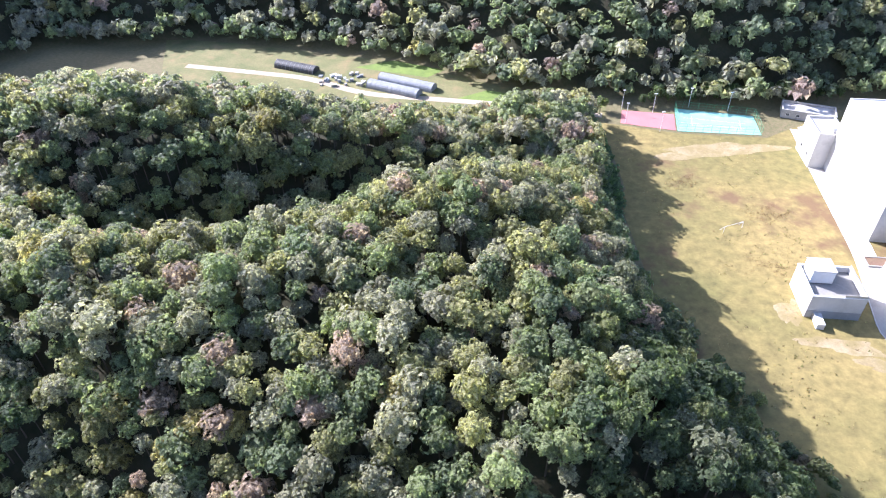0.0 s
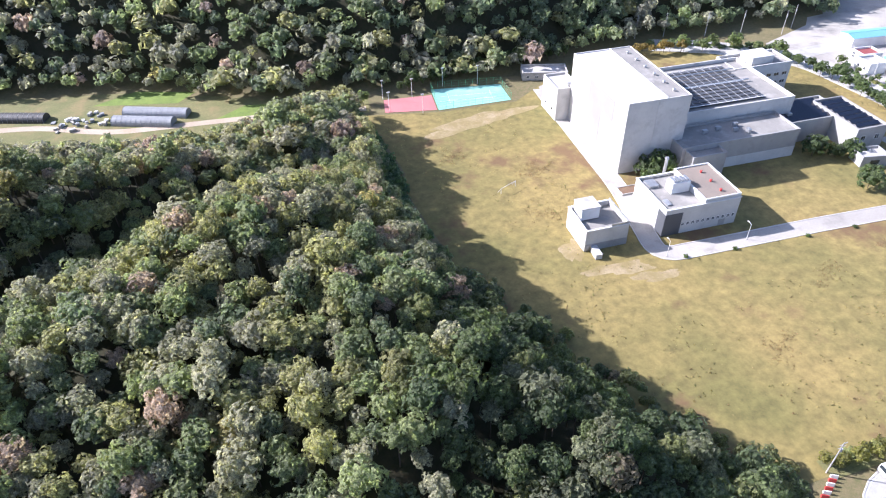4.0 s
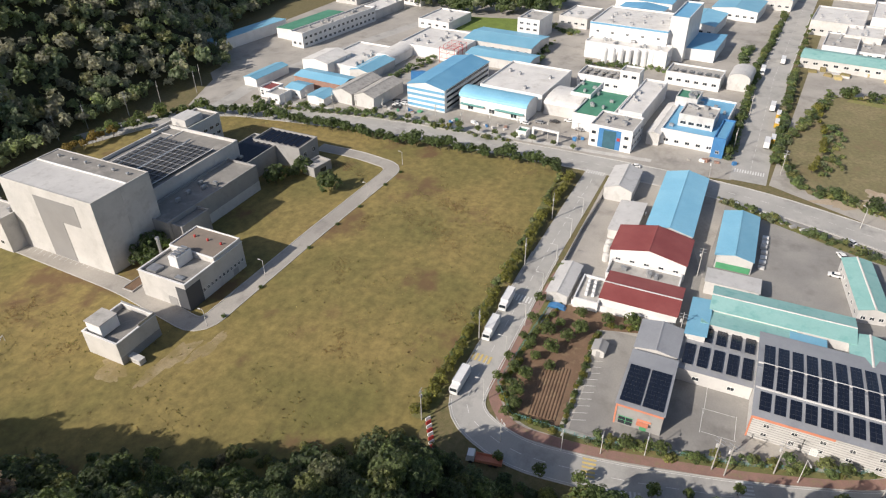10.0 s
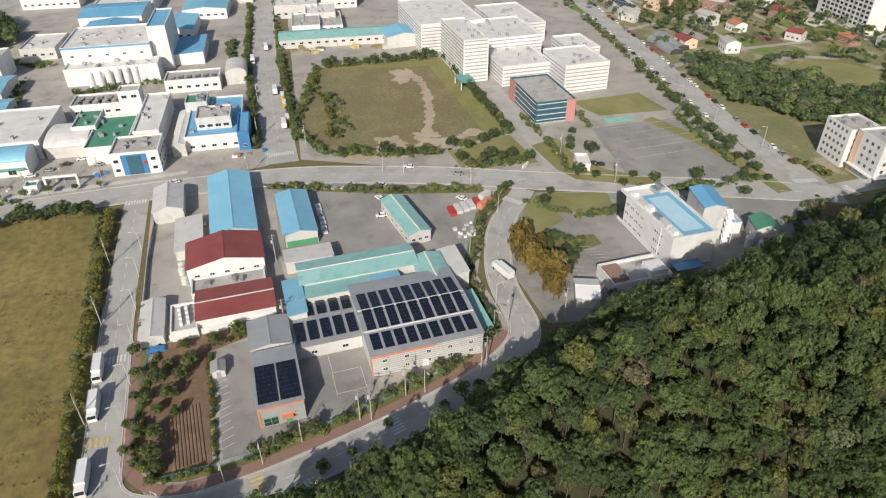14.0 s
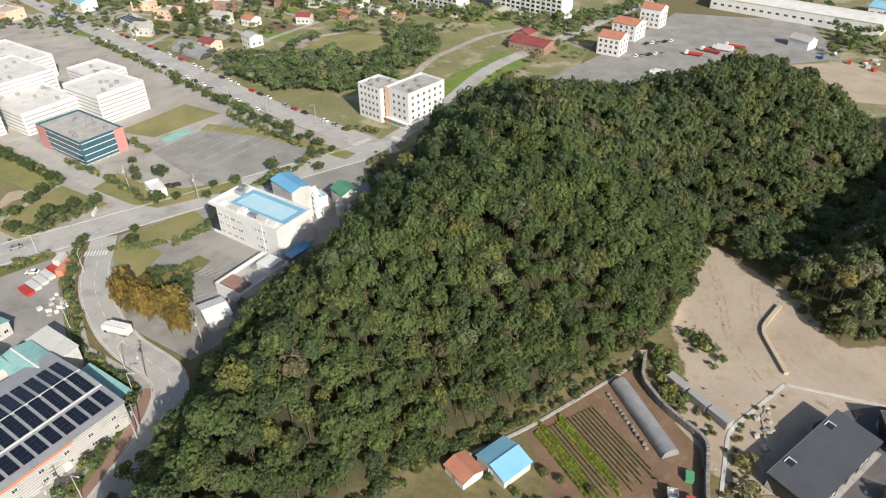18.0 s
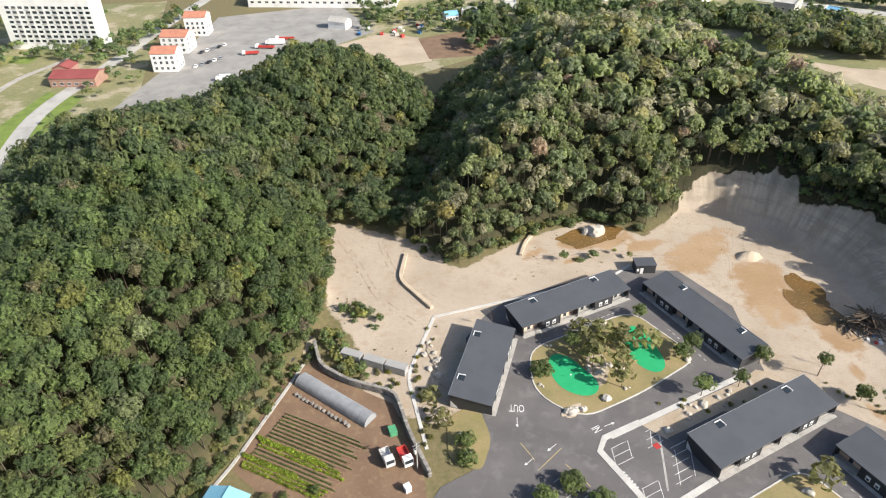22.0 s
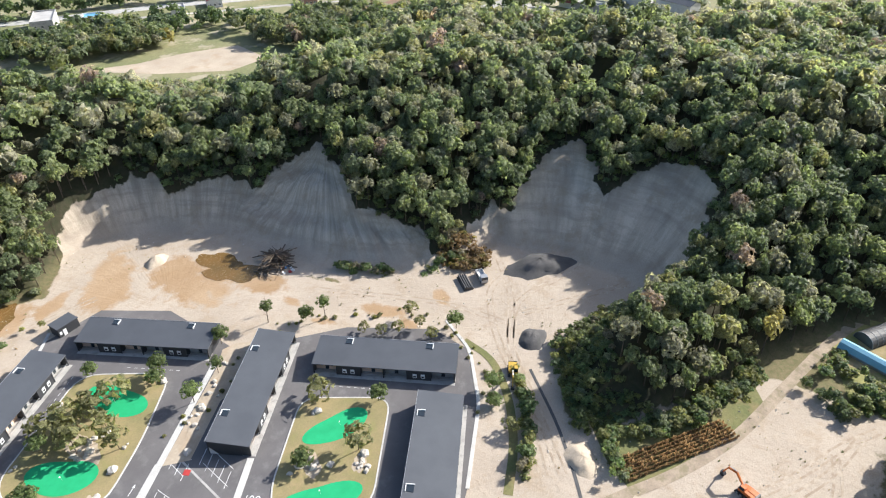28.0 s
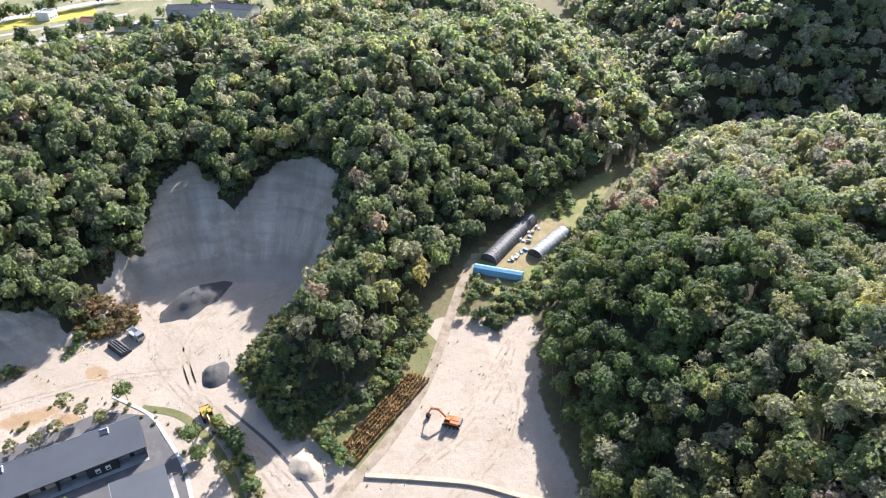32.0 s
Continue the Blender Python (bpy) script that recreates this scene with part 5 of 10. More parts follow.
zebra(252, 21, -8, 8.0, 3.0, PAINT_W, "white zebra crossing")
zebra(256, -12, 80, 11.0, 3.2, PAINT_W, "white zebra crossing")
zebra(160, -228, -17, 10.0, 3.0, PAINT_W, "white zebra crossing")
zebra(147, -238, 85, 8.0, 3.0, PAINT_W, "white zebra crossing")
strip("lane", [(99, -7), (84, -14), (70, -16)], 6.0, ASPHALT, 0.1, "short lane mouth off the side road")
# trimmed lots
flat("car_park", [(114.5, 8), (155, 4), (153.5, -18), (141, -38), (121, -33), (113.5, -15)], ASPHALT_MID, 0.06, "grey asphalt car park", "car park")
flat("car_park", [(243, -30), (240, -50), (222, -74), (204, -106), (190, -98), (168, -80), (166, -70), (181, -60), (190, -22), (215, -26)], ASPHALT_MID, 0.06, "grey asphalt storage yard", "yard")
flat("farm_plot", [(163, 20), (140, 24.5), (124, 27.5), (117.5, 25), (113.5, 21), (113, 10.5), (154, 6.5), (157, -12), (161, -12)], SOIL, 0.075, "brown tilled garden plot", "field")
flat("alley", [(212, -18), (156, -12.5), (155, -18), (190, -22)], ASPHALT_MID, 0.065, "dark alley between sheds", "yard")
flat("field", [(259, -60), (242, -102), (249, -141), (360, -157), (372, -84), (296, -50)], LOT, 0.06, "fenced vacant lot of brown weeds", "field")
for k, (x, y, a) in enumerate(along(rounded([(248, -95), (268, -108), (290, -118), (322, -128), (346, -128)], 10), 5.0)):
    flat("dirt_track", ragged(x, y, 4.2, 2.3, a, k * 1.3, n=24, rough=0.4), SAND, 0.085 + 0.004 * (k % 3), "bare sandy track through the vacant lot", "track")
for k, (x, y, rx, ry, a) in enumerate(((256, -76, 5, 11, 20), (251, -93, 4.5, 10, 12), (252, -110, 5, 9, -8), (262, -88, 7, 6, 30), (256, -124, 3.5, 8, -6), (340, -122, 7, 9, 60), (262, -104, 6, 5, 10))):
    flat("bare_patch", ragged(x, y, rx, ry, a, 5 + k, rough=0.42), SAND, 0.08 + 0.003 * k, "bare sandy patch in the vacant lot", "ground")
flat("verge", [(249, -140), (358, -156), (370, -90), (366, -88), (350, -142), (250, -130)], GREEN_VERGE, 0.075, "yellow-green rank grass along the vacant lot", "verge")
flat("lawn", [(270, -187), (266, -226), (241, -225), (249, -190)], LAWN, 0.08, "mown lawn before the offices", "lawn")
flat("car_park", [(238, -178), (232, -222), (168, -210), (188, -164)], ASPHALT_MID, 0.07, "empty cracked asphalt car park", "car park")
flat("lawn", [(246, -107), (249, -140), (218, -138), (226, -106)], LAWN, 0.08, "grassy corner with shrubs and a path", "lawn")
strip("path", [(244, -104), (249, -141)], 2.5, CONC, 0.10, "pale concrete path", "path")
strip("drive", rounded([(205, -139), (222, -146), (254, -149), (306, -161)], 10), 8.0, ASPHALT, 0.10, "drive to the white offices", "road")
flat("lawn", [(193, -120), (178, -126), (173, -145), (186, -150)], LAWN, 0.07, "lawn beside the factory drive", "lawn")
flat("lawn", [(164, -105), (150, -108), (156, -121), (170, -112)], LAWN, 0.07, "weedy planted island in the factory yard", "lawn")
for i in range(9):
    marks("parking_bays", [(176 - i * 0.9, -129 - i * 2.3, 5.0, 0.12, -15)], PAINT_W, "white parking bay lines", 0.12)
marks("parking_bays", [(150 + i * 2.0 - 8, -122 + i * 0.4 - 1, 5.0, 0.12, 70) for i in range(9)] + [(150 - 8 + i * 2.4, -110.5 - i * 0.4, 4.5, 0.12, 60) for i in range(4)], PAINT_W, "white parking bay lines", 0.12)
marks("parking_bays", [(232 - i * 7.5, -200 + i * 2.0 - 8, 42, 0.12, -97) for i in range(5)], PAINT_W, "faded white parking bay lines", 0.12)
marks("parking_bays", [(118 + i * 2.5, 6.6 - i * 0.15, 4.6, 0.12, -75) for i in range(11)], PAINT_W, "white parking bay lines", 0.12)
marks("parking_bays", [(127.5, -23, 8, 0.12, -5), (127.5, -31, 8, 0.12, -5), (131.5, -27, 8, 0.12, 85), (123.5, -27, 8, 0.12, 85), (136, -24, 12, 0.12, -5)], PAINT_W, "white bay outline on asphalt", 0.12)
flat("car_park", [(112, -340), (92, -413), (76, -504), (-10, -521), (-30, -446), (25, -397), (66, -346)], ASPHALT_MID, 0.06, "broad grey lorry park", "car park")
flat("bare_ground", [(72, -346), (34, -398), (-36, -442), (-60, -424), (-58, -380), (20, -366)], SAND, 0.05, "sandy bank below the lorry park", "ground")
flat("bare_ground", [(-56, -425), (-90, -436), (-120, -425), (-96, -384), (-57, -384)], SOIL, 0.062, "bare reddish field", "ground")
flat("green_field", [(157, -287), (163, -322), (152, -374), (131, -362), (139, -300)], GREEN_CROP, 0.07, "bright green vegetable field", "field")
flat("lawn", [(262, -309), (269, -354), (234, -373), (212, -340), (221, -322)], LAWN, 0.07, "park lawn among pines", "lawn")
strip("path", [(275, -305), (276, -345), (262, -366)], 5, YARD, 0.09, "pale path round the park lawn", "path")
flat("green_field", [(458, 172), (466, 105), (438, 92), (428, 138)], GREEN_CROP, 0.06, "yellow-green field beside the estate", "field")
flat("lawn", [(191.8, -118.0), (194.4, -128.4), (183.9, -146.4), (175.8, -143.4), (180.1, -123.6), (173.7, -123.2), (167.6, -104.4), (171.7, -101.6)], LAWN, 0.075, "yellowing lawn before the factory", "lawn")
strip("verge", [(236.9, -209.1), (209.8, -214.9), (176.3, -215.7), (156.4, -213.6)], 7.0, LAWN, 0.105, "grassy verge along the main road", "verge")
flat("lawn", [(233.6, -143.3), (235.5, -157.7), (220.6, -155.7), (201.2, -160.0), (184.5, -175.7), (179.6, -170.5), (198.5, -144.4), (209.4, -141.7)], LAWN, 0.115, "grass strip with shrubs before the car park", "lawn")
flat("lawn", [(165.1, -110.0), (161.4, -127.5), (154.9, -126.9), (154.1, -113.5), (157.7, -107.8)], WEEDS, 0.09, "weedy planted island in the yard", "lawn")

# tufts of grass that stand out of the turf
def tufts(name, outline, n, size, hues, label, seed, keep=None, thin=True):
    g = np.random.default_rng(seed)
    p = np.array(outline)
    x, y = g.uniform(p[:, 0].min(), p[:, 0].max(), n), g.uniform(p[:, 1].min(), p[:, 1].max(), n)
    ok = (inside_depth(outline, x, y) > 0.5) & (waves(x, y, 43) + waves(x, y, 13) + g.uniform(-0.5, 0.5, n) > 0.35)
    if not thin:
        depth = inside_depth(outline, x, y)
        ok = depth / max(depth.max(), 1.0) + 0.35 * waves(x, y, 6) > g.uniform(0, 0.8, n)
    if keep is not None:
        ok &= keep(x, y)
    x, y = x[ok], y[ok]
    n = len(x)
    r = size[0] + (size[1] - size[0]) * g.uniform(size=n) ** 2
    hue = np.array(hues)[g.integers(len(hues), size=n)] * g.uniform(0.75, 1.25, (n, 1))
    vs, cs = [], []
    for k in range(4):
        a = g.uniform(0, 6.283, n)
        c, sn = np.cos(a) * r, np.sin(a) * r
        vs.append(np.stack([np.stack([x - c * 0.6, y - sn * 0.6, 0.06 + 0 * x], 1), np.stack([x + sn * 0.5, y - c * 0.5, 0.06 + 0 * x], 1), np.stack([x + c * 0.9, y + sn * 0.9, 0.12 + r * g.uniform(0.3, 0.9, n)], 1)], 1).reshape(-1, 3))
        cs.append(np.repeat(hue, 3, 0))
    v = np.concatenate(vs)
    k = np.arange(len(v) // 3) * 3
    me = mesh_from_arrays(name, v, np.stack([k, k + 1, k + 2, k + 2], 1), np.concatenate(cs), LEAF)
    return tagged(new(name, me), label, "grass", kind="stuff")


FIELD = [(66, 236), (94, 228), (126, 224), (150, 238), (200, 248), (238, 227), (257, 203), (260, 120), (251, 42), (180, 38), (140, 42), (102, 45), (90, 49), (64, 120)]
tufts("grass_tufts", FIELD, 16000, (0.15, 0.5), [(0.22, 0.19, 0.07), (0.27, 0.21, 0.085), (0.17, 0.17, 0.06), (0.19, 0.13, 0.06)], "tufts of dry grass over the wide field", 5, lambda x, y: (np.hypot(x - 180, y - 170) > 1) & ~((x > 115) & (x < 246) & (y > 96) & (y < 240)))

for k, (x, y, rx, ry, a) in enumerate(((196, 80, 7, 4.5, 20), (188, 66, 10, 5.5, 35), (189, 96, 5, 3.5, 10), (197, 43, 7, 4, 60), (148, 48, 6, 3.5, 30), (209, 68, 8, 4, 40), (124, 75, 6, 4, 10), (158, 92, 7, 3, 20), (225, 120, 9, 5, 70), (98, 150, 6, 4, 0), (106, 176, 8, 5, 30), (84, 196, 7, 4, 80))):
    tufts("withered_grass", ragged(x, y, rx * 1.25, ry * 1.25, a, k), int(rx * ry * 40), (0.12, 0.3), [(0.215, 0.13, 0.07), (0.24, 0.15, 0.075), (0.19, 0.125, 0.065)], "patch of withered red-brown grass in the field", 60 + k, thin=False)

# ---- the walled-off research site in the big field ----
A0 = -7.0
RD = rounded([(141, 232), (136, 205), (128, 154), (118, 118), (175, 110.5), (232, 101.5), (238, 122), (240, 142)], 7)
strip("site_road", RD, 6.2, YARD, 0.10, "pale concrete site road", "road")
flat("forecourt", [(141, 234), (150, 238), (152, 226), (138, 222)], YARD, 0.09, "pale concrete apron", "yard")
out = ribbon_pts(RD, 6.6)
edging("kerb", out[:len(RD)], 0.3, 0.2, KERB, "pale kerb of the site road")
edging("kerb", out[len(RD):], 0.3, 0.2, KERB, "pale kerb of the site road")
marks("parking_bays", [(136.5 - i * 0.16 + 1.0, 216 - i * 2.5, 4.5, 0.14, 0) for i in range(21)], PAINT_W, "row of white parking bays", 0.13)
hall = thing("test_hall", pose(146.6, 181.5, 0, 0, 0, A0), "huge white windowless test hall with grey panels", "building")
w, d, h = 23.4, 43.5, 27.3
part("wall", walls_flat(w, d, h), PALEWALL, hall)
part("roof", Shape().box(-w / 2 + 0.35, -d / 2 + 0.35, h - 0.8, w * 0.12, d / 2 - 0.35, h - 0.35), LIGHTWALL, hall, "pale sheet roof")
part("roof_strip", Shape().box(w * 0.12 + 0.01, -d / 2 + 0.35, h - 0.8, w / 2 - 0.35, d / 2 - 0.35, h - 0.25), ROOFDUSK, hall, "grey flat roof strip")
part("parapet", Shape().box(w * 0.12 - 0.2, -d / 2 + 0.4, h - 0.3, w * 0.12 + 0.2, d / 2 - 0.4, h + 0.15), WHITEWALL, hall)
part("wall_panel", Shape().box(-w / 2 - 0.09, -13.0, 16.0, -w / 2 + 0.01, 6.5, 24.0).box(-w / 2 - 0.09, -4.5, 0.3, -w / 2 + 0.01, 6.5, 16.0), PANELGREY, hall, "grey L-shaped wall panel")
part("wall_panel", Shape().box(-0.5, -d / 2 - 0.09, 0.3, w / 2, -d / 2 + 0.01, h - 0.6), LIGHTWALL, hall, "pale grey panel on the end wall")
part("wall_panel", Shape().box(w / 2 - 0.01, -d / 2, 0.3, w / 2 + 0.09, d / 2, h - 0.6), LIGHTWALL, hall, "pale grey side wall panel")
for i in range(6):
    part("roof_vent", Shape().tube((0, 0, 0), (0, 0, 0.7), 0.4).tube((0, 0, 0.7), (0, 0, 0.95), 0.65, 0.3), METAL, hall, at=pose(w * 0.32, -17 + i * 6.6, h - 0.25))
block("annex", 137.6, 211, 9.5, 14, A0, 13.6, PALEWALL, ROOFGREY, "white stair annex against the test hall", units=1, rows=(("w", 2, 3, 1.6, 1.2),))
mid = block("laboratory_hall", 184.5, 181.5, 50, 37, A0, 15.5, LIGHTWALL, ROOFDUSK, "pale hall with dark cooling racks on its roof", parapet=1.2)
rm = Shape().box(-17, -0.85, 0.7, 17, 0.85, 0.86).box(-17, -0.1, 0, -16.8, 0.1, 0.7).box(16.8, -0.1, 0, 17, 0.1, 0.7).box(-0.1, -0.1, 0, 0.1, 0.1, 0.7).mesh("pipe_rack", DARKROOF)
for k in range(11):
    part("pipe_rack", rm, None, mid, at=pose(-2, -13.5 + k * 2.6, 14.3))
for u in np.arange(-17.5, 15.5, 3.3):
    part("frame_rail", Shape().box(u - 0.06, -14.5, 15.2, u + 0.06, 13.8, 15.35), METAL, mid, "thin grey frame rail over the racks")
for v in (-14.5, -0.4, 13.8):
    part("frame_rail", Shape().box(-18.6, v - 0.12, 15.16, 15.4, v + 0.12, 15.32), WHITEPAINT, mid, "thin white frame rail over the racks")
part("pipe", Shape().tube((-20, 0, 15.2), (18, 0, 15.2), 0.35).tube((-20, 10, 15.2), (18, 10, 15.2), 0.25), METAL, mid)
fr = block("front_hall", 175, 156, 47, 14, A0, 11.0, GREYWALL, ROOFDUSK, "lower grey hall before the cooling racks", units=5)
part("wall_band", Shape().box(-14, -7.1, 0.2, 23.5, -6.99, 4.2), LIGHTWALL, fr, "pale lower wall band")
block("stair_block", 158.5, 150.5, 13, 9, A0, 10.0, GREYWALL, ROOFDUSK, "dark grey stair block beside the test hall", doors=(("s", 2, 1.4, 2.3, GREYWALL),))
off = block("office_block", 219, 194, 27, 13, A0, 14.5, LIGHTWALL, ROOFDUSK, "four-storey grey office block", rows=(("e", 3, 2, 2.2, 1.3), ("e", 3, 5.5, 2.2, 1.3), ("e", 3, 9, 2.2, 1.3), ("s", 7, 2, 2.2, 1.3), ("s", 7, 5.5, 2.2, 1.3), ("s", 7, 9, 2.2, 1.3)), units=4)
part("penthouse", Shape().box(-4, -4, 13.7, 6, 4, 17), LIGHTWALL, off)
east = block("east_wing", 213, 160, 28, 16, A0, 8.8, GREYWALL, ROOFDUSK, "stepped grey wing with solar rows on its roof", units=1)
ew2 = block("east_wing", 226, 150, 13, 24, A0, 9.6, GREYWALL, ROOFDUSK, "grey wing with a dark porch", rows=(("s", 2, 4.5, 1.8, 2.0), ("e", 5, 2, 1.8, 1.4)))
sl = Shape().section([(-1.0, 0.25), (1.0, 0.85), (1.0, 0.93), (-1.0, 0.33)], -10, 10, "x").mesh("solar_panel", SOLAR)
for k in range(5):
    part("solar_panel", sl, None, east, at=pose(0, -5.6 + k * 2.8, 8.1))
sl2 = Shape().section([(-0.9, 0.25), (0.9, 0.85), (0.9, 0.93), (-0.9, 0.33)], -5, 5, "x").mesh("solar_panel", SOLAR)
for k in range(7):
    part("solar_panel", sl2, None, ew2, at=pose(0, -9 + k * 3.0, 8.9))
block("porch", 219, 132, 10, 7, A0 - 10, 4.2, GREYWALL, ROOFGREY, "grey concrete porch", doors=(("s", 0, 3, 2.6, GLASS),))
mb = block("plant_building", 138.4, 133.5, 26, 19, A0, 9.9, PALEWALL, ROOFDUSK, "white plant building with a stepped flat roof", rows=(("s", 14, 3.0, 0.8, 1.1),), doors=(("s", 8, 2, 2.4, GREYWALL), ("w", -3, 3.2, 3.4, GREYWALL)))
part("corner_block", Shape().box(-13.06, -9.62, 0.1, -7, -9.49, 8.2).box(-13.12, -9.55, 0.1, -12.99, -5.5, 8.2), DARKROOF, mb, "slate grey rendered corner")
part("raised_roof", Shape().box(0.2, -9.3, 9.0, 12.8, 9.2, 11.0), PALEWALL, mb, "white raised roof block")
part("roof_deck", Shape().box(0.6, -8.9, 11.0, 12.4, 8.8, 11.06), ROOFBROWN, mb, "brown flat roof deck")
part("parapet", Shape().box(0.2, -9.3, 11.0, 0.55, 9.2, 11.45).box(12.45, -9.3, 11.0, 12.8, 9.2, 11.45).box(0.55, -9.3, 11.0, 12.45, -8.95, 11.45).box(0.55, 8.85, 11.0, 12.45, 9.2, 11.45), WHITEWALL, mb, "white parapet rim")
part("lift_tower", Shape().box(-6.5, -1.0, 9.0, -0.2, 2.6, 13.0), WHITEWALL, mb)
for k in range(4):
    part("duct", Shape().box(-6.1 + k * 1.5, -0.5, 13.0, -5.2 + k * 1.5, 2.0, 13.7), METAL, mb)
for k in range(3):
    part("roof_vent", Shape().tube((0, 0, 0), (0, 0, 0.7), 0.35).tube((0, 0, 0.7), (0, 0, 0.9), 0.5, 0.2), REDPAINT, mb, at=pose(7.5, -6 + k * 5.5, 11.05))
part("parapet_cap", ring(26.3, 19.3, 9.86, 10.07, 0.6), WHITEWALL, mb, "white parapet cap")
part("roof_plant", Shape().box(-11.5, 3.5, 9.0, -8.2, 7.5, 10.1), METAL, mb, "grey roof plant box")
part("roof_plant", Shape().box(-11.0, -6.5, 9.0, -9.4, -3.5, 9.7), METAL, mb, "grey roof plant box")
part("balcony_wall", Shape().box(-13, 9.45, 0.1, 13, 9.56, 4), LIGHTWALL, mb)
sm = block("pump_house", 106.2, 134.7, 14.1, 13.3, A0, 7.7, PALEWALL, ROOFDUSK, "small white pump house with a roof terrace", parapet=1.6, doors=(("s", 3, 1.6, 2.2, GREYWALL), ("e", -2, 1.2, 2.1, GREYWALL)))
part("base_band", Shape().box(-7.1, -6.73, 0, 7.1, -6.66, 2.6).box(7.04, -6.7, 0, 7.11, 6.7, 5.2), GREYWALL, sm, "grey lower wall")
part("stair_house", Shape().box(-5.5, 0.5, 6.4, 0.5, 6.2, 10.4), WHITEWALL, sm)
part("parapet_cap", ring(14.4, 13.6, 7.66, 7.88, 0.6), WHITEWALL, sm, "white parapet cap")
part("railing", Shape().box(1, -6.6, 7.82, 6.9, -6.5, 8.7).box(6.8, -6.6, 7.82, 6.9, 6.5, 8.7), METAL, sm)
part("stair_roof", Shape().box(-5.7, 0.3, 10.4, 0.7, 6.4, 10.6), ROOFGREY, sm)
planter = thing("planter", pose(131, 151, 0, 0, 0, A0), "low walled planting bed beside the test hall", "planter")
part("rim", ring(9.0, 4.6, 0.0, 0.6, 0.3), CONC, planter)
part("soil", Shape().box(-4.2, -2.0, 0.0, 4.2, 2.0, 0.4), SOIL, planter)
chim = thing("chimney", pose(139.5, 146.5, 0), "slim steel exhaust chimney", "chimney")
part("flue", Shape().tube((0, 0, 0), (0, 0, 13), 0.55), METAL, chim)
part("cap", Shape().tube((0, 0, 13), (0, 0, 13.5), 0.75, 0.6), METAL, chim)
block("gatehouse", 148.5, 243, 20, 9, -22, 3.6, CONC, ROOFGREY, "low grey shed by the tree line", rows=(("s", 5, 1.2, 1.2, 1.0),))
container(101, 126.5, 80, 5, LIGHTWALL, "pale storage box beside the pump house", "storage_box", 2.0, 1.8)
gp = thing("football_goal", pose(92.5, 168, 0, 0, 0, 20), "white metal football goal on the grass", "goal")
for u in (-3.6, 3.6):
    part("post", Shape().tube((u, 0, 0), (u, 0, 2.4), 0.07), WHITEPAINT, gp)
part("crossbar", Shape().tube((-3.6, 0, 2.4), (3.6, 0, 2.4), 0.07), WHITEPAINT, gp)
part("back_stay", Shape().tube((-3.6, 0, 2.4), (-3.6, 1.6, 0), 0.05).tube((3.6, 0, 2.4), (3.6, 1.6, 0), 0.05), WHITEPAINT, gp)
# sports courts
flat("court", [(72, 239), (75, 250), (95.5, 246), (92.5, 232.5)], COURT_RED, 0.11, "faded red sports court", "court")
flat("court", [(93, 232), (97, 251), (127, 243.5), (124.5, 228)], COURT_TEAL, 0.115, "teal green tennis court", "court")
marks("court_line", [(110, 240, 24, 0.15, -14), (108, 236, 24, 0.15, -14), (101, 240, 8, 0.15, 76), (119, 236, 8, 0.15, 76)], PAINT_W, "white court lines", 0.15)
fence = thing("court_fence", pose(0, 0, 0), "tall green mesh court fence", "fence")
CF = [(93, 232), (97, 251), (127, 243.5), (124.5, 228), (93, 232)]
for (ax, ay), (bx, by) in zip(CF, CF[1:]):
    n = max(2, int(math.hypot(bx - ax, by - ay) / 3))
    for i in range(n):
        part("post", Shape().tube((0, 0, 0), (0, 0, 3.5), 0.05, n=6), GREENPAINT, fence, at=pose(ax + (bx - ax) * i / n, ay + (by - ay) * i / n, 0))
    rails = Shape()
    for z in (0.1, 1.2, 2.3, 3.45):
        rails.tube((ax, ay, z), (bx, by, z), 0.035, n=4)
    part("rail", rails, GREENPAINT, fence)
for x, y in ((75, 251), (87, 247.5), (103, 252), (118, 248), (86, 232), (74, 239.5)):
    lp = thing("floodlight", pose(x, y, 0), "white court floodlight on a slim mast", "floodlight", "court floodlights")
    part("mast", Shape().tube((0, 0, 0), (0, 0, 8.5), 0.1, 0.07), WHITEPAINT, lp)
    part("lamp_head", Shape().box(-0.6, -0.15, 8.4, 0.6, 0.15, 8.75), WHITEPAINT, lp)
for x, y in ((120, 117), (147.5, 113.8), (205.5, 103), (235, 100)):
    lamp_post(x, y, 90, 6.0, 0.9, "short white lamp post by the site road", "site lamps")
for i, (x, y) in enumerate(((228, 98), (216, 100), (197, 102.5), (183, 105), (166, 107.5), (141, 111.5), (125, 114.5))):
    shrub(x, y, 0.8, LEAF_DARK, "low dark clipped bush by the road", i, "clipped bushes")
for x, y in ((210, 261), (244, 250), (225, 258), (262, 245), (280, 236), (290, 240)):
    utility_pole(x, y, 30, 12)

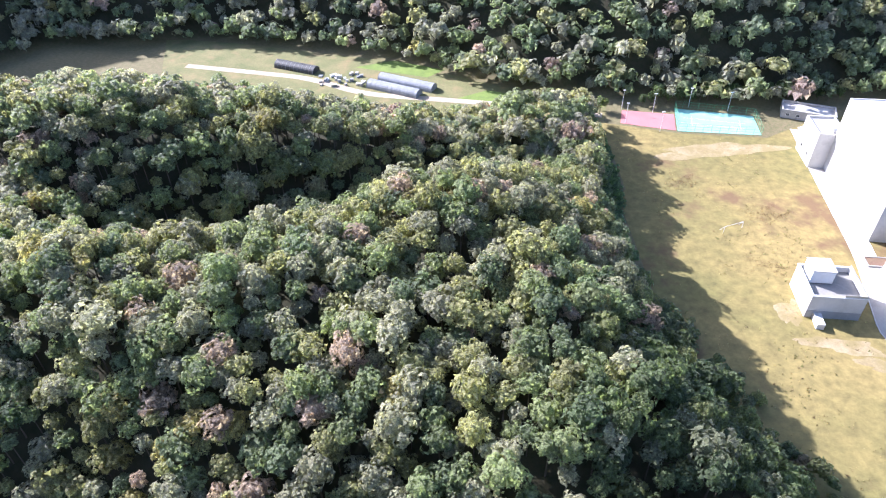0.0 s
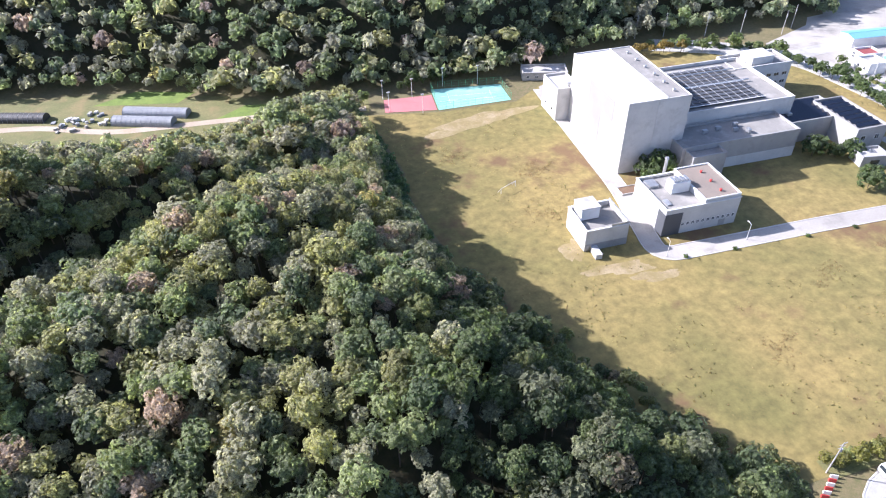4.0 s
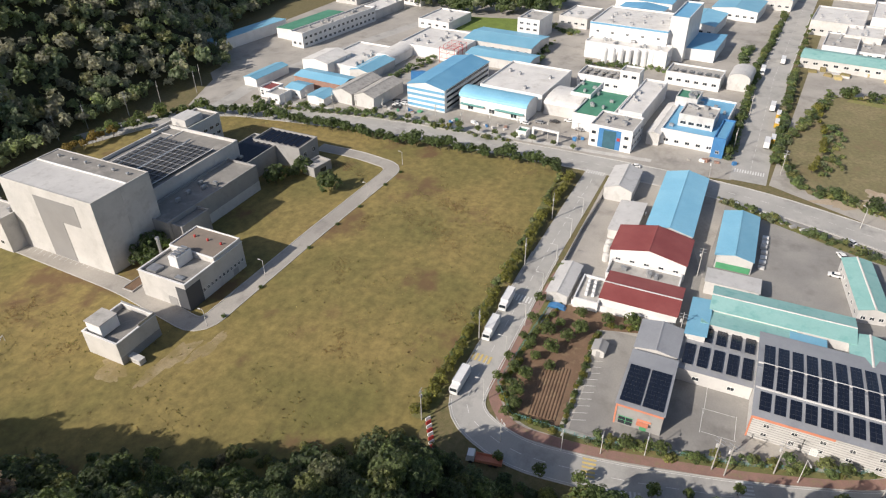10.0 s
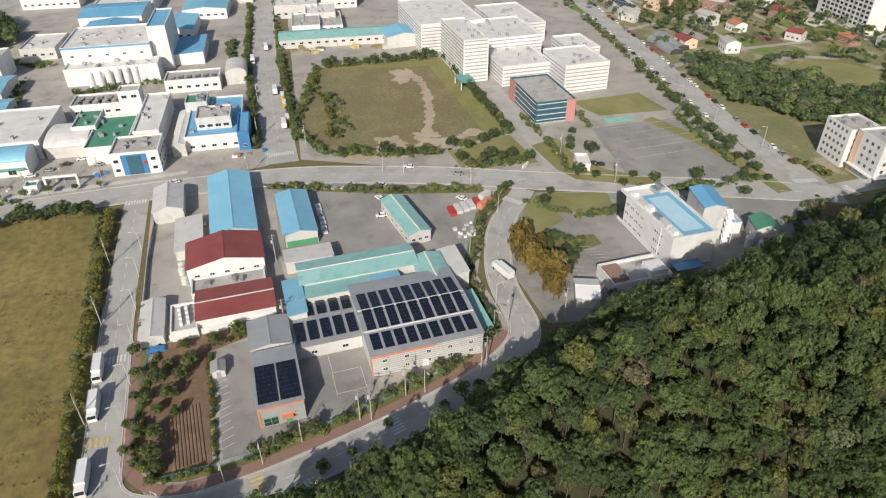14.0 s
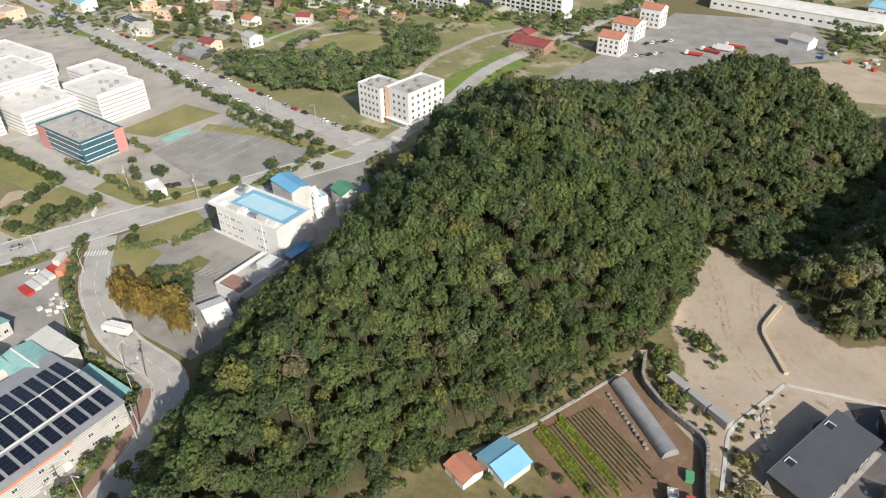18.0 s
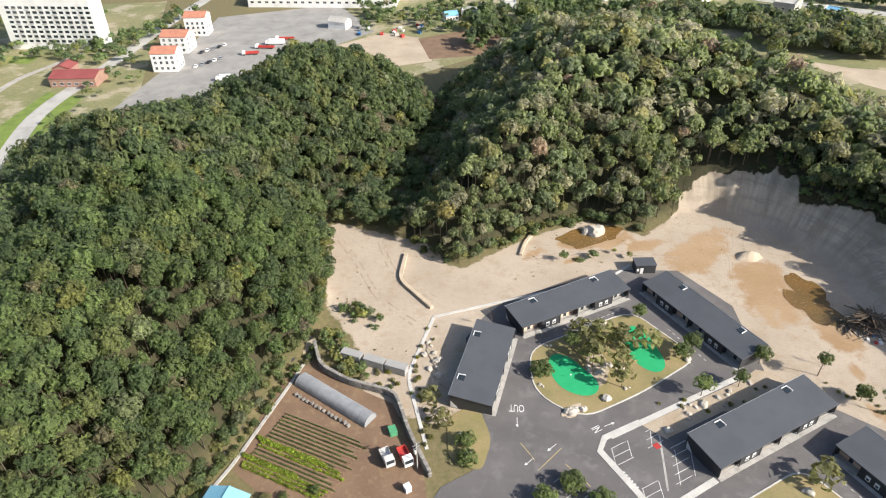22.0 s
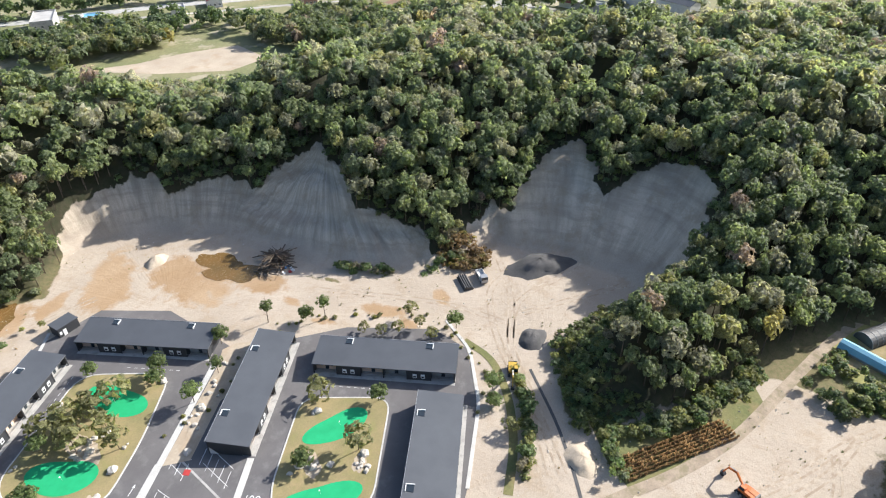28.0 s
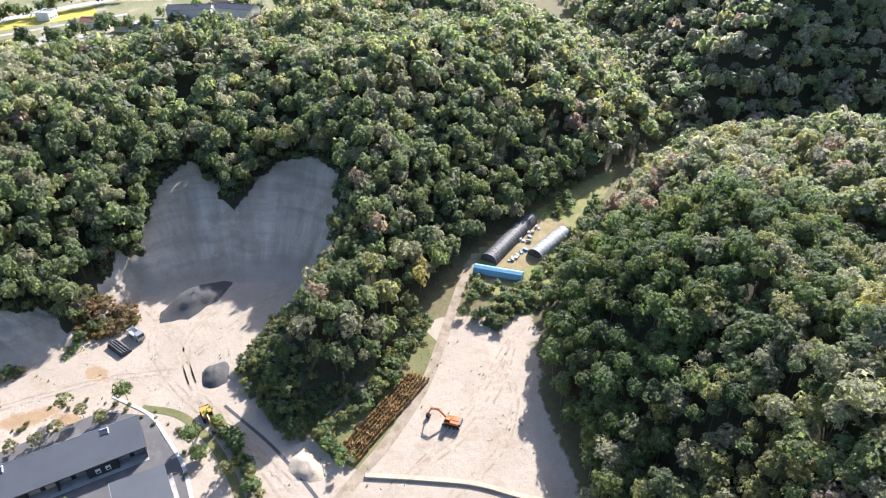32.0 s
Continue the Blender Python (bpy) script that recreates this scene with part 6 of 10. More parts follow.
# ---- sheds and works between the side road and the main road ----
def panel_array(nx, ny, pw, pl):
    # one pressed sheet: cells stand proud of the joints between them
    def stops(n, p):
        out = []
        for i in range(n):
            a = i * p - n * p / 2
            out += [(a, 0), (a + 0.02, 0), (a + 0.03, 1), (a + p - 0.03, 1), (a + p - 0.02, 0)]
        return out + [(n * p / 2, 0)]
    us, vs = stops(nx, pw), stops(ny, pl)
    pts = [(u, v, 0.07 if a and b else 0.0) for v, b in vs for u, a in us]
    m = len(us)
    fs = [(j * m + i, j * m + i + 1, (j + 1) * m + i + 1, (j + 1) * m + i) for j in range(len(vs) - 1) for i in range(m - 1)]
    me = Shape().add(pts, fs).mesh("solar_panel", SOLAR)
    me.materials.append(DARKROOF)
    for f in me.polygons:
        if min(me.vertices[i].co.z for i in f.vertices) < 0.03:
            f.material_index = 1
    return me


ARRAY = panel_array(2, 6, 1.28, 1.36)
ARRAY_F = panel_array(9, 4, 1.55, 1.25)
ARRAY_S = panel_array(2, 4, 1.28, 1.5)
A1 = -6.0
big = block("solar_works", 140.3, -50.6, 32, 31.5, A1, 7.4, LIGHTWALL, ROOFMID, "grey ribbed works hall covered with solar panels", kind_of="gable", along="y", rise=1.3, rows=(("w", 5, 1.6, 1.2, 0.9), ("w", 5, 4.6, 1.2, 0.9)), doors=(("w", 1, 1.5, 2.2, WHITEPAINT),))
part("fascia", Shape().box(-16.35, -2, 6.7, -16.2, 15.8, 7.5), ORANGE, big, "orange fascia board")
part("corner_trim", Shape().box(-16.1, 15.6, 0, -15.7, 15.95, 7), ORANGE, big, "orange corner trim")
for k in range(9):
    part("cladding_rib", Shape().box(-16.06, -15.7, 0.6 + k * 0.75, -16.0, 15.7, 0.72 + k * 0.75), GREYWALL, big)
tilt = math.degrees(math.atan2(1.3, 16))
for row, x in enumerate((-11.2, -2.6, 6.2)):
    for k in range(9):
        m = pose(x, -13.4 + k * 3.35, 7.4 + 1.3 - abs(x) / 16 * 1.3 + 0.28, 0, -tilt if x < 0 else tilt, 0) @ pose(0, 0, 0, 0, 0, 90)
        part("solar_panel", ARRAY if row else ARRAY_S, None, big, at=m)
part("roof_rib", Shape().box(-7.2, -15.9, 8.2, -6.8, 15.9, 8.5).box(1.7, -15.9, 8.7, 2.1, 15.9, 8.95), ROOFWHITE, big, "white roof gutter")
mid_s = block("solar_canopy_building", 150.5, -26.4, 22, 18.5, A1, 4.9, LIGHTWALL, ROOFMID, "low hall with a wide solar canopy", kind_of="mono", along="y", rise=-0.5, rows=(("w", 2, 1.4, 1.6, 1.0),))
for x in (-5.4, 4.9):
    for k in range(5):
        part("solar_panel", ARRAY, None, mid_s, at=pose(x, -7.4 + k * 3.7, 4.65 + (x + 11) / 22 * 0.5 + 0.35, 0, -1.3, 0) @ pose(0, 0, 0, 0, 0, 90))
sm2 = block("solar_office", 130.3, -8.9, 21.0, 11.3, A1, 6.4, GREYWALL, ROOFMID, "small grey office with orange trim and solar roof", kind_of="mono", along="y", rise=0.5, rows=(("s", 2, 1.2, 1.5, 1.0),), doors=(("w", -1.5, 1.4, 2.2, GREENPAINT),))
part("shop_window", Shape().box(-7.8, 1.2, 0.4, -7.7, 4.6, 2.8), GLASS, sm2, "green framed shop window", at=pose(-2.75, 0, 0))
part("shop_frame", Shape().box(-7.86, 1.0, 2.8, -7.7, 4.8, 3.0).box(-7.86, 2.8, 0.4, -7.7, 2.95, 2.8).box(-7.86, 1.0, 1.6, -7.7, 4.8, 1.7), GREENPAINT, sm2, at=pose(-2.75, 0, 0))
part("sign_board", Shape().box(-7.9, -3.2, 3.1, -7.72, 0.2, 3.6), ORANGE, sm2, at=pose(-2.75, 0, 0))
part("orange_trim", Shape().box(-7.95, -5.7, 6.1, -7.76, 5.7, 6.6).box(-7.9, 5.3, 0, -7.72, 5.72, 6.2), ORANGE, sm2, "orange corner and eaves trim", at=pose(-2.75, 0, 0))
part("canopy", Shape().box(-9.2, -2.6, 2.7, -7.7, 0.2, 2.85), ORANGE, sm2, at=pose(-2.75, 0, 0))
for v in (-2.75, 2.75):
    part("solar_panel", ARRAY_F, None, sm2, at=pose(-2.6, v, 7.02, 0, 1.4, 0))
block("link_building", 148.6, -10.6, 12, 11.0, A1, 6.0, LIGHTWALL, ROOFMID, "pale metal-roofed hall behind the office", kind_of="gable", along="x", rise=0.9)
hut = block("garden_hut", 144.5, 4.6, 4, 3.4, A1, 2.4, LIGHTWALL, GREYWALL, "small grey garden hut on the car park", kind_of="gable", along="x", rise=0.7, doors=(("w", 0, 0.9, 1.9, GREYWALL),))
# red roofs
rl = block("red_works", 169.6, -4.4, 14.5, 22.5, A1, 4.6, WHITEWALL, ROOFRED, "white works with a dull red metal roof", kind_of="gable", along="y", rise=0.9, ridge_mat=LIGHTWALL)
block("side_yard_building", 168.5, 10.8, 13, 7.5, A1, 3.6, WHITEWALL, ROOFGREY, "white flat-roofed annex crowded with air units", units=0)
for k in range(8):
    solo("air_conditioner", Shape().box(-0.55, -0.4, 0.1, 0.55, 0.4, 1.5).tube((0, -0.4, 1.0), (0, -0.46, 1.0), 0.35), WHITEPAINT, pose(165.5 + (k % 4) * 2.2, 9.8 + (k // 4) * 2, 2.9, 0, 0, A1), "white rooftop air conditioner", "air conditioner", "rooftop air conditioners")
block("flat_link", 181, -4.0, 8.5, 22.5, A1, 3.8, WHITEWALL, ROOFGREY, "pale flat-roofed link between red sheds", units=4)
block("red_works", 194.5, -5.2, 16, 24, A1, 6.4, WHITEWALL, ROOFRED, "tall white works with a dull red gabled roof", kind_of="gable", along="x", rise=2.6, rows=(("w", 5, 3.0, 1.5, 0.8),))
block("blue_shed", 228.5, -12.3, 45, 15.5, A1, 5.2, LIGHTWALL, ROOFBLUE, "long shed with a sky-blue metal roof", kind_of="gable", along="x", rise=1.9, rows=(("n", 8, 2.5, 1.4, 1.0),))
block("grey_warehouse", 240.5, 9.0, 19, 10.5, A1, 5.2, LIGHTWALL, LIGHTWALL, "pale grey warehouse by the junction", kind_of="gable", along="x", rise=1.8)
block("open_shed", 215, 4.5, 22, 9, A1, 3.4, LIGHTWALL, LIGHTWALL, "pale lean-to beside the blue shed", kind_of="mono", along="x", rise=0.6)
block("corner_shed", 171.5, 19.4, 17.5, 6.5, A1, 3.4, LIGHTWALL, LIGHTWALL, "beige corner shed by the side road", kind_of="gable", along="x", rise=0.7)
solo("tarpaulin_heap", Shape().section([(-2.8, 0), (2.8, 0), (2.2, 0.9), (0, 1.3), (-2.2, 0.8)], -0.9, 0.9, "y"), BLUEPAINT, pose(160.5, 19.6, 0.1, 0, 0, 84), "blue tarpaulin over stacked goods", "tarpaulin")
wl = [(163.5, 15.8), (161.2, -14.2)]
edging("boundary_wall", wl, 0.25, 2.0, WHITEWALL, "white boundary wall of the red works", "wall")
edging("boundary_wall", [(250, 13), (206, 19.5), (182, 22)], 0.25, 1.6, CONC, "low concrete boundary wall", "wall")
for k, (x, y) in enumerate(((198.5, 9.0), (195.5, 9.2), (190, 8.9))):
    solo("storage_tank", Shape().tube((0, 0, 0.1), (0, 0, 2.6), 1.1, n=14).tube((0, 0, 2.6), (0, 0, 3.1), 1.1, 0.3, n=14), LIGHTWALL, pose(x, y, 0), "pale dented storage tank", "tank", "storage tanks")
# teal and blue sheds
block("blue_shed", 211.5, -32.5, 30, 11.5, A1, 5.0, LIGHTWALL, ROOFBLUE, "pale blue-roofed shed on the storage yard", kind_of="gable", along="x", rise=1.3)
solo("shop_front", Shape().box(-0.1, -5.2, 0.2, 0.05, 5.2, 2.4), GREENPAINT, pose(196.3, -31.0, 0.1, 0, 0, A1), "green shop front on the shed's end", "shop front")
block("grey_lean_to", 184.8, -30.5, 8.0, 15.5, A1, 4.2, LIGHTWALL, LIGHTWALL, "pale flat shed beside teal roofs", kind_of="mono", along="y", rise=0.4)
block("teal_hall", 168.5, -42.5, 11.5, 37, A1, 7.2, LIGHTWALL, ROOFTEAL, "long hall with a pale teal metal roof", kind_of="gable", along="y", rise=1.0, ridge_mat=ROOFWHITE)
block("teal_lean_to", 160, -33.5, 6.5, 24, A1, 6.4, LIGHTWALL, ROOFTEAL, "teal-roofed lean-to along the hall", kind_of="mono", along="y", rise=0.6)
block("blue_lean_to", 160.5, -20.6, 17, 5.2, A1, 6.6, LIGHTWALL, ROOFBLUE, "narrow blue-roofed lean-to", kind_of="mono", along="x", rise=0.4)
block("blue_lean_to", 157.8, -48.5, 6.5, 8.5, A1, 6.6, LIGHTWALL, ROOFBLUE, "small blue-roofed extension", kind_of="mono", along="y", rise=0.4)
block("teal_shed", 158.5, -63.6, 13, 9.5, A1, 6.8, LIGHTWALL, ROOFTEAL, "teal-roofed end shed", kind_of="gable", along="x", rise=0.9, ridge_mat=ROOFWHITE)
block("grey_lean_to", 159, -71.5, 15, 6.0, A1, 6.0, LIGHTWALL, LIGHTWALL, "pale grey lean-to at the road end", kind_of="mono", along="x", rise=0.6)
block("white_lean_to", 137, -69.5, 18, 3.2, A1, 3.2, LIGHTWALL, ROOFTEAL, "low lean-to behind the solar works", kind_of="mono", along="x", rise=0.4)
block("teal_store", 194.5, -68.5, 27, 8.2, 2, 4.6, LIGHTWALL, ROOFTEAL, "long teal-roofed store on the yard", kind_of="gable", along="x", rise=1.0, ridge_mat=ROOFWHITE, rows=(("w", 3, 1.5, 1.2, 1.0), ("n", 6, 1.5, 1.4, 1.0)))
for k in range(5):
    container(195.5 + k * 0.5, -87.5 - k * 2.9, -8, 6, REDPAINT if k in (0, 4) else LIGHTWALL, "weathered steel skip on the storage yard", "steel_skip", 2.3, 1.2, group="steel skips")
container(194.5, -101, -65, 7, ORANGE, "rusty orange container by the fence", "shipping_container")
container(200, -103.5, -65, 5, LIGHTWALL, "pale container by the fence", "shipping_container")
gg = random.Random(5)
for k in range(16):
    solo("scrap_block", Shape().cbox(0, 0, 0, gg.uniform(0.8, 1.8), gg.uniform(0.6, 1.4), gg.uniform(0.4, 1.1)), gg.choice((LIGHTWALL, WHITEPAINT, CONC)), pose(181 + gg.uniform(-4, 5), -87 + gg.uniform(-4, 4), 0.06, 0, 0, gg.uniform(0, 90)), "pale block of scrap on the yard", "scrap", "scrap blocks")
for k in range(9):
    solo("stacked_crate", Shape().cbox(0, 0, 0, 2.2, 1.5, gg.uniform(0.7, 1.4)), gg.choice((LIGHTWALL, GREYWALL, WHITEPAINT)), pose(242 - k * 1.9 + 0.5, -33 - k * 3.2, 0.06, 0, 0, -62), "pale crate stacked along the bank", "crate", "stacked crates")
for k in range(7):
    solo("pallet_stack", Shape().cbox(0, 0, 0, 1.6, 2.0, gg.uniform(0.6, 1.2)), gg.choice((LIGHTWALL, WHITEPAINT)), pose(201 + k * 3.2, -40.5 - k * 0.3 + gg.uniform(-0.3, 0.3), 0.06, 0, 0, A1), "white wrapped pallet beside the shed", "pallet", "wrapped pallets")
# vehicles
t1 = truck_model("white box truck parked at the field's edge")
t1.matrix_basis = pose(120.5, 38.0, 0.09, 0, 0, 174)
copy_thing(t1, pose(143.2, 35.7, 0.09, 0, 0, 175))
copy_thing(t1, pose(157.5, 34.6, 0.09, 0, 0, 175))
copy_thing(t1, pose(153.5, -87.0, 0.09, 0, 0, 10))
t2 = truck_model("flatbed truck with a rust-red bed", 8.5, WHITEPAINT, ORANGE, True)
t2.matrix_basis = pose(98.5, 25.0, 0.09, 0, 0, 95)
for k in range(9):
    solo("barrier", Shape().section([(-0.3, 0), (0.3, 0), (0.12, 0.9), (-0.12, 0.9)], -0.75, 0.75, "y"), REDPAINT if k % 2 else WHITEPAINT, pose(106.5 - k * 1.1, 42.0 - k * 0.55, 0.1, 0, 0, 55), "red and white plastic road barrier", "barrier", "road barriers")
c_white = car_model(WHITEPAINT, "white car parked by the kerb")
c_white.matrix_basis = pose(203.5, -62.5, 0.07, 0, 0, 80)
c_black = car_model(BLACKPAINT, "black car parked by the kerb")
c_black.matrix_basis = pose(205, -160, 0.1, 0, 0, 60)
c_silver = car_model(SILVERPAINT, "silver car parked by the kerb")
c_silver.matrix_basis = pose(232, 6, 0.05, 0, 0, 85)
c_red = car_model(REDPAINT, "red car parked by the kerb")
c_red.matrix_basis = pose(113.5, -84.5, 0.09, 0, 0, 40)
for x, y, a, src in ((226, -70, 40, c_white), (216, -66, 20, c_white), (207, -158, 60, c_black), (209, -156, 60, c_black), (203, -95, 30, c_white), (228, 1.5, 85, c_silver), (224, 0.5, 85, c_white), (262, 6, 95, c_white), (236, -86, 55, c_white), (222, -102, 55, c_silver)):
    copy_thing(src, pose(x, y, 0.08, 0, 0, a))
for i, (x, y, a) in enumerate(along([(420, -303), (330, -279), (216, -246), (166, -234)], 7.5)):
    if i % 4 != 3:
        copy_thing((c_black, c_silver, c_white, c_red, c_white)[i * 7 % 5], pose(x, y, 0.1, 0, 0, a))
for i, (x, y, a) in enumerate(along([(400, -284), (330, -265), (216, -233)], 8.5)):
    if i % 5 != 2:
        copy_thing((c_silver, c_white, c_black, c_white)[i * 5 % 4], pose(x, y, 0.1, 0, 0, a + 180))
for i in range(10):
    copy_thing((c_white, c_silver, c_black)[i % 3], pose(78 - (i % 5) * 3.2, -398 - (i // 5) * 26 - (i % 5) * 3, 0.1, 0, 0, 80))
# poles and lamps
for x, y, a in ((109.5, -0.5, 175), (112.2, -10.5, 175), (107.2, 8.5, 175), (105.6, 23.0, 215), (115.3, -44, 190), (140, -77.6, -90), (129.5, -71.5, 200), (116.8, 30.4, 95), (134.2, 29.0, 95), (149.2, 27.0, 95), (165.9, 25.4, 95), (182.5, 24.2, 95), (200.2, 22.4, 95), (215.7, 20.8, 95), (168, -82, -60), (188, -103, -55), (211.5, -103, 40), (238, -75, 30), (232, -82, 210)):
    lamp_post(x, y, a)
for x, y, a in ((113, -25.5, 60), (112, -28.2, 60), (116.2, -39, 75), (116.4, -61, 60), (117.4, -63, 60), (131, -77, 20), (127, -94, 40), (106, 43.5, 0), (139.3, 38.2, 5), (178.9, 33.9, 5), (210.8, 31.0, 5), (220, -150, 60), (190, -157, 60), (273, -51, 70), (290, -33, 0), (333, -41, 0), (257, -23, 70), (190.5, -20.5, 85), (155.5, -16, 85)):
    utility_pole(x, y, a)
fence2 = thing("wire_fence", Matrix(), "pale green wire fence along the works", "fence")
FL = [(163, 21.4), (124, 28.6), (114.2, 22.5), (112.4, 3), (116, -31), (121.5, -57), (131, -71), (156, -74), (188, -94.5)]
pm = Shape().tube((0, 0, 0), (0, 0, 1.5), 0.045, n=6).mesh("post", TEALPAINT)
for x, y, a in along(FL, 2.5):
    part("post", pm, None, fence2, at=pose(x, y, 0.05))
for (ax, ay), (bx, by) in zip(FL, FL[1:]):
    s = Shape()
    for z in (0.25, 0.65, 1.05, 1.45):
        s.tube((ax, ay, z), (bx, by, z), 0.03, n=4)
    part("rail", s, TEALPAINT, fence2)

# ---- the industrial estate beyond the main road ----
A2 = -11.0
st = block("striped_factory", 318.5, 106.5, 48, 21.5, A2, 11.6, WHITEWALL, ROOFDEEP, "white factory with blue bands and a blue roof", kind_of="gable", along="x", rise=2.2)
for k in range(4):
    part("blue_band", Shape().box(-24.1, -10.75, 0.9 + k * 2.7, -23.98, 10.75, 2.2 + k * 2.7), ROOFDEEP, st, "blue painted band")
    part("window_band", Shape().box(-22, -10.86, 1.6 + k * 2.7, 23, -10.74, 2.7 + k * 2.7), GLASS, st, "dark ribbon window")
ar = block("arched_works", 303.5, 76.5, 13, 36, A2, 7.0, WHITEWALL, ROOFBLUE, "white works with a swept blue arched roof", kind_of="arch", along="y", rise=2.8, rows=(("w", 3, 1.0, 3.0, 2.0),))
part("canopy", Shape().box(-8.2, -17, 3.6, -6.4, -2, 3.9).box(-8.0, 4, 3.4, -6.4, 17, 3.7), TEALPAINT, ar, "blue entrance canopy")
block("flat_hall", 331.5, 68.5, 40, 34, A2, 8.6, WHITEWALL, ROOFWHITE, "broad pale flat-roofed hall", units=4)
block("canopy_hall", 317, 43.5, 24, 17, A2, 5.5, LIGHTWALL, ROOFWHITE, "open hall under a pale barrel canopy", kind_of="arch", along="y", rise=2.6)
block("green_roof_works", 308.5, 26.5, 34, 17, A2, 8.0, WHITEWALL, ROOFGREEN, "white works with a green coated roof", units=6)
block("green_roof_works", 324, 36, 20, 10, A2, 9.5, WHITEWALL, ROOFGREEN, "taller white block with a green roof", units=3)
co = block("blue_front_office", 284.5, 17.0, 17, 19, A2, 10.2, WHITEWALL, ROOFGREY, "white office with a blue glazed front", rows=(("s", 4, 2, 2.2, 1.4), ("s", 4, 6, 2.2, 1.4)), units=6)
part("blue_panel", Shape().box(-8.62, -4.6, 0.3, -8.48, 5.4, 9.2), BLUEPAINT, co, "bright blue entrance panel")
part("glazed_entrance", Shape().box(-8.72, -2.4, 0.3, -8.55, 3.2, 8.6), GLASS_BLUE, co, "dark blue glazed entrance")
part("sign", Shape().box(-8.75, -4.3, 4.6, -8.6, -3.0, 6.0), REDPAINT, co, "small red sign panel")
for u in (-7, 7.5):
    for z in (2, 6):
        part("window", Shape().box(-8.6, u - 0.9, z, -8.48, u + 0.9, z + 1.3), GLASS, co)
block("long_white_works", 322, 8.5, 46, 11, A2, 9.0, WHITEWALL, ROOFWHITE, "long white works with a pale roof", units=4)
block("narrow_shed", 305, -2.5, 38, 5.5, A2, 5.5, LIGHTWALL, ROOFWHITE, "narrow pale shed", kind_of="gable", along="x", rise=0.8)
pf = block("blue_roof_plant", 310, -18, 46, 24, A2, 7.0, WHITEWALL, ROOFDEEP, "plant with a blue roof deck and white machinery", units=12, rows=(("w", 5, 1.5, 1.8, 1.2),))
block("plant_office", 302, -17, 14, 15, A2, 12.0, LIGHTWALL, ROOFGREY, "pale plant office with window rows", rows=(("w", 4, 3.0, 2.4, 1.3), ("w", 4, 7.5, 2.4, 1.3)), units=8)
block("blue_clad_tower", 292, -28, 22, 5, A2, 9.0, BLUEPAINT, ROOFDEEP, "narrow blue clad wing", rows=(("w", 1, 2, 1.4, 1.2),))
block("machine_roof", 326, -12, 12, 10, A2, 10.5, LIGHTWALL, ROOFGREEN, "white machine house with a green roof", units=9)
sw = block("solar_warehouse", 371, -14.5, 15, 28, A2, 7.0, WHITEWALL, ROOFGREY, "white warehouse with solar panels", rows=(("w", 6, 2.5, 2.2, 1.3),))
for k in range(6):
    part("solar_panel", ARRAY, None, sw, at=pose(-1, -11 + k * 4.3, 6.6, 8, 0, 90))
sw2 = block("solar_warehouse", 356, 32, 15, 24, A2, 6.4, WHITEWALL, ROOFGREY, "white warehouse under solar racks", rows=(("w", 5, 2.0, 2.0, 1.2),))
for k in range(5):
    for j in range(2):
        part("solar_panel", ARRAY, None, sw2, at=pose(-3 + j * 6, -9 + k * 4.4, 6.0, 8, 0, 90))
block("sign_tower", 349, 17, 9, 10, A2, 12.0, WHITEWALL, ROOFGREY, "white stair tower with a blue sign bar", rows=(("w", 2, 8.5, 2.4, 1.4),))
block("arched_store", 374, -37.5, 17, 11, A2, 6.0, LIGHTWALL, LIGHTWALL, "grey arched store", kind_of="arch", along="x", rise=3.2)
bw = block("white_factory", 426, 22, 40, 46, A2, 17.5, WHITEWALL, ROOFWHITE, "large white factory with a blue-edged roof", rows=(("w", 5, 12, 1.6, 1.0),), units=12)
part("roof_edge", Shape().box(-20.1, -23.1, 16.4, -19.9, 23.1, 17.4).box(-20.1, -23.1, 16.4, 20, -22.9, 17.4), ROOFDEEP, bw, "blue roof edge")
block("white_factory", 400.5, 24, 13, 48, A2, 9.5, WHITEWALL, ROOFWHITE, "white process wing with silos", units=12)
for k in range(8):
    solo("silo", Shape().tube((0, 0, 0), (0, 0, 8.5), 1.7, n=14).tube((0, 0, 8.5), (0, 0, 9.6), 1.7, 0.3, n=14), WHITEPAINT, pose(393 - k * 0.6, 5 + k * 4.4, 0.05), "white steel silo beside the factory", "silo", "silos")
block("factory_tower", 424, -5.5, 38, 10, A2, 25, WHITEWALL, ROOFDEEP, "tall white factory tower with a blue top")
block("blue_shed", 426, -19, 34, 17, A2, 6.5, WHITEWALL, ROOFDEEP, "white shed with a bright blue roof", kind_of="mono", along="x", rise=0.8)
tw = block("white_office_tower", 432, 86, 22, 15, A2, 13, WHITEWALL, ROOFGREY, "white office with few windows", rows=(("w", 3, 2.5, 2.4, 1.2), ("w", 3, 6, 2.4, 1.2), ("w", 3, 9.5, 2.4, 1.2)), units=3)
block("long_blue_works", 401, 97, 27, 45, A2, 6.5, LIGHTWALL, ROOFBLUE, "long works with a dull blue roof", kind_of="gable", along="y", rise=1.6, rows=(("w", 8, 3, 2.2, 1.0),))
block("long_blue_works", 372, 92, 16, 40, A2, 5.5, LIGHTWALL, ROOFBLUE, "low works with a dull blue roof", kind_of="gable", along="y", rise=1.0)
for dy in (0, 13):
    block("grey_hall", 301 + dy * 0.15, 139 + dy, 27, 12, A2, 6.0, LIGHTWALL, CONC, "weathered grey gabled hall", kind_of="gable", along="x", rise=2.0)
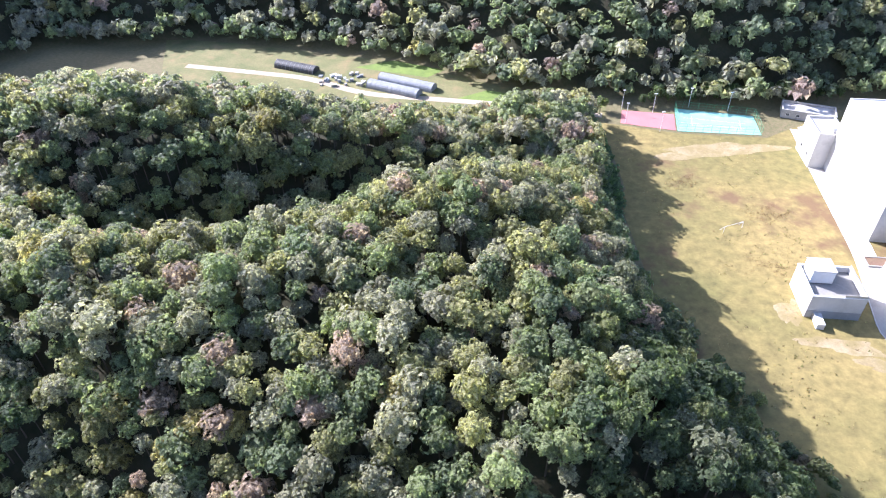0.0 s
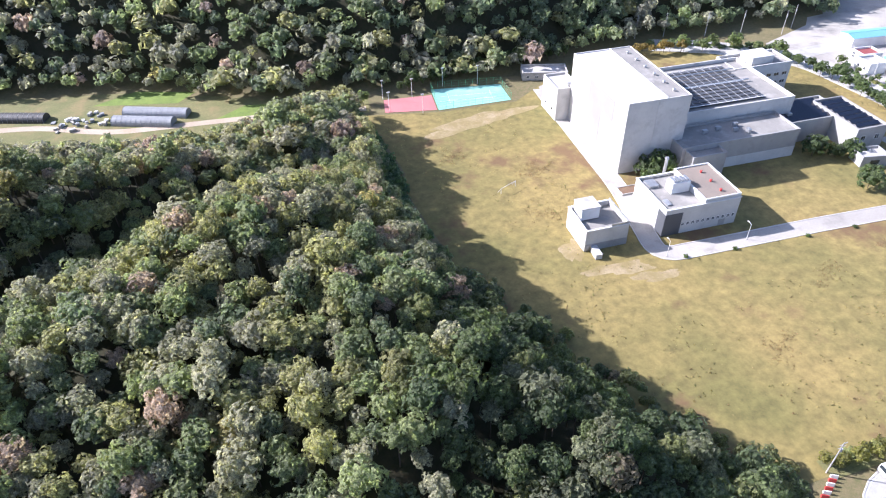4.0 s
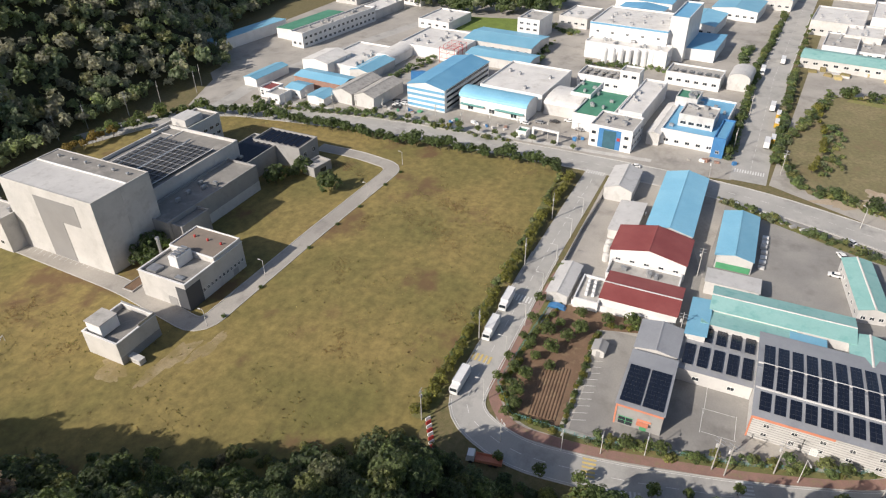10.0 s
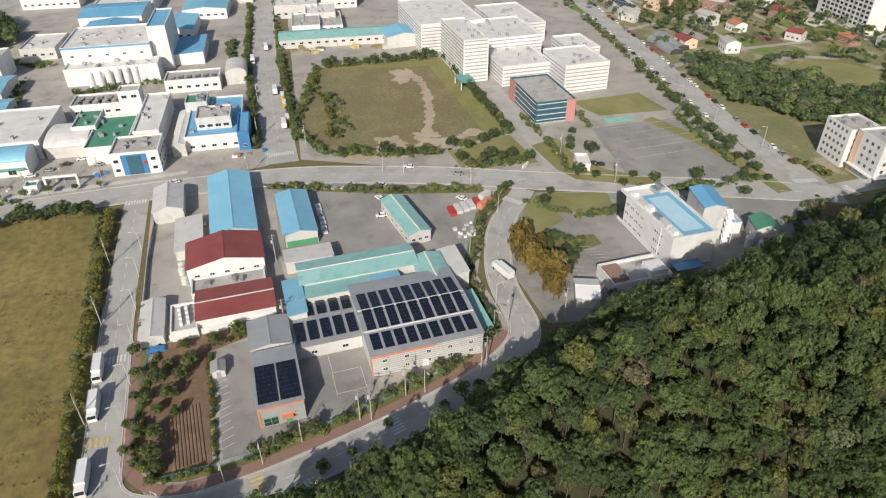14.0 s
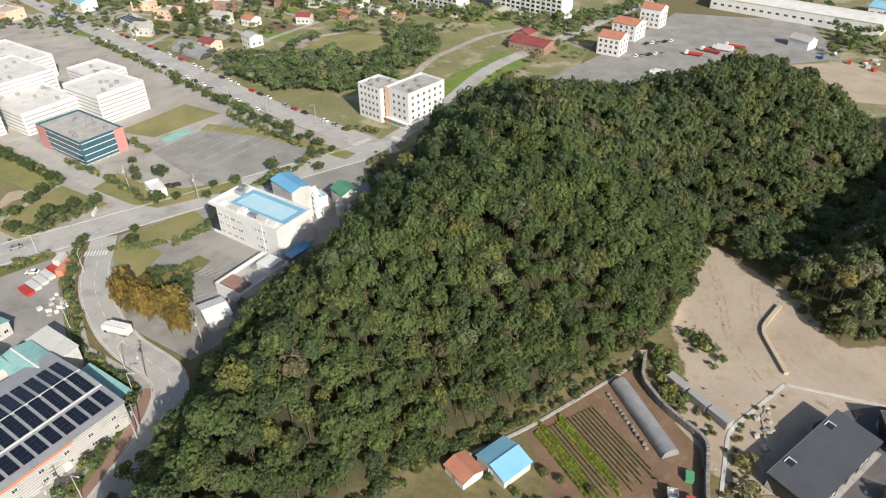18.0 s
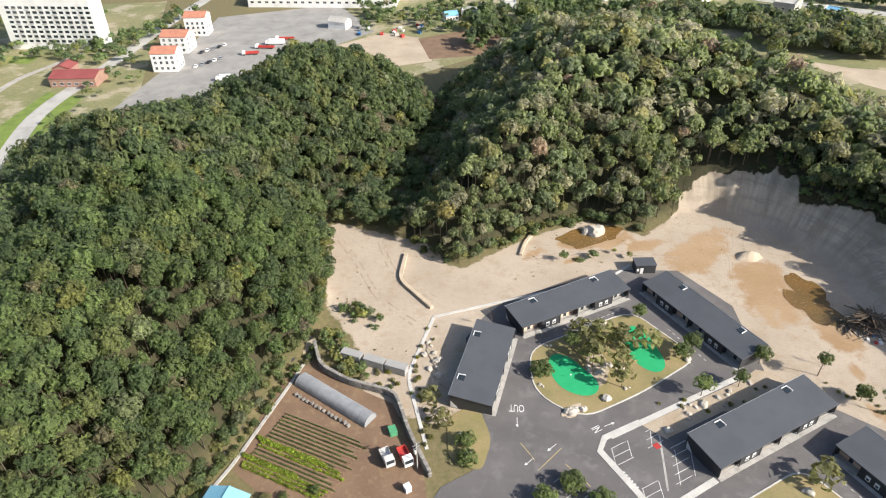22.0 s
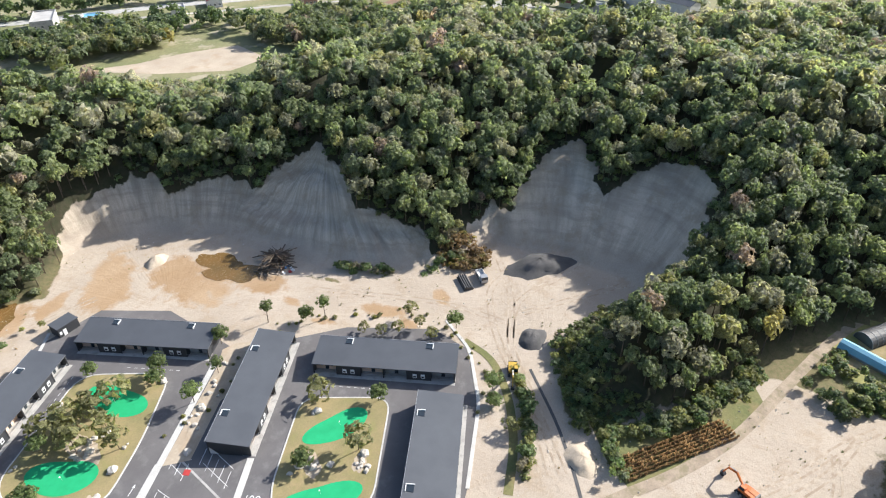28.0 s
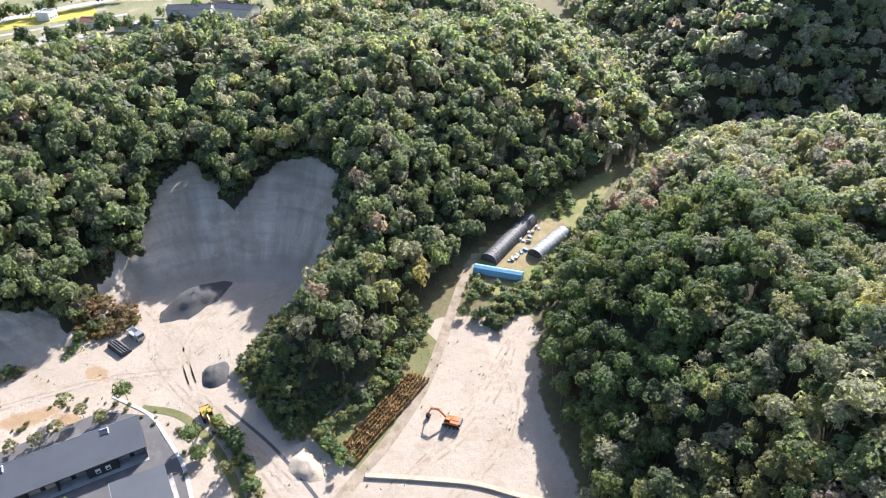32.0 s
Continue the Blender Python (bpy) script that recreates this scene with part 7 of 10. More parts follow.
block("brick_works", 309, 174, 13, 32, A2, 5.6, BRICK, ROOFBLUE, "brick works with a dull blue roof", kind_of="gable", along="y", rise=1.0)
block("small_blue_shed", 290, 166, 12, 11, A2, 4.0, WHITEWALL, ROOFBLUE, "small white shed with a blue roof", kind_of="gable", along="x", rise=0.9)
block("small_blue_shed", 295, 182, 11, 10, A2, 4.6, WHITEWALL, ROOFBLUE, "small white house with a blue roof", kind_of="gable", along="y", rise=1.0, rows=(("w", 2, 1.3, 1.4, 1.2),))
block("small_white_block", 290, 196, 10, 8, A2, 5.0, WHITEWALL, ROOFRED, "small white block with a red flat roof", rows=(("w", 2, 1.5, 1.4, 1.2), ("w", 2, 3.0, 1.4, 1.0)))
block("small_white_block", 284, 188, 9, 9, A2, 5.0, WHITEWALL, ROOFGREY, "small white block by the road", rows=(("w", 2, 1.5, 1.4, 1.2),))
block("small_blue_shed", 310, 211, 26, 9, A2, 4.6, WHITEWALL, ROOFBLUE, "white shed with a sky-blue roof", kind_of="gable", along="x", rise=1.0)
block("white_works", 348, 172, 40, 27, A2, 6.0, WHITEWALL, ROOFWHITE, "white works with several pale roofs", units=8)
block("white_works", 335, 186, 22, 18, A2, 7.4, WHITEWALL, ROOFWHITE, "white gabled works", kind_of="gable", along="x", rise=1.6)
block("blue_shed", 336, 158, 26, 13, A2, 5.0, LIGHTWALL, ROOFBLUE, "shed with a sky-blue roof", kind_of="gable", along="x", rise=1.4)
block("arched_store", 362, 155, 26, 12, A2, 4.5, WHITEWALL, ROOFWHITE, "white arched store", kind_of="arch", along="x", rise=2.5)
block("long_blue_works", 370, 262, 60, 12, -15, 6.2, WHITEWALL, ROOFBLUE, "long white works with a sky-blue roof by the woods", kind_of="mono", along="x", rise=0.8)
fo = block("long_office", 400, 213, 72, 10, -15, 9.5, WHITEWALL, ROOFGREY, "long white office with many windows", rows=(("w", 2, 2, 2.0, 1.4), ("s", 16, 1.6, 2.2, 1.4), ("s", 16, 5.4, 2.2, 1.4)), units=9)
block("green_roof_works", 402, 232, 50, 14, -15, 6.5, WHITEWALL, ROOFGREEN, "works with a pale green roof by the woods", kind_of="mono", along="x", rise=0.8)
block("white_works", 388, 134, 38, 40, A2, 6.6, WHITEWALL, ROOFWHITE, "white works with pipes on its roof", units=12)
sc = thing("steel_scaffold", pose(362, 118, 0, 0, 0, A2), "red steel scaffold frame", "scaffold")
for ix in range(4):
    for iy in range(3):
        part("post", Shape().tube((ix * 5, iy * 5, 0), (ix * 5, iy * 5, 9), 0.12, n=6), REDPAINT, sc)
for z in (3, 6, 9):
    s = Shape()
    for iy in range(3):
        s.tube((0, iy * 5, z), (15, iy * 5, z), 0.1, n=5)
    for ix in range(4):
        s.tube((ix * 5, 0, z), (ix * 5, 10, z), 0.1, n=5)
    part("beam", s, REDPAINT, sc)
solo("tarpaulin_heap", Shape().section([(-7, 0), (7, 0), (4.5, 2.2), (0, 3.2), (-4, 2)], -4, 4, "y"), BLUEPAINT, pose(337, 131, 0, 0, 0, 20), "bright blue tarpaulin over a heap", "tarpaulin")
# rows of works farther off
FARWORKS = [(417, -105, 19, 68, 5.5, ROOFTEAL), (452, -112, 34, 15, 5, ROOFGREY), (450, -95, 30, 18, 7, ROOFGREY), (470, -70 - 40, 26, 20, 8, ROOFWHITE), (480, 25, 34, 30, 8, ROOFDEEP), (478, -15, 36, 26, 7, ROOFBLUE), (470, 62, 30, 20, 7, ROOFWHITE),
            (520, 20, 36, 40, 9, ROOFDEEP), (520, -40, 34, 30, 7, ROOFBLUE), (500, -100, 40, 30, 9, ROOFWHITE), (560, 10, 40, 40, 8, ROOFWHITE), (515, -135, 44, 26, 10, ROOFWHITE), (560, -60, 40, 40, 8, ROOFDEEP),
            (440, 150, 30, 24, 6, ROOFWHITE), (500, 190, 40, 26, 7, ROOFBLUE), (455, 205, 36, 18, 6, ROOFWHITE), (560, 130, 50, 36, 8, ROOFWHITE), (560, 190, 40, 30, 7, ROOFBLUE), (490, 235, 40, 20, 7, ROOFWHITE), (600, 60, 40, 40, 8, ROOFBLUE), (600, -120, 40, 40, 8, ROOFGREY)]
for i, (x, y, w, d, h, rf) in enumerate(FARWORKS):
    flatr = rf in (ROOFGREY, ROOFWHITE)
    block("far_works", x, y, w, d, -13, h, WHITEWALL if i % 3 else LIGHTWALL, rf, "white works on the far side of the estate" if flatr else "works with a coloured metal roof across the estate", kind_of="flat" if flatr else "gable", along="x" if w >= d else "y", rise=1.6, units=4 if flatr else 0, rows=(("w", max(2, int(d / 5)), 2.5, 2.2, 1.2),))
gp2 = thing("gate_arch", pose(276, 47, 0, 0, 0, A2), "white works gate arch", "gate")
for u in (-6, 6):
    part("post", Shape().box(-0.5, u - 0.4, 0, 0.5, u + 0.4, 5), WHITEPAINT, gp2)
part("beam", Shape().box(-0.5, -6.4, 5, 0.5, 6.4, 5.8), WHITEPAINT, gp2)
block("gate_hut", 279, 58, 5, 5, A2, 3.2, WHITEWALL, ROOFGREEN, "small gate hut")
for k in range(14):
    utility_pole(278 + (k % 2) * 1.2, 195 - k * 13.5, 90, 10)
for i in range(12):
    copy_thing((c_white, c_silver, c_black)[i % 3], pose(292 + (i % 4) * 2.8, 60 - i * 6.5 if i < 6 else 118 + i, 0.06, 0, 0, 80))
for x, y, a in ((345, -52, -8), (398, -50, 172), (420, -62, -8), (300, -47, -8)):
    copy_thing(t1, pose(x, y, 0.09, 0, 0, a))

gy = random.Random(31)
for i in range(30):
    y = gy.choice((gy.uniform(24, 56), gy.uniform(64, 96), gy.uniform(112, 134), gy.uniform(-34, -8)))
    x = 281.5 + 0.045 * (y - 30) + gy.uniform(-1.5, 2.0) + (4 if y > 100 else 0) - (3 if y < 0 else 0)
    solo("yard_crate", Shape().cbox(0, 0, 0, gy.uniform(0.9, 2.6), gy.uniform(0.8, 1.8), gy.uniform(0.6, 1.6)), gy.choice((LIGHTWALL, BLUEPAINT, GREENPAINT, CONC, WHITEPAINT, BRICK)), pose(x, y, 0.06, 0, 0, gy.uniform(0, 90)), "crate or drum pallet in a works front yard", "crate", "yard crates")

# ---- white offices, factory and town to the south-east ----
def banded(ob, w, d, h, faces, step=3.6, first=1.2, tall=1.3, material=None):
    """Ribbon windows round a block, one mesh for each storey and side."""
    z = first
    while z + tall < h - 0.6:
        for f in faces:
            s = Shape()
            if f == "s":
                s.box(-w / 2 + 0.6, -d / 2 - 0.05, z, w / 2 - 0.6, -d / 2 + 0.02, z + tall)
            elif f == "n":
                s.box(-w / 2 + 0.6, d / 2 - 0.02, z, w / 2 - 0.6, d / 2 + 0.05, z + tall)
            elif f == "w":
                s.box(-w / 2 - 0.05, -d / 2 + 0.6, z, -w / 2 + 0.02, d / 2 - 0.6, z + tall)
            else:
                s.box(w / 2 - 0.02, -d / 2 + 0.6, z, w / 2 + 0.05, d / 2 - 0.6, z + tall)
            part("window_band", s, material or GLASS, ob)
        z += step


A3 = -7.0
for nm, x, y, w, d, h, un in (("white_office_slab", 337, -158, 43, 14, 23, 6), ("white_office", 293.5, -203.5, 29, 25, 15, 6), ("white_office", 318, -181, 34, 28, 11, 6), ("white_office", 352, -190, 40, 34, 16, 8), ("white_office", 322, -222, 26, 18, 12, 4), ("white_hall", 400, -170, 60, 40, 17, 6), ("white_hall", 390, -215, 50, 30, 12, 6)):
    b = block(nm, x, y, w, d, A3, h, WHITEWALL, ROOFWHITE, "white louvred office block with a pale roof", units=un)
    banded(b, w, d, h, "wn", 1.9, 1.0, 0.5, GREYWALL)
rp = solo("red_wall_panel", Shape().box(-0.15, -5, 0, 0.15, 5, 9), PINKWALL, pose(279.2, -205, 0.05, 0, 0, A3), "tall red wall panel on the office end", "wall panel")
gl = block("glass_office", 268.5, -168.5, 35, 20, A3 - 1, 10.8, GLASS_BLUE, ROOFGREY, "blue glazed office with red brick ends", units=8)
banded(gl, 35, 20, 10.8, "wn", 2.6, 1.9, 0.3, WHITEPAINT)
part("end_panel", Shape().box(-17.6, -10.15, 0.2, -10, -9.95, 10.9).box(-17.66, -10.1, 0.2, -17.45, -5.5, 10.9), PINKWALL, gl, "red panel end wall")
part("end_panel", Shape().box(10, 9.96, 0.2, 17.6, 10.14, 10.9), PINKWALL, gl, "red panel end wall")
part("base", Shape().box(-17.6, -10.1, 0, 17.6, 10.1, 0.8), CONC, gl)
cn = thing("entrance_canopy", pose(312, -147, 0, 0, 0, A3), "flat entrance canopy of the white slab", "canopy")
part("roof", Shape().box(-6, -4, 4.2, 6, 4, 4.7), TEALPAINT, cn)
for u in (-5.5, 5.5):
    part("column", Shape().tube((u, 3.5, 0), (u, 3.5, 4.2), 0.25), WHITEPAINT, cn)
block("grey_blue_works", 398, -143, 20, 22, A3, 7, LIGHTWALL, ROOFBLUE, "works with a faded red and blue roof", kind_of="gable", along="x", rise=2)
gh2 = block("gate_house", 208, -153, 10, 5.5, -25, 3.4, WHITEWALL, ROOFWHITE, "white gate house with a flat canopy", rows=(("n", 2, 1, 1.6, 1.2),))
solo("sign_stone", Shape().box(-2.5, -0.3, 0, 2.5, 0.3, 1.3), WHITEPAINT, pose(217, -131, 0.08, 0, 0, -55), "low white entrance sign wall", "sign")
solo("paint_court", Shape().box(-7, -3, 0.09, 7, 3, 0.12), COURT_TEAL, pose(241, -196, 0, 0, 0, 80), "small teal painted court", "court")
# white factory with the blue roof deck
fa = block("white_factory", 149.5, -147.8, 34, 16.5, -7, 12.2, WHITEWALL, ROOFWHITE, "white four-storey factory with a pale blue roof deck", parapet=0.9, units=0)
part("roof_deck", Shape().box(-13.5, -5.8, 11.3, 9, 2.2, 11.45), POOLBLUE, fa, "pale blue deck coating")
part("deck_border", Shape().box(-15.5, -7.6, 11.3, 11, -5.8, 11.6).box(-15.5, 2.2, 11.3, 9, 3.2, 11.6).box(-15.5, -5.8, 11.3, -13.5, 2.2, 11.6).box(9, -5.8, 11.3, 11, 3.2, 11.6), ROOFBLUE, fa, "sky-blue deck border")
for z in (1.8, 5.2, 8.6):
    for k in range(4):
        for j in range(2):
            window(fa, "n", 34, 16.5, 10.5 - k * 3.2 + j * 1.1, z, 0.8, 1.0)
    for j in range(4):
        window(fa, "n", 34, 16.5, -7 - j * 1.3, z, 0.8, 1.0)
part("curtain_wall", Shape().box(12.8, 8.2, 1.5, 17.06, 8.32, 11.4).box(16.98, 1.0, 1.5, 17.1, 8.32, 11.4), GLASS, fa, "dark glazed corner")
part("downpipe", Shape().tube((-10, 8.4, 0), (-10, 8.4, 12), 0.12).tube((-17.1, 0, 0), (-17.1, 0, 12), 0.12), WHITEPAINT, fa)
for k, (ux, uy) in enumerate(((13, 5), (13, -3), (6, 5.5), (2, 5.2), (-3, 5.4), (-8, 5.6), (-13, 5.5), (14.5, -6))):
    part("roof_plant", Shape().cbox(0, 0, 0, 2.6 + k % 3, 1.8, 1.3 + 0.4 * (k % 2)), (WHITEPAINT, METAL, LIGHTWALL)[k % 3], fa, at=pose(ux, uy, 11.3))
rail = Shape()
for u in range(-16, 18, 2):
    rail.tube((u, 8.1, 12.3), (u, 8.1, 13.2), 0.04, n=4)
rail.tube((-16.8, 8.1, 13.2), (16.8, 8.1, 13.2), 0.04, n=4).tube((-16.8, -8.1, 13.2), (16.8, -8.1, 13.2), 0.04, n=4)
part("roof_railing", rail, WHITEPAINT, fa)
solo("blue_awning", Shape().section([(-5, 2.6), (5, 2.6), (5, 2.8), (-5, 2.8)], -2.2, 2.2, "y"), BLUEPAINT, pose(130.2, -142.5, 0, 0, 0, 83), "bright blue awning against the factory", "awning")
tw2 = block("process_tower", 149, -165, 14, 8, -20, 13, LIGHTWALL, ROOFDEEP, "grey process tower with a blue roof", kind_of="gable", along="x", rise=1.0)
sg = thing("stair_tower", pose(139.5, -166.5, 0, 0, 0, -20), "white steel stair frame", "stair tower")
for u, v in ((-1.6, -1.6), (1.6, -1.6), (1.6, 1.6), (-1.6, 1.6)):
    part("post", Shape().tube((u, v, 0), (u, v, 12), 0.1, n=6), WHITEPAINT, sg)
for k in range(5):
    part("flight", Shape().add([(-1.5, -1.2, 0.2 + k * 2.4), (1.5, -1.2, 2.5 + k * 2.4), (1.5, 0.9, 2.5 + k * 2.4), (-1.5, 0.9, 0.2 + k * 2.4), (-1.5, -1.2, 0.05 + k * 2.4), (1.5, -1.2, 2.35 + k * 2.4), (1.5, 0.9, 2.35 + k * 2.4), (-1.5, 0.9, 0.05 + k * 2.4)], [(0, 1, 2, 3), (7, 6, 5, 4), (0, 4, 5, 1), (3, 2, 6, 7), (0, 3, 7, 4), (1, 5, 6, 2)]), WHITEPAINT, sg)
block("green_roof_shed", 136, -180, 8.5, 7.5, -25, 6.0, LIGHTWALL, ROOFGREEN, "grey shed with a dark green roof", kind_of="gable", along="x", rise=1.6, doors=(("n", 0, 1, 2, WHITEPAINT),))
block("machine_hut", 145, -174, 7, 5, -20, 4.5, WHITEWALL, ROOFBLUE, "small white machine hut")
for x, y in ((132.5, -171), (128.5, -173)):
    tk = thing("process_tank", pose(x, y, 0), "rust-stained process tank behind the factory", "tank", "process tanks")
    part("vessel", Shape().tube((0, 0, 0.6), (0, 0, 4.6), 1.5, n=14).tube((0, 0, 4.6), (0, 0, 5.2), 1.5, 0.3, n=14), LIGHTWALL, tk)
    for a in range(4):
        part("leg", Shape().tube((math.cos(a * 1.57), math.sin(a * 1.57), 0), (math.cos(a * 1.57), math.sin(a * 1.57), 0.7), 0.1, n=5), METAL, tk)
lw = block("low_white_building", 133.8, -124, 11.5, 20.5, -6, 4.2, WHITEWALL, ROOFGREY, "low white building with an open roof yard", parapet=1.1, units=2)
part("roof_room", Shape().box(-5, -9, 3.1, 1, -3, 5.8), WHITEWALL, lw)
part("roof_hatch", Shape().box(-3.5, 4, 3.2, 4.5, 9.4, 4.25), BRICK, lw, "brown roof deck")
gb = block("white_gable_shed", 131.5, -104.5, 9.5, 7.0, -28, 4.0, LIGHTWALL, WHITEWALL, "white-roofed steel gable shed", kind_of="gable", along="y", rise=1.2)
block("cream_shed", 151, -105.5, 6, 6.5, -12, 3.0, LIGHTWALL, WHITEWALL, "cream flat-roofed shed behind the trees")
# hotel
ho1 = block("hotel", 151, -262, 15, 25, -14, 17.8, WHITEWALL, ROOFGREY, "white and peach five-storey hotel", units=4)
ho2 = block("hotel_wing", 168.5, -258.5, 15, 14, -14, 16.8, WHITEWALL, ROOFGREY, "white hotel wing with square windows", units=4)
for b, w, d, nw, nn in ((ho1, 15, 25, 6, 4), (ho2, 15, 14, 3, 5)):
    for z in range(5):
        for k in range(nw):
            window(b, "w", w, d, (k + 0.5) / nw * (d - 2) - (d - 2) / 2, 1.8 + z * 3.2, 1.2, 1.3, LIGHTWALL)
        for k in range(nn):
            window(b, "n", w, d, (k + 0.5) / nn * (w - 2) - (w - 2) / 2, 1.8 + z * 3.2, 1.2, 1.3, LIGHTWALL)
part("peach_panel", Shape().box(4.2, 12.42, 0.2, 7.56, 12.6, 17.7).box(7.42, 4.0, 0.2, 7.58, 12.6, 17.7), PEACH, ho1, "peach painted corner")
part("entrance_canopy", Shape().box(-9.5, 4, 3.2, -7.4, 13, 3.6).box(-7.5, 12.4, 3.2, 7, 14.2, 3.6), WHITEPAINT, ho1)
# houses and flats
for x, y, w, d, h, a in ((93, -400, 14, 13, 10.5, -8), (92, -434, 16, 15, 10, -12), (84, -467, 14, 12, 12, -10)):
    b = block("town_house", x, y, w, d, a, h, WHITEWALL, TERRACOTTA, "white three-storey house with a terracotta roof", kind_of="gable", along="x", rise=2.4, rows=(("w", 3, 1.4, 1.4, 1.6), ("w", 3, 4.6, 1.4, 1.6), ("w", 3, 7.4, 1.4, 1.6), ("n", 4, 1.4, 1.4, 1.6), ("n", 4, 4.6, 1.4, 1.6), ("n", 4, 7.4, 1.4, 1.6)))
block("restaurant", 138.5, -386, 25, 15, -10, 5, BRICK, ROOFRED, "long house with a dull red hipped roof", kind_of="gable", along="x", rise=2.0, rows=(("n", 6, 1.2, 1.8, 1.4),))
block("restaurant", 148, -398, 10, 10, -10, 6, BRICK, ROOFRED, "small house with a dull red roof", kind_of="gable", along="y", rise=1.8)
for x, y, ln in ((237, -441, 58), (167, -458, 58), (310, -430, 50)):
    b = block("apartment_block", x, y, ln, 14, -14, 46, WHITEWALL, ROOFGREY, "tall white apartment slab with rows of windows")
    for z in range(8):
        for k in range(int(ln / 4.2)):
            part("window", Shape().box(-1.3, -0.05, 0, 1.3, 0.08, 1.5), GLASS, b, at=pose((k + 0.5) * 4.2 - ln / 2, 7, 1.5 + z * 2.9)) if z == 0 and k == 0 else None
    wm = Shape().box(-1.3, -0.05, 0, 1.3, 0.08, 1.5).mesh("window", GLASS)
    bmesh_b = Shape().box(-1.7, 0, -0.3, 1.7, 0.5, 0.0).mesh("balcony", LIGHTWALL)
    for z in range(1, 9):
        for k in range(int(ln / 4.2)):
            part("window", wm, None, b, at=pose((k + 0.5) * 4.2 - ln / 2, 7, 1.5 + z * 2.9))
            if k % 2:
                part("balcony", bmesh_b, None, b, at=pose((k + 0.5) * 4.2 - ln / 2, 7, 1.5 + z * 2.9))
block("long_shed", 0, -527, 110, 26, -14, 8, WHITEWALL, ROOFWHITE, "very long white shed beyond the lorry park", kind_of="gable", along="x", rise=2, rows=(("n", 20, 3, 2.4, 1.4),))
block("long_shed", -75, -552, 60, 22, -14, 7, WHITEWALL, ROOFBLUE, "long white shed with a pale blue roof", kind_of="gable", along="x", rise=2, rows=(("n", 12, 3, 2.4, 1.4),))
block("white_gable_house", -8, -460, 13, 9, -30, 5, WHITEWALL, ROOFGREY, "white gabled yard office", kind_of="gable", along="x", rise=2.4)
for i, (x, y, w, d, h, rf) in enumerate(((300, -318, 11, 9, 6, ROOFGREY), (318, -300, 12, 9, 5, ROOFRED), (350, -345, 13, 10, 7, ROOFGREY), (372, -372, 14, 11, 8, WHITEWALL), (330, -352, 10, 9, 5, TERRACOTTA), (395, -340, 16, 12, 7, ROOFGREY), (300, -372, 10, 8, 5, ROOFRED), (280, -395, 11, 9, 5, TERRACOTTA),
                                        (410, -385, 14, 10, 8, ROOFGREY), (430, -350, 15, 10, 6, WHITEWALL), (265, -410, 10, 8, 5, ROOFGREY), (340, -400, 12, 9, 6, ROOFRED), (365, -420, 12, 9, 6, ROOFGREY), (450, -400, 14, 12, 8, TERRACOTTA), (320, -430 + 20, 10, 9, 5, ROOFGREY), (245, -405, 9, 8, 5, WHITEWALL), (470, -330, 18, 12, 7, ROOFBLUE), (500, -290, 20, 14, 7, ROOFGREY), (380, -305, 14, 10, 6, ROOFGREY))):
    flatr = rf in (ROOFGREY, WHITEWALL) and i % 2
    block("village_house", x, y, w, d, -20 + i * 13 % 40, h, (WHITEWALL, PEACH, LIGHTWALL, BRICK)[i % 4], rf, "small village house with a flat roof" if flatr else "small village house with a pitched roof", kind_of="flat" if flatr else "gable", along="x", rise=1.8, rows=(("n", 3, 1.4, 1.4, 1.3), ("w", 2, 1.4, 1.4, 1.3)) + ((("n", 3, 4.2, 1.4, 1.2),) if h > 6 else ()))
ghs = greenhouse(322, -288, -12, 30, 9, 3.4, TARP, "dark greenhouse tunnel by the road")
greenhouse(326, -296, -12, 30, 9, 3.4, TARP, "dark greenhouse tunnel by the road")
sr = block("solar_barn", 395, -310, 34, 14, -18, 5, LIGHTWALL, LIGHTWALL, "barn roofed with solar panels", kind_of="mono", along="x", rise=1)
for k in range(9):
    part("solar_panel", ARRAY, None, sr, at=pose(-14 + k * 3.5, 0, 5.8, -4, 0, 0))
for i in range(16):
    flat("garden_plot", [(a, b) for a, b in ((290 + i * 11 % 160, -330 - i * 17 % 90), (312 + i * 11 % 160, -336 - i * 17 % 90), (308 + i * 11 % 160, -352 - i * 17 % 90), (288 + i * 11 % 160, -346 - i * 17 % 90))], (GREEN_CROP, SOIL, LAWN)[i % 3], 0.05 + i * 0.004, "small garden plot by the houses", "field")
for i, (x, y, ln, m2) in enumerate(((40, -425, 12, REDPAINT), (34, -432, 12, WHITEPAINT), (28, -440, 12, REDPAINT), (60, -372, 8, WHITEPAINT), (48, -415, 10, REDPAINT))):
    tt2 = truck_model("lorry with a red and white load", ln, WHITEPAINT, m2, i % 2 == 0, "lorries")
    tt2.matrix_basis = pose(x, y, 0.07, 0, 0, -15 + i * 4)
for k in range(14):
    gq = random.Random(k)
    solo("scrap_block", Shape().cbox(0, 0, 0, gq.uniform(1.5, 4), gq.uniform(1, 2.5), gq.uniform(0.8, 2.2)), gq.choice((LIGHTWALL, REDPAINT, BLUEPAINT, CONC, WHITEPAINT)), pose(-38 + gq.uniform(-26, 20), -440 + gq.uniform(-14, 10), 0.05, 0, 0, gq.uniform(0, 90)), "stacked scrap at the yard edge", "scrap", "scrap stacks")

# lamps, buses and stacked goods along the main roads
for x, y in ((191, -236), (217, -232), (245, -236), (273, -241), (300, -248), (330, -256)):
    lamp_post(x, y, 75, 9.5, 1.8, "tall pale street lamp on the main road", "main road lamps")
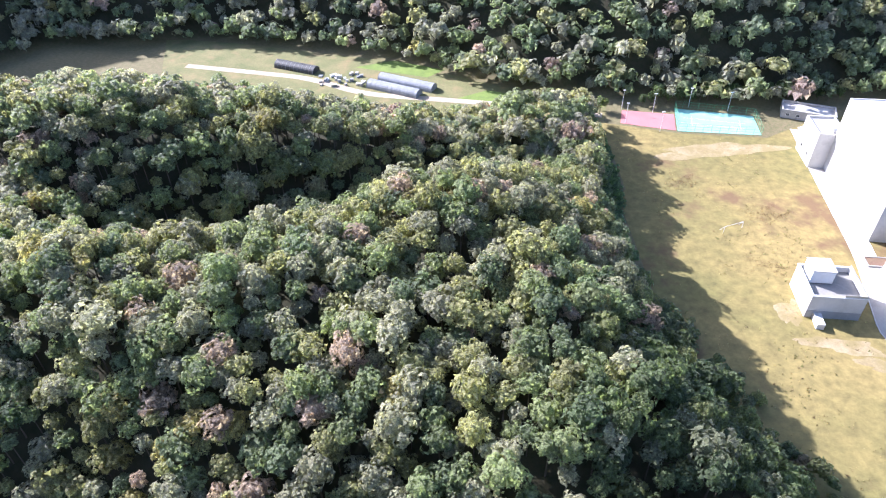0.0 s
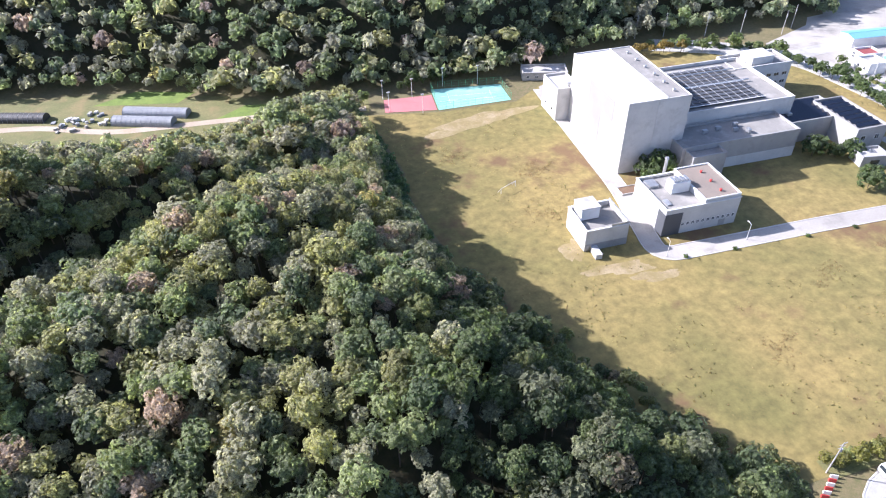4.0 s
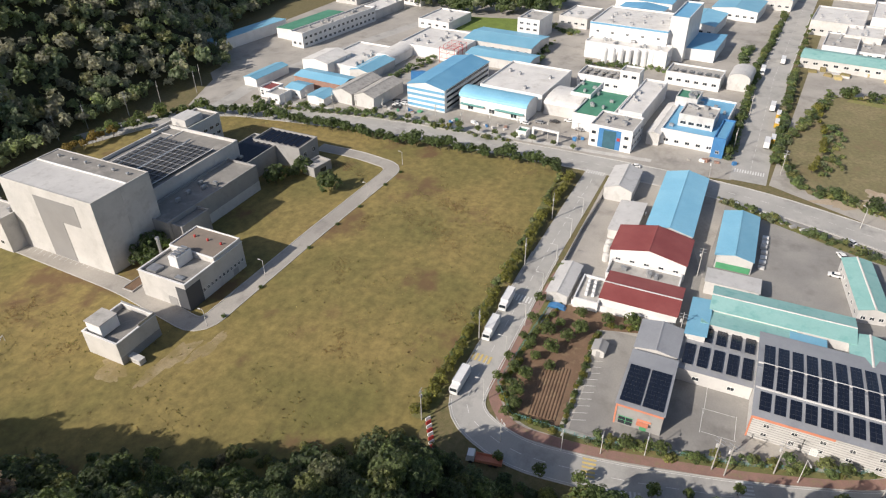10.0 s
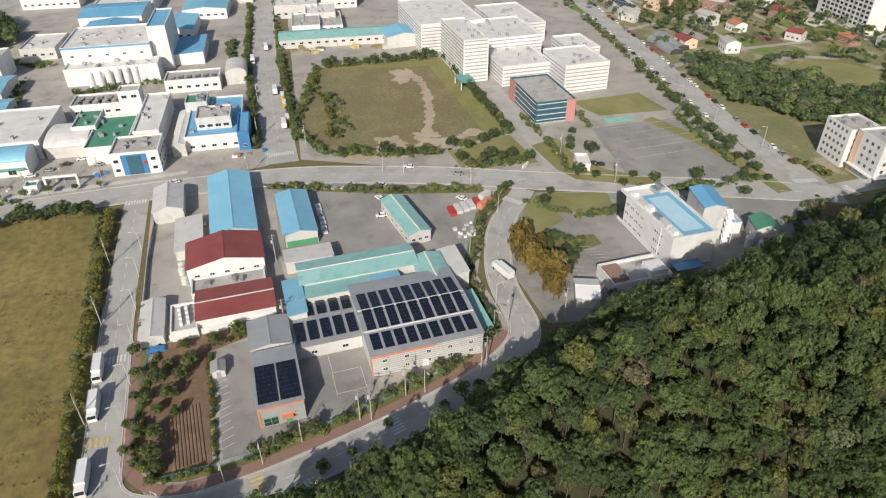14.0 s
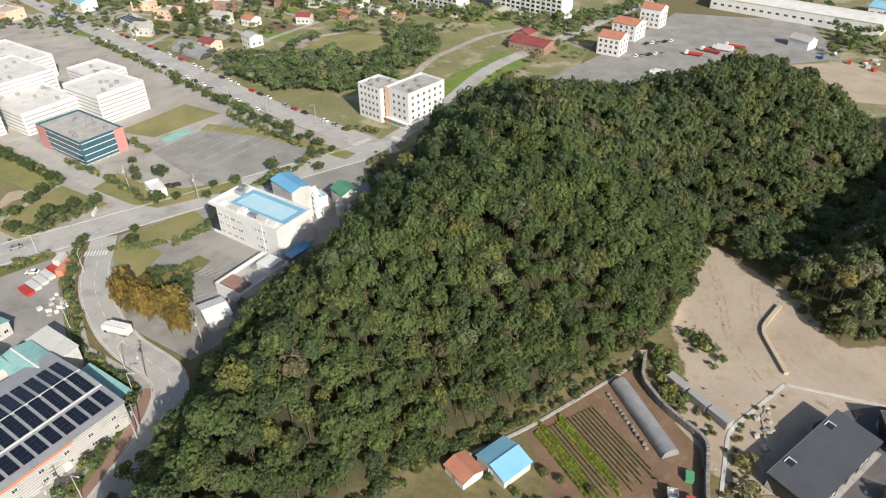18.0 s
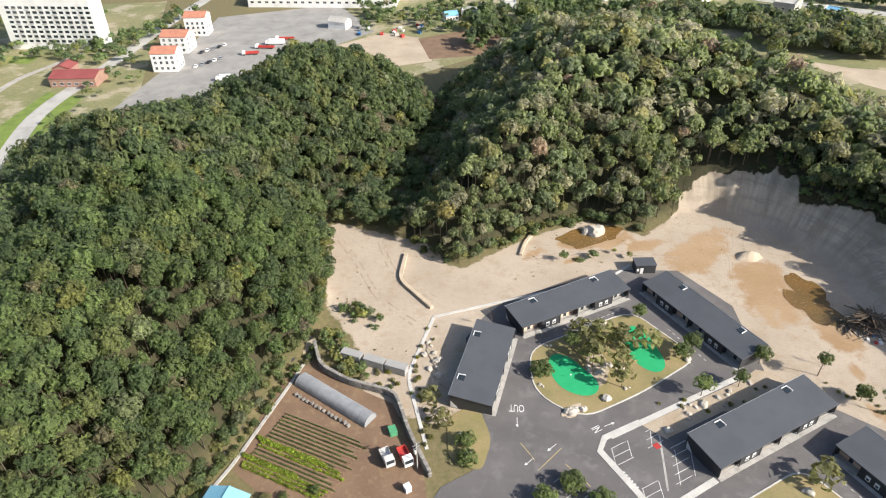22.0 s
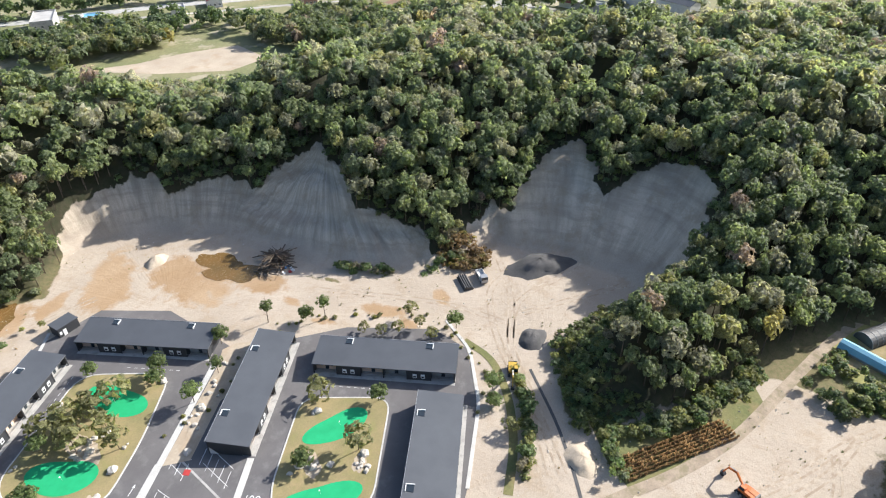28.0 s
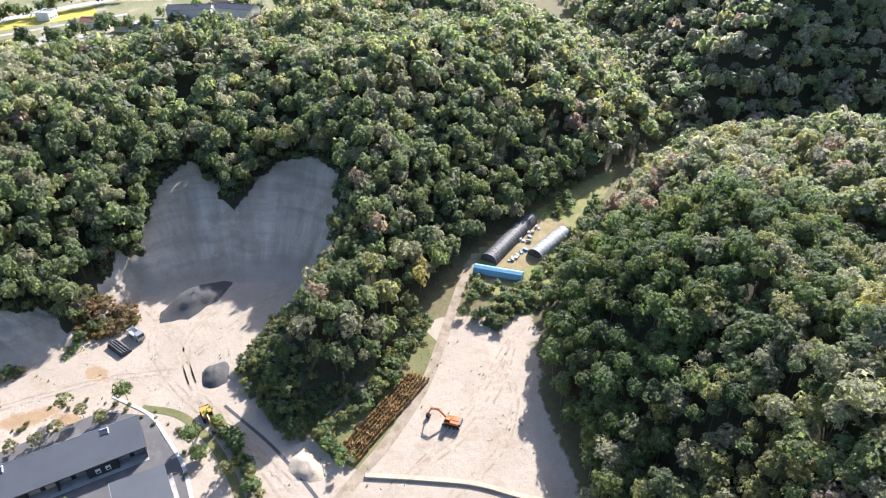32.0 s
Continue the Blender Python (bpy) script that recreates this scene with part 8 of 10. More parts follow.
SANDSTACK = mat("yellow_wrapping", (0.62, 0.50, 0.22), (0.55, 0.46, 0.25), big=0.5, fine=3.0, rough=0.7)
bus = thing("minibus", Matrix(), "yellow minibus parked by the vacant lot", "bus", "minibuses")
part("body", Shape().section([(-3.4, 0.45), (3.4, 0.45), (3.5, 1.3), (3.2, 2.6), (-3.4, 2.6)], -1.05, 1.05, "y"), YELLOWPAINT, bus)
part("window_band", Shape().section([(-3.2, 1.45), (3.3, 1.45), (3.15, 2.2), (-3.2, 2.2)], -1.08, 1.08, "y"), GLASS, bus)
part("roof", Shape().box(-3.3, -0.95, 2.6, 3.1, 0.95, 2.72), WHITEPAINT, bus)
for u in (-2.2, 2.2):
    for v in (-0.95, 0.95):
        part("wheel", WHEEL, None, bus, at=pose(u, v, 0.33))
bus.matrix_basis = pose(335, -54, 0.09, 0, 0, -8)
for x, y in ((324, -52.5), (305, -49.8)):
    copy_thing(bus, pose(x, y, 0.09, 0, 0, -8))
gs = random.Random(77)
for x, y in ((409, -79), (406, -86), (402, -95), (397, -113), (393, -133), (408, -101), (396, -125), (401, -90)):
    for k in range(2):
        solo("wrapped_pallet", Shape().cbox(0, 0, 0, gs.uniform(2, 5), gs.uniform(2, 4), gs.uniform(1.0, 2.4)), gs.choice((TURF_DRY, LIGHTWALL, SANDSTACK)), pose(x + gs.uniform(-3, 3), y + gs.uniform(-3, 3), 0.05, 0, 0, gs.uniform(0, 90)), "large wrapped pallet outside the works", "pallet", "goods stacks")

# ---- the new row of dark cabins with putting greens ----
flat("car_park", [(-29.5, -141), (-37, -149.5), (-46, -156), (-84, -164.5), (-104, -160), (-112, -140), (-106, -113), (-114, -100), (-126, -86), (-135, -62), (-131, -50), (-113, -40), (-88, -33), (-56, -28), (-40, -62), (-10, -88), (-14, -93), (-22, -96), (-28, -104), (-27, -118)], ASPHALT_NEW, 0.09, "smooth dark asphalt drive between the cabins", "road")
flat("bare_strip", [(-66, -101.5), (-98, -111), (-104, -114), (-108, -112), (-112, -103), (-104, -98), (-88, -102), (-70, -96.5)], SAND, 0.13, "sandy planting strip with boulders", "ground")
strip("footpath", [(-57, -99.5), (-66, -102.3), (-98, -112.2)], 1.6, KERB, 0.16, "pale stone footpath", "path")


def cabin(x, y, ang, ln, w, label):
    ob = thing("cabin", pose(x, y, 0, 0, 0, ang), label, "cabin", "dark cabins")
    h, rise = 3.5, 1.0
    prof = [(-w / 2, 0), (w / 2 - 2.2, 0), (w / 2 - 2.2, h), (-w / 2, h + rise * 0.8)]
    part("wall", Shape().section(prof, -ln / 2, ln / 2, "x"), DARKWALL, ob)
    part("roof", Shape().section([(w / 2, h - 0.05), (w / 2, h + 0.22), (-w / 2 - 0.2, h + rise + 0.22), (-w / 2 - 0.2, h + rise - 0.05)], -ln / 2 - 0.2, ln / 2 + 0.2, "x"), DARKROOF, ob, "slate-grey sloping roof")
    part("roof_trim", Shape().section([(-w / 2 - 0.28, h + rise - 0.1), (-w / 2 - 0.2, h + rise - 0.1), (-w / 2 - 0.2, h + rise + 0.28), (-w / 2 - 0.28, h + rise + 0.28)], -ln / 2 - 0.25, ln / 2 + 0.25, "x"), METAL, ob, "pale metal roof edge")
    # dividing fins carry the eaves; between them open bays and glazed rooms
    for k in range(7):
        u = -ln / 2 + 0.2 + k * (ln - 0.4) / 6
        part("fin_wall", Shape().box(u - 0.15, w / 2 - 2.2, 0, u + 0.15, w / 2 - 0.1, h), DARKWALL, ob)
    step = (ln - 0.4) / 6
    for k in range(6):
        u = -ln / 2 + 0.2 + (k + 0.5) * step
        if k % 3 == 1:
            part("bay_front", Shape().box(u - step / 2 + 0.15, w / 2 - 0.35, 0, u + step / 2 - 0.15, w / 2 - 0.2, h - 0.02), DARKWALL, ob)
            for e in (-1.1, 1.1):
                f = part("window", Shape().box(e + u - 0.55, w / 2 - 0.22, 0.9, e + u + 0.55, w / 2 - 0.12, 2.3), WHITEPAINT, ob, "white framed window")
                part("pane", Shape().box(e + u - 0.36, w / 2 - 0.13, 1.15, e + u + 0.36, w / 2 - 0.09, 1.65), GLASS, f)
        else:
            part("bay_wall", Shape().box(u - step / 2 + 0.15, w / 2 - 2.25, 0.1, u + step / 2 - 0.15, w / 2 - 2.15, h - 0.3), PEACH if k % 2 else GREYWALL, ob, "wood-toned bay wall")
            part("door", Shape().box(u - 0.5, w / 2 - 2.16, 0.1, u + 0.5, w / 2 - 2.08, 2.2), GLASS, ob)
            part("railing", Shape().box(u - step / 2 + 0.2, w / 2 - 0.3, 0.85, u + step / 2 - 0.2, w / 2 - 0.22, 0.95).box(u - step / 2 + 0.2, w / 2 - 0.3, 0.1, u - step / 2 + 0.27, w / 2 - 0.22, 0.9).box(u + step / 2 - 0.27, w / 2 - 0.3, 0.1, u + step / 2 - 0.2, w / 2 - 0.22, 0.9), METAL, ob)
    part("deck", Shape().box(-ln / 2, w / 2 - 2.2, 0.0, ln / 2, w / 2 + 0.9, 0.14), CONC, ob, "concrete terrace edge")
    for u in (-ln * 0.3, ln * 0.28):
        hz = h + rise + 0.22 - (1.9) / w * rise
        ht = part("skylight", Shape().box(u - 1.0, -w / 2 + 0.5, hz - 0.45, u - 0.8, -w / 2 + 2.4, hz + 0.28).box(u - 1.0, -w / 2 + 0.4, hz - 0.3, u + 1.0, -w / 2 + 0.55, hz + 0.35), WHITEPAINT, ob, "white skylight kerb")
        part("pane", Shape().box(u - 0.8, -w / 2 + 0.55, hz - 0.3, u + 1.0, -w / 2 + 2.3, hz + 0.1), GLASS, ht)
    part("end_panel", Shape().add([(ln / 2 + 0.02, -w / 2 + 0.3, 0.2), (ln / 2 + 0.02, -w / 2 + 2.4, 0.2), (ln / 2 + 0.02, -w / 2 + 0.3, 2.4), (ln / 2 + 0.06, -w / 2 + 0.3, 0.2), (ln / 2 + 0.06, -w / 2 + 2.4, 0.2), (ln / 2 + 0.06, -w / 2 + 0.3, 2.4)], [(0, 1, 2), (5, 4, 3), (0, 3, 4, 1), (1, 4, 5, 2), (2, 5, 3, 0)]), LIGHTWALL, ob, "pale triangular end panel")
    return ob


for x, y, a, ln, w in ((-31.8, -127.2, 64, 30, 11.2), (-62.8, -148.5, 17, 38.7, 9.6), (-98.2, -134.8, -72, 38.7, 9.6), (-94.0, -94.8, 18, 40, 10.4), (-116.4, -67.9, -73, 38.7, 10.2), (-91.5, -42.6, 18, 37, 11.5)):
    cabin(x, y, a, ln, w, "long low charcoal cabin with a slate-grey roof")
sh = thing("bin_shed", pose(-93.3, -162.7, 0, 0, 0, -8), "small dark flat-roofed shed", "shed")
part("wall", Shape().box(-3.2, -2.1, 0, 3.2, 2.1, 3.2), DARKWALL, sh)
part("roof", Shape().box(-3.4, -2.3, 3.2, 3.4, 2.3, 3.4), DARKROOF, sh)
part("door", Shape().box(0.8, 2.1, 0.1, 1.8, 2.16, 2.2), WHITEPAINT, sh)
part("notice", Shape().box(2.2, 2.1, 1.0, 2.9, 2.16, 2.0), WHITEPAINT, sh)

ISLE_A = rounded([(-52, -106), (-42.8, -117), (-46, -133), (-81, -143.5), (-91, -121), (-70, -111.5), (-52, -106), (-42.8, -117)], 6)[1:-2]
ISLE_B = rounded([(-58, -63), (-70, -74), (-97, -83), (-106, -61.5), (-76, -51), (-58, -63), (-70, -74)], 5)[1:-2]
for isle in (ISLE_A, ISLE_B):
    flat("turf_island", isle, TURF_DRY, 0.2, "dry yellow turf island between the cabins", "lawn")
    edging("kerb", isle, 0.35, 0.24, KERB, "pale stone kerb round the turf island", closed=True)


def blob(x, y, rx, ry, ang, waist=0.15):
    c, s = math.cos(radians(ang)), math.sin(radians(ang))
    pts = []
    for i in range(36):
        a = i * math.pi / 18
        r = 1 - waist * math.cos(2 * a) * -1 + 0.06 * math.sin(3 * a)
        u, v = math.cos(a) * rx * r, math.sin(a) * ry * r * (0.9 + 0.1 * math.cos(a))
        pts.append((x + u * c - v * s, y + u * s + v * c))
    return pts


for x, y, rx, ry, a in ((-54.4, -121.2, 7.4, 6.2, 110), (-77.5, -127.4, 8.2, 5.6, 88), (-92.0, -69.6, 7.6, 5.0, 146), (-72.9, -62.2, 8.2, 4.6, 128)):
    flat("putting_green", blob(x, y, rx, ry, a), GREEN_MAT, 0.23, "bright green artificial putting green", "putting green")
for x, y in ((-54, -120), (-77, -127), (-93, -69), (-74, -63)):
    fl = thing("golf_pin", pose(x, y, 0.22), "thin white golf pin with flag", "golf pin", "golf pins")
    part("pole", Shape().tube((0, 0, 0), (0, 0, 1.6), 0.02, n=5), WHITEPAINT, fl)
    part("flag", Shape().box(0, -0.01, 1.25, 0.4, 0.01, 1.55), WHITEPAINT, fl)
# parking island with pale borders
edging("footpath", [(-76, -83.5), (-61, -78), (-58.5, -79.5), (-53, -96), (-55.5, -99.5), (-66, -102.6)], 1.6, 0.16, KERB, "pale paved walk round the bays", "path", 0.02)
LONG, CROSS = -108.0, 162.0
bars = []
for k in range(3):
    bars.append((-68.3 - k * 0.0 + (0.77 * k), -100.2 + 2.4 * k, 4.8, 0.13, 18))
for k in range(5):
    bars.append((-71.6 + 0.77 * k - 0.4, -94.4 + 2.4 * k, 4.8, 0.13, 18))
bars += [(-66.5, -97.3, 5.0, 0.13, 72), (-69.0, -88.4, 9.8, 0.13, 72), (-73.4, -90.0, 9.8, 0.13, 72), (-71, -98.7, 5, 0.13, 72)]
for k in range(3):
    bars.append((-57.8 - 0.55 * 0 + 0.0 * k + (-0.1), -96.8 + 2.35 * k - 0.0, 4.6, 0.13, 18))
    bars.append((-60.6 + 0.3 * k, -85.0 + 2.35 * k, 4.6, 0.13, 18))
bars += [(-60.2, -95.4, 4.8, 0.13, 80), (-55.6, -93.9, 4.8, 0.13, 80), (-62.6, -83.2, 4.8, 0.13, 80), (-58.2, -81.9, 4.8, 0.13, 80)]
marks("parking_bays", bars, PAINT_W, "white parking bay lines", 0.125)
marks("drain_strip", [(-66.6, -90.8, 17, 0.5, 72)], CONC, "pale drain strip across the bays", 0.12)
zebra(-56.3, -86.8, 18, 5.5, 1.8, PAINT_W, "small white crossing by the bays", 6)
mark = solo("accessible_bay_mark", Shape().box(-0.8, -0.8, 0, 0.8, 0.8, 0.02), REDPAINT, pose(-66.9, -94.9, 0.125, 0, 0, 18), "red painted parking mark", "road marking", kind="structure")


def writing(txt, x, y, ang, size, label):
    cu = bpy.data.curves.new("writing", "FONT")
    cu.body, cu.size, cu.align_x, cu.align_y = txt, size, "CENTER", "CENTER"
    tmp = bpy.data.objects.new("writing_curve", cu)
    me = bpy.data.meshes.new_from_object(tmp)
    me.name = "writing"
    bpy.data.objects.remove(tmp)
    me.materials.clear()
    me.materials.append(PAINT_W)
    ob = new("road_writing", me)
    ob.matrix_basis = pose(x, y, 0.13, 0, 0, ang) @ Matrix.Diagonal((0.8, 1.5, 1, 1))
    return tagged(ob, label, "road marking", kind="structure")


def arrow(x, y, ang, ln=3.2):
    c, s = math.cos(radians(ang)), math.sin(radians(ang))
    pts = [(-ln / 2, -0.08), (ln / 2 - 0.9, -0.08), (ln / 2 - 0.9, -0.38), (ln / 2, 0), (ln / 2 - 0.9, 0.38), (ln / 2 - 0.9, 0.08), (-ln / 2, 0.08)]
    sh2 = Shape().add([(x + u * c - v * s, y + u * s + v * c, 0.128) for u, v in pts], [tuple(range(7))])
    solo("road_arrow", sh2, PAINT_W, Matrix(), "white painted arrow", "road marking", kind="structure")


writing("OUT", -37.0, -112.6, -14, 2.3, "white letters OUT painted on the drive")
arrow(-35.9, -108.0, 76)
writing("IN", -54.4, -102.3, 108, 2.3, "white letters IN painted on the drive")
arrow(-58.2, -103.2, 193)
writing("OUT", -66.8, -76.4, -72, 2.3, "white letters OUT painted on the drive")
arrow(-62.6, -75.2, 18)
arrow(-42, -99, 30)
arrow(-35.5, -96.0, 30)
marks("lane_marking", [(-40.5, -95.8, 9, 0.12, 35), (-36, -99, 6, 0.12, 110), (-45.5, -90.5, 8, 0.12, -62)], PAINT_Y, "pale yellow lane line", 0.126)
marks("parking_bays", [(-41.5 - k * 0.8, -90.5 + k * 2.2, 4.6, 0.12, 25) for k in range(4)], PAINT_W, "white parking bay lines", 0.126)
dash = [(x, y, 1.0, 0.12, a) for x, y, a in along([(-62, -139.5), (-80, -145)], 2.0)] + [(x, y, 1.0, 0.12, a) for x, y, a in along([(-26.5, -110), (-38.5, -136)], 2.0)] + [(x, y, 1.0, 0.12, a) for x, y, a in along([(-92.5, -120), (-88, -134)], 2.0)] + [(x, y, 1.0, 0.12, a) for x, y, a in along([(-108, -64), (-103, -80)], 2.0)]
marks("lane_marking", dash, PAINT_W, "short white dashes before the terraces", 0.126)
for ln in ([(-22, -152), (-11, -129), (-12.5, -104)], [(-22, -152), (-81, -160.5), (-90, -166)], [(-88, -33), (-113, -39.5), (-131, -49), (-140, -60)]):
    edging("path", rounded(ln, 4), 0.9, 0.14, KERB, "narrow pale concrete channel round the cabins", "path")
flat("turf_corner", rounded([(-24, -95), (-28.5, -104), (-27.5, -116), (-19, -113), (-17, -100), (-24, -95), (-28, -103)], 3)[1:-2], TURF_DRY, 0.2, "dry turf corner with shrubs", "lawn")
# boulders
gr = random.Random(11)
for i, (x, y) in enumerate(((-50, -108.5), (-53, -109), (-48.5, -109.5), (-67, -114), (-61, -120), (-66, -123), (-63.5, -121.5), (-70, -139), (-52, -134), (-46, -119), (-60, -111), (-87, -120), (-64, -124.5), (-68, -121), (-94, -76.5), (-78, -71), (-80, -68.5), (-82.5, -65), (-84, -57), (-87, -60), (-64, -67), (-76, -72), (-84, -105), (-88, -106), (-79, -102), (-92, -107), (-100, -110), (-106, -107), (-72, -99), (-18, -131), (-17, -136), (-20, -128), (-19, -140), (-22, -101), (-21, -106))):
    for k in range(2):
        rock(x + gr.uniform(-0.9, 0.9), y + gr.uniform(-0.9, 0.9), gr.uniform(0.5, 1.25) * (1 if k == 0 else 0.6), i * 3 + k, z=0.15)
# young trees
TM = [(x, y, hh, r, m) for x, y, hh, r, m in ((-47, -123, 4.5, 2.2, 0), (-66, -131, 8.5, 2.2, 1), (-61, -133, 8, 2.0, 1), (-61, -123, 8, 1.9, 1), (-66, -114.5, 7.5, 1.7, 1), (-78, -127, 7.5, 2.2, 1), (-90, -124, 6.5, 1.9, 0), (-86, -121.5, 5.5, 1.9, 0), (-82, -140, 4.5, 1.6, 0), (-68, -119, 8, 1.8, 1), (-85, -108, 7, 1.9, 0), (-63, -128, 7, 1.8, 1), (-70, -126, 8.5, 1.9, 1), (-72, -130, 7, 1.7, 1), (-58, -131, 6, 1.7, 0),
                                           (-119, -109, 8, 1.5, 0), (-124, -99, 5, 1.7, 0), (-127, -94, 8, 1.5, 0), (-99, -78, 6, 2.4, 2), (-104, -64, 5.5, 1.8, 0), (-88, -61, 8, 2.4, 2), (-79, -71, 5, 2.0, 0), (-137, -70, 6, 1.6, 2), (-138, -56, 6, 1.8, 0), (-119, -38, 6, 1.8, 0), (-114, -36, 3.5, 1.6, 0), (-127, -75, 3.5, 1.2, 2), (-126, -80, 3.5, 1.2, 2), (-130, -71, 4, 1.3, 2), (-131, -61, 4, 1.3, 2), (-106, -116, 6, 1.8, 0), (-96, -109, 5.5, 1.5, 0),
                                           (-16, -120, 3, 1.8, 2), (-18, -112, 3.5, 1.9, 2), (-22, -104, 3.5, 1.8, 0), (-21, -99, 3, 1.8, 0), (-38, -144, 6, 2.4, 3), (-123, -112, 5, 1.2, 3), (-134, -66, 4.5, 1.2, 2), (-43, -88, 4, 2.2, 0), (-48, -82, 4, 2, 0), (-36, -85, 4, 2, 0), (-108, -29, 4, 1.4, 2))]
LEAF_OLIVE = leaf_mat("olive_foliage", "", (0.25, 0.24, 0.11))
THIN = [crown_shape(9, 9, 200 + i) for i in range(3)]
for i, (x, y, hh, r, m) in enumerate(TM):
    if m == 3:
        ob = thing("bare_tree", pose(x, y, 0), "leafless young tree beside the drive", "tree", "young trees")
        part("trunk", trunk_mesh(hh, 0.1, 0.2, 14, i), BARK, ob)
        continue
    v, f = (NEAR_CROWNS[i % 7] if m == 0 else THIN[i % 3])
    leafy = (v, f[:-len(HEART_FACES)]) if m else (v, f)
    tree("young_tree", x, y, hh, r * (1.75 if m == 1 else 1.45), (LEAF_TREE, LEAF_OLIVE, LEAF_OLIVE)[m], "slender pine-like tree on dry turf" if m == 1 else "small leafy tree on sandy ground", shape=leafy, group="young trees", z=0.1, trunk=0.55, sz=0.8 if m != 1 else 0.95, seed=i, lean=0.3)

# rock gardens and dry scrub on the islands and the sandy strips
for x, y, rx, ry, a in ((-62.5, -122.5, 5.5, 3.0, 70), (-50.5, -109, 3.2, 1.6, 20), (-84, -104.5, 9, 1.8, 18), (-80, -69, 3.6, 2.0, 40), (-85, -59, 3.0, 1.6, 20), (-20, -134, 2.0, 6.5, 10)):
    flat("gravel_bed", ragged(x, y, rx, ry, a, x, rough=0.18), SAND, 0.215, "pale gravel bed among boulders", "ground")
    for k in range(5):
        rock(x + gr.uniform(-0.6, 0.6) * rx, y + gr.uniform(-0.6, 0.6) * ry, gr.uniform(0.4, 1.0), k * 7 + int(-x), z=0.15)
for i, (x, y) in enumerate(along([(-118, -108), (-128, -93), (-138, -76), (-140, -60), (-126, -43)], 2.6) and [(q[0] + gr.uniform(-2.5, 2.5), q[1] + gr.uniform(-2.5, 2.5)) for q in along([(-118, -108), (-128, -93), (-138, -76), (-140, -60), (-126, -43), (-110, -36)], 2.4)] + [(q[0] + gr.uniform(-1.5, 1.5), q[1] + gr.uniform(-1.5, 1.5)) for q in along([(-13, -104), (-13, -128), (-22, -150)], 2.4)] + [(gr.uniform(-110, -72), -104 + gr.uniform(-4, 2)) for _ in range(10)]):
    shrub(x, y, gr.uniform(0.35, 0.85), (LEAF_OLIVE, LEAF_YELLOW, LEAF_OLIVE)[i % 3], "dry scrubby bush on sandy ground", i, "dry scrub", tall=0.8, z=0.1)

# ---- the farm plot under the south hill ----
flat("farm_plot", [(27, -123), (33, -106), (14, -84), (-10, -86), (-11, -100), (-6, -120), (4, -128), (13, -140), (20, -138)], SOIL, 0.05, "brown vegetable plot in rows", "field")
DX, DY = -0.82, 0.572


def crop_row(x, y, ln, r, material, label, seed):
    g = np.random.default_rng(seed)
    vs, fs = [], []
    off, u = 0, 0.0
    while u < ln:
        v, f = FAR_CROWNS[int(g.integers(6))]
        v = v * np.array([r, r, r * 0.9]) * g.uniform(0.7, 1.25)
        a = g.uniform(0, 6.28)
        ca, sa = math.cos(a), math.sin(a)
        vs.append(np.stack([v[:, 0] * ca - v[:, 1] * sa + DX * u + g.uniform(-0.1, 0.1), v[:, 0] * sa + v[:, 1] * ca + DY * u, v[:, 2] + r * 0.55], 1))
        fs += [tuple(i + off for i in (q if q[2] != q[3] else q[:3])) for q in f.tolist()]
        off += len(v)
        u += r * g.uniform(1.2, 1.9)
    me = bpy.data.meshes.new("crop_row")
    me.from_pydata(np.concatenate(vs).tolist(), [], fs)
    me.materials.append(material)
    ob = new("crop_row", me)
    ob.matrix_basis = pose(x, y, 0.05)
    return tagged(ob, label, "crop", "crop rows", "stuff")


LEAF_CABBAGE = leaf_mat("cabbage_leaves", "", (0.30, 0.36, 0.05))
LEAF_BEAN = leaf_mat("bean_leaves", "", (0.17, 0.22, 0.07))
for k in range(17):
    sx, sy = 31 - k * 0.62, -107 - k * 0.9
    lush = k in (0, 1, 2, 6, 7)
    crop_row(sx, sy, 22 if k < 3 else 24 - (k % 3) * 2, 0.42 if lush else 0.22, LEAF_CABBAGE if lush else LEAF_BEAN, "lush yellow-green row of cabbages" if lush else "thin green row of seedlings", k)
for k in range(16):
    solo("soil_ridge", Shape().section([(-0.42, 0), (0.42, 0), (0.2, 0.2), (-0.2, 0.2)], 0, 23, "x"), SOIL, pose(30.7 - k * 0.62, -107.45 - k * 0.9, 0.045, 0, 0, 145.1), "raised ridge of tilled soil", "soil ridge", "soil ridges")
greenhouse(8.6, -123.6, 134, 24.5, 4.6, 2.5, TARP, "long tunnel under patched grey film")
rw = random.Random(3)
for k in range(14):
    solo("block_pile", Shape().cbox(0, 0, 0, 0.9, 0.6, rw.uniform(0.4, 0.9)), DARKSTONE, pose(18.5 - k * 1.0 + rw.uniform(-0.2, 0.2), -127.5 + k * 1.0, 0.05, 0, 0, rw.uniform(0, 90)), "grey concrete block beside the tunnel", "block", "concrete blocks")
# stone retaining wall: each stone in it
WL = rounded([(13.5, -146), (12, -136), (5, -129), (-7, -122.3), (-9, -108), (-12, -96)], 3)
wall = thing("stone_wall", Matrix(), "rough grey rubble retaining wall", "wall")
core = Shape()
outl = ribbon_pts(WL, 0.5)
n = len(WL)
for i in range(n - 1):
    core.prism([outl[i], outl[i + 1], outl[2 * n - 2 - i], outl[2 * n - 1 - i]], 0, 2.1)
part("core", core, DARKSTONE, wall)
STONES = []
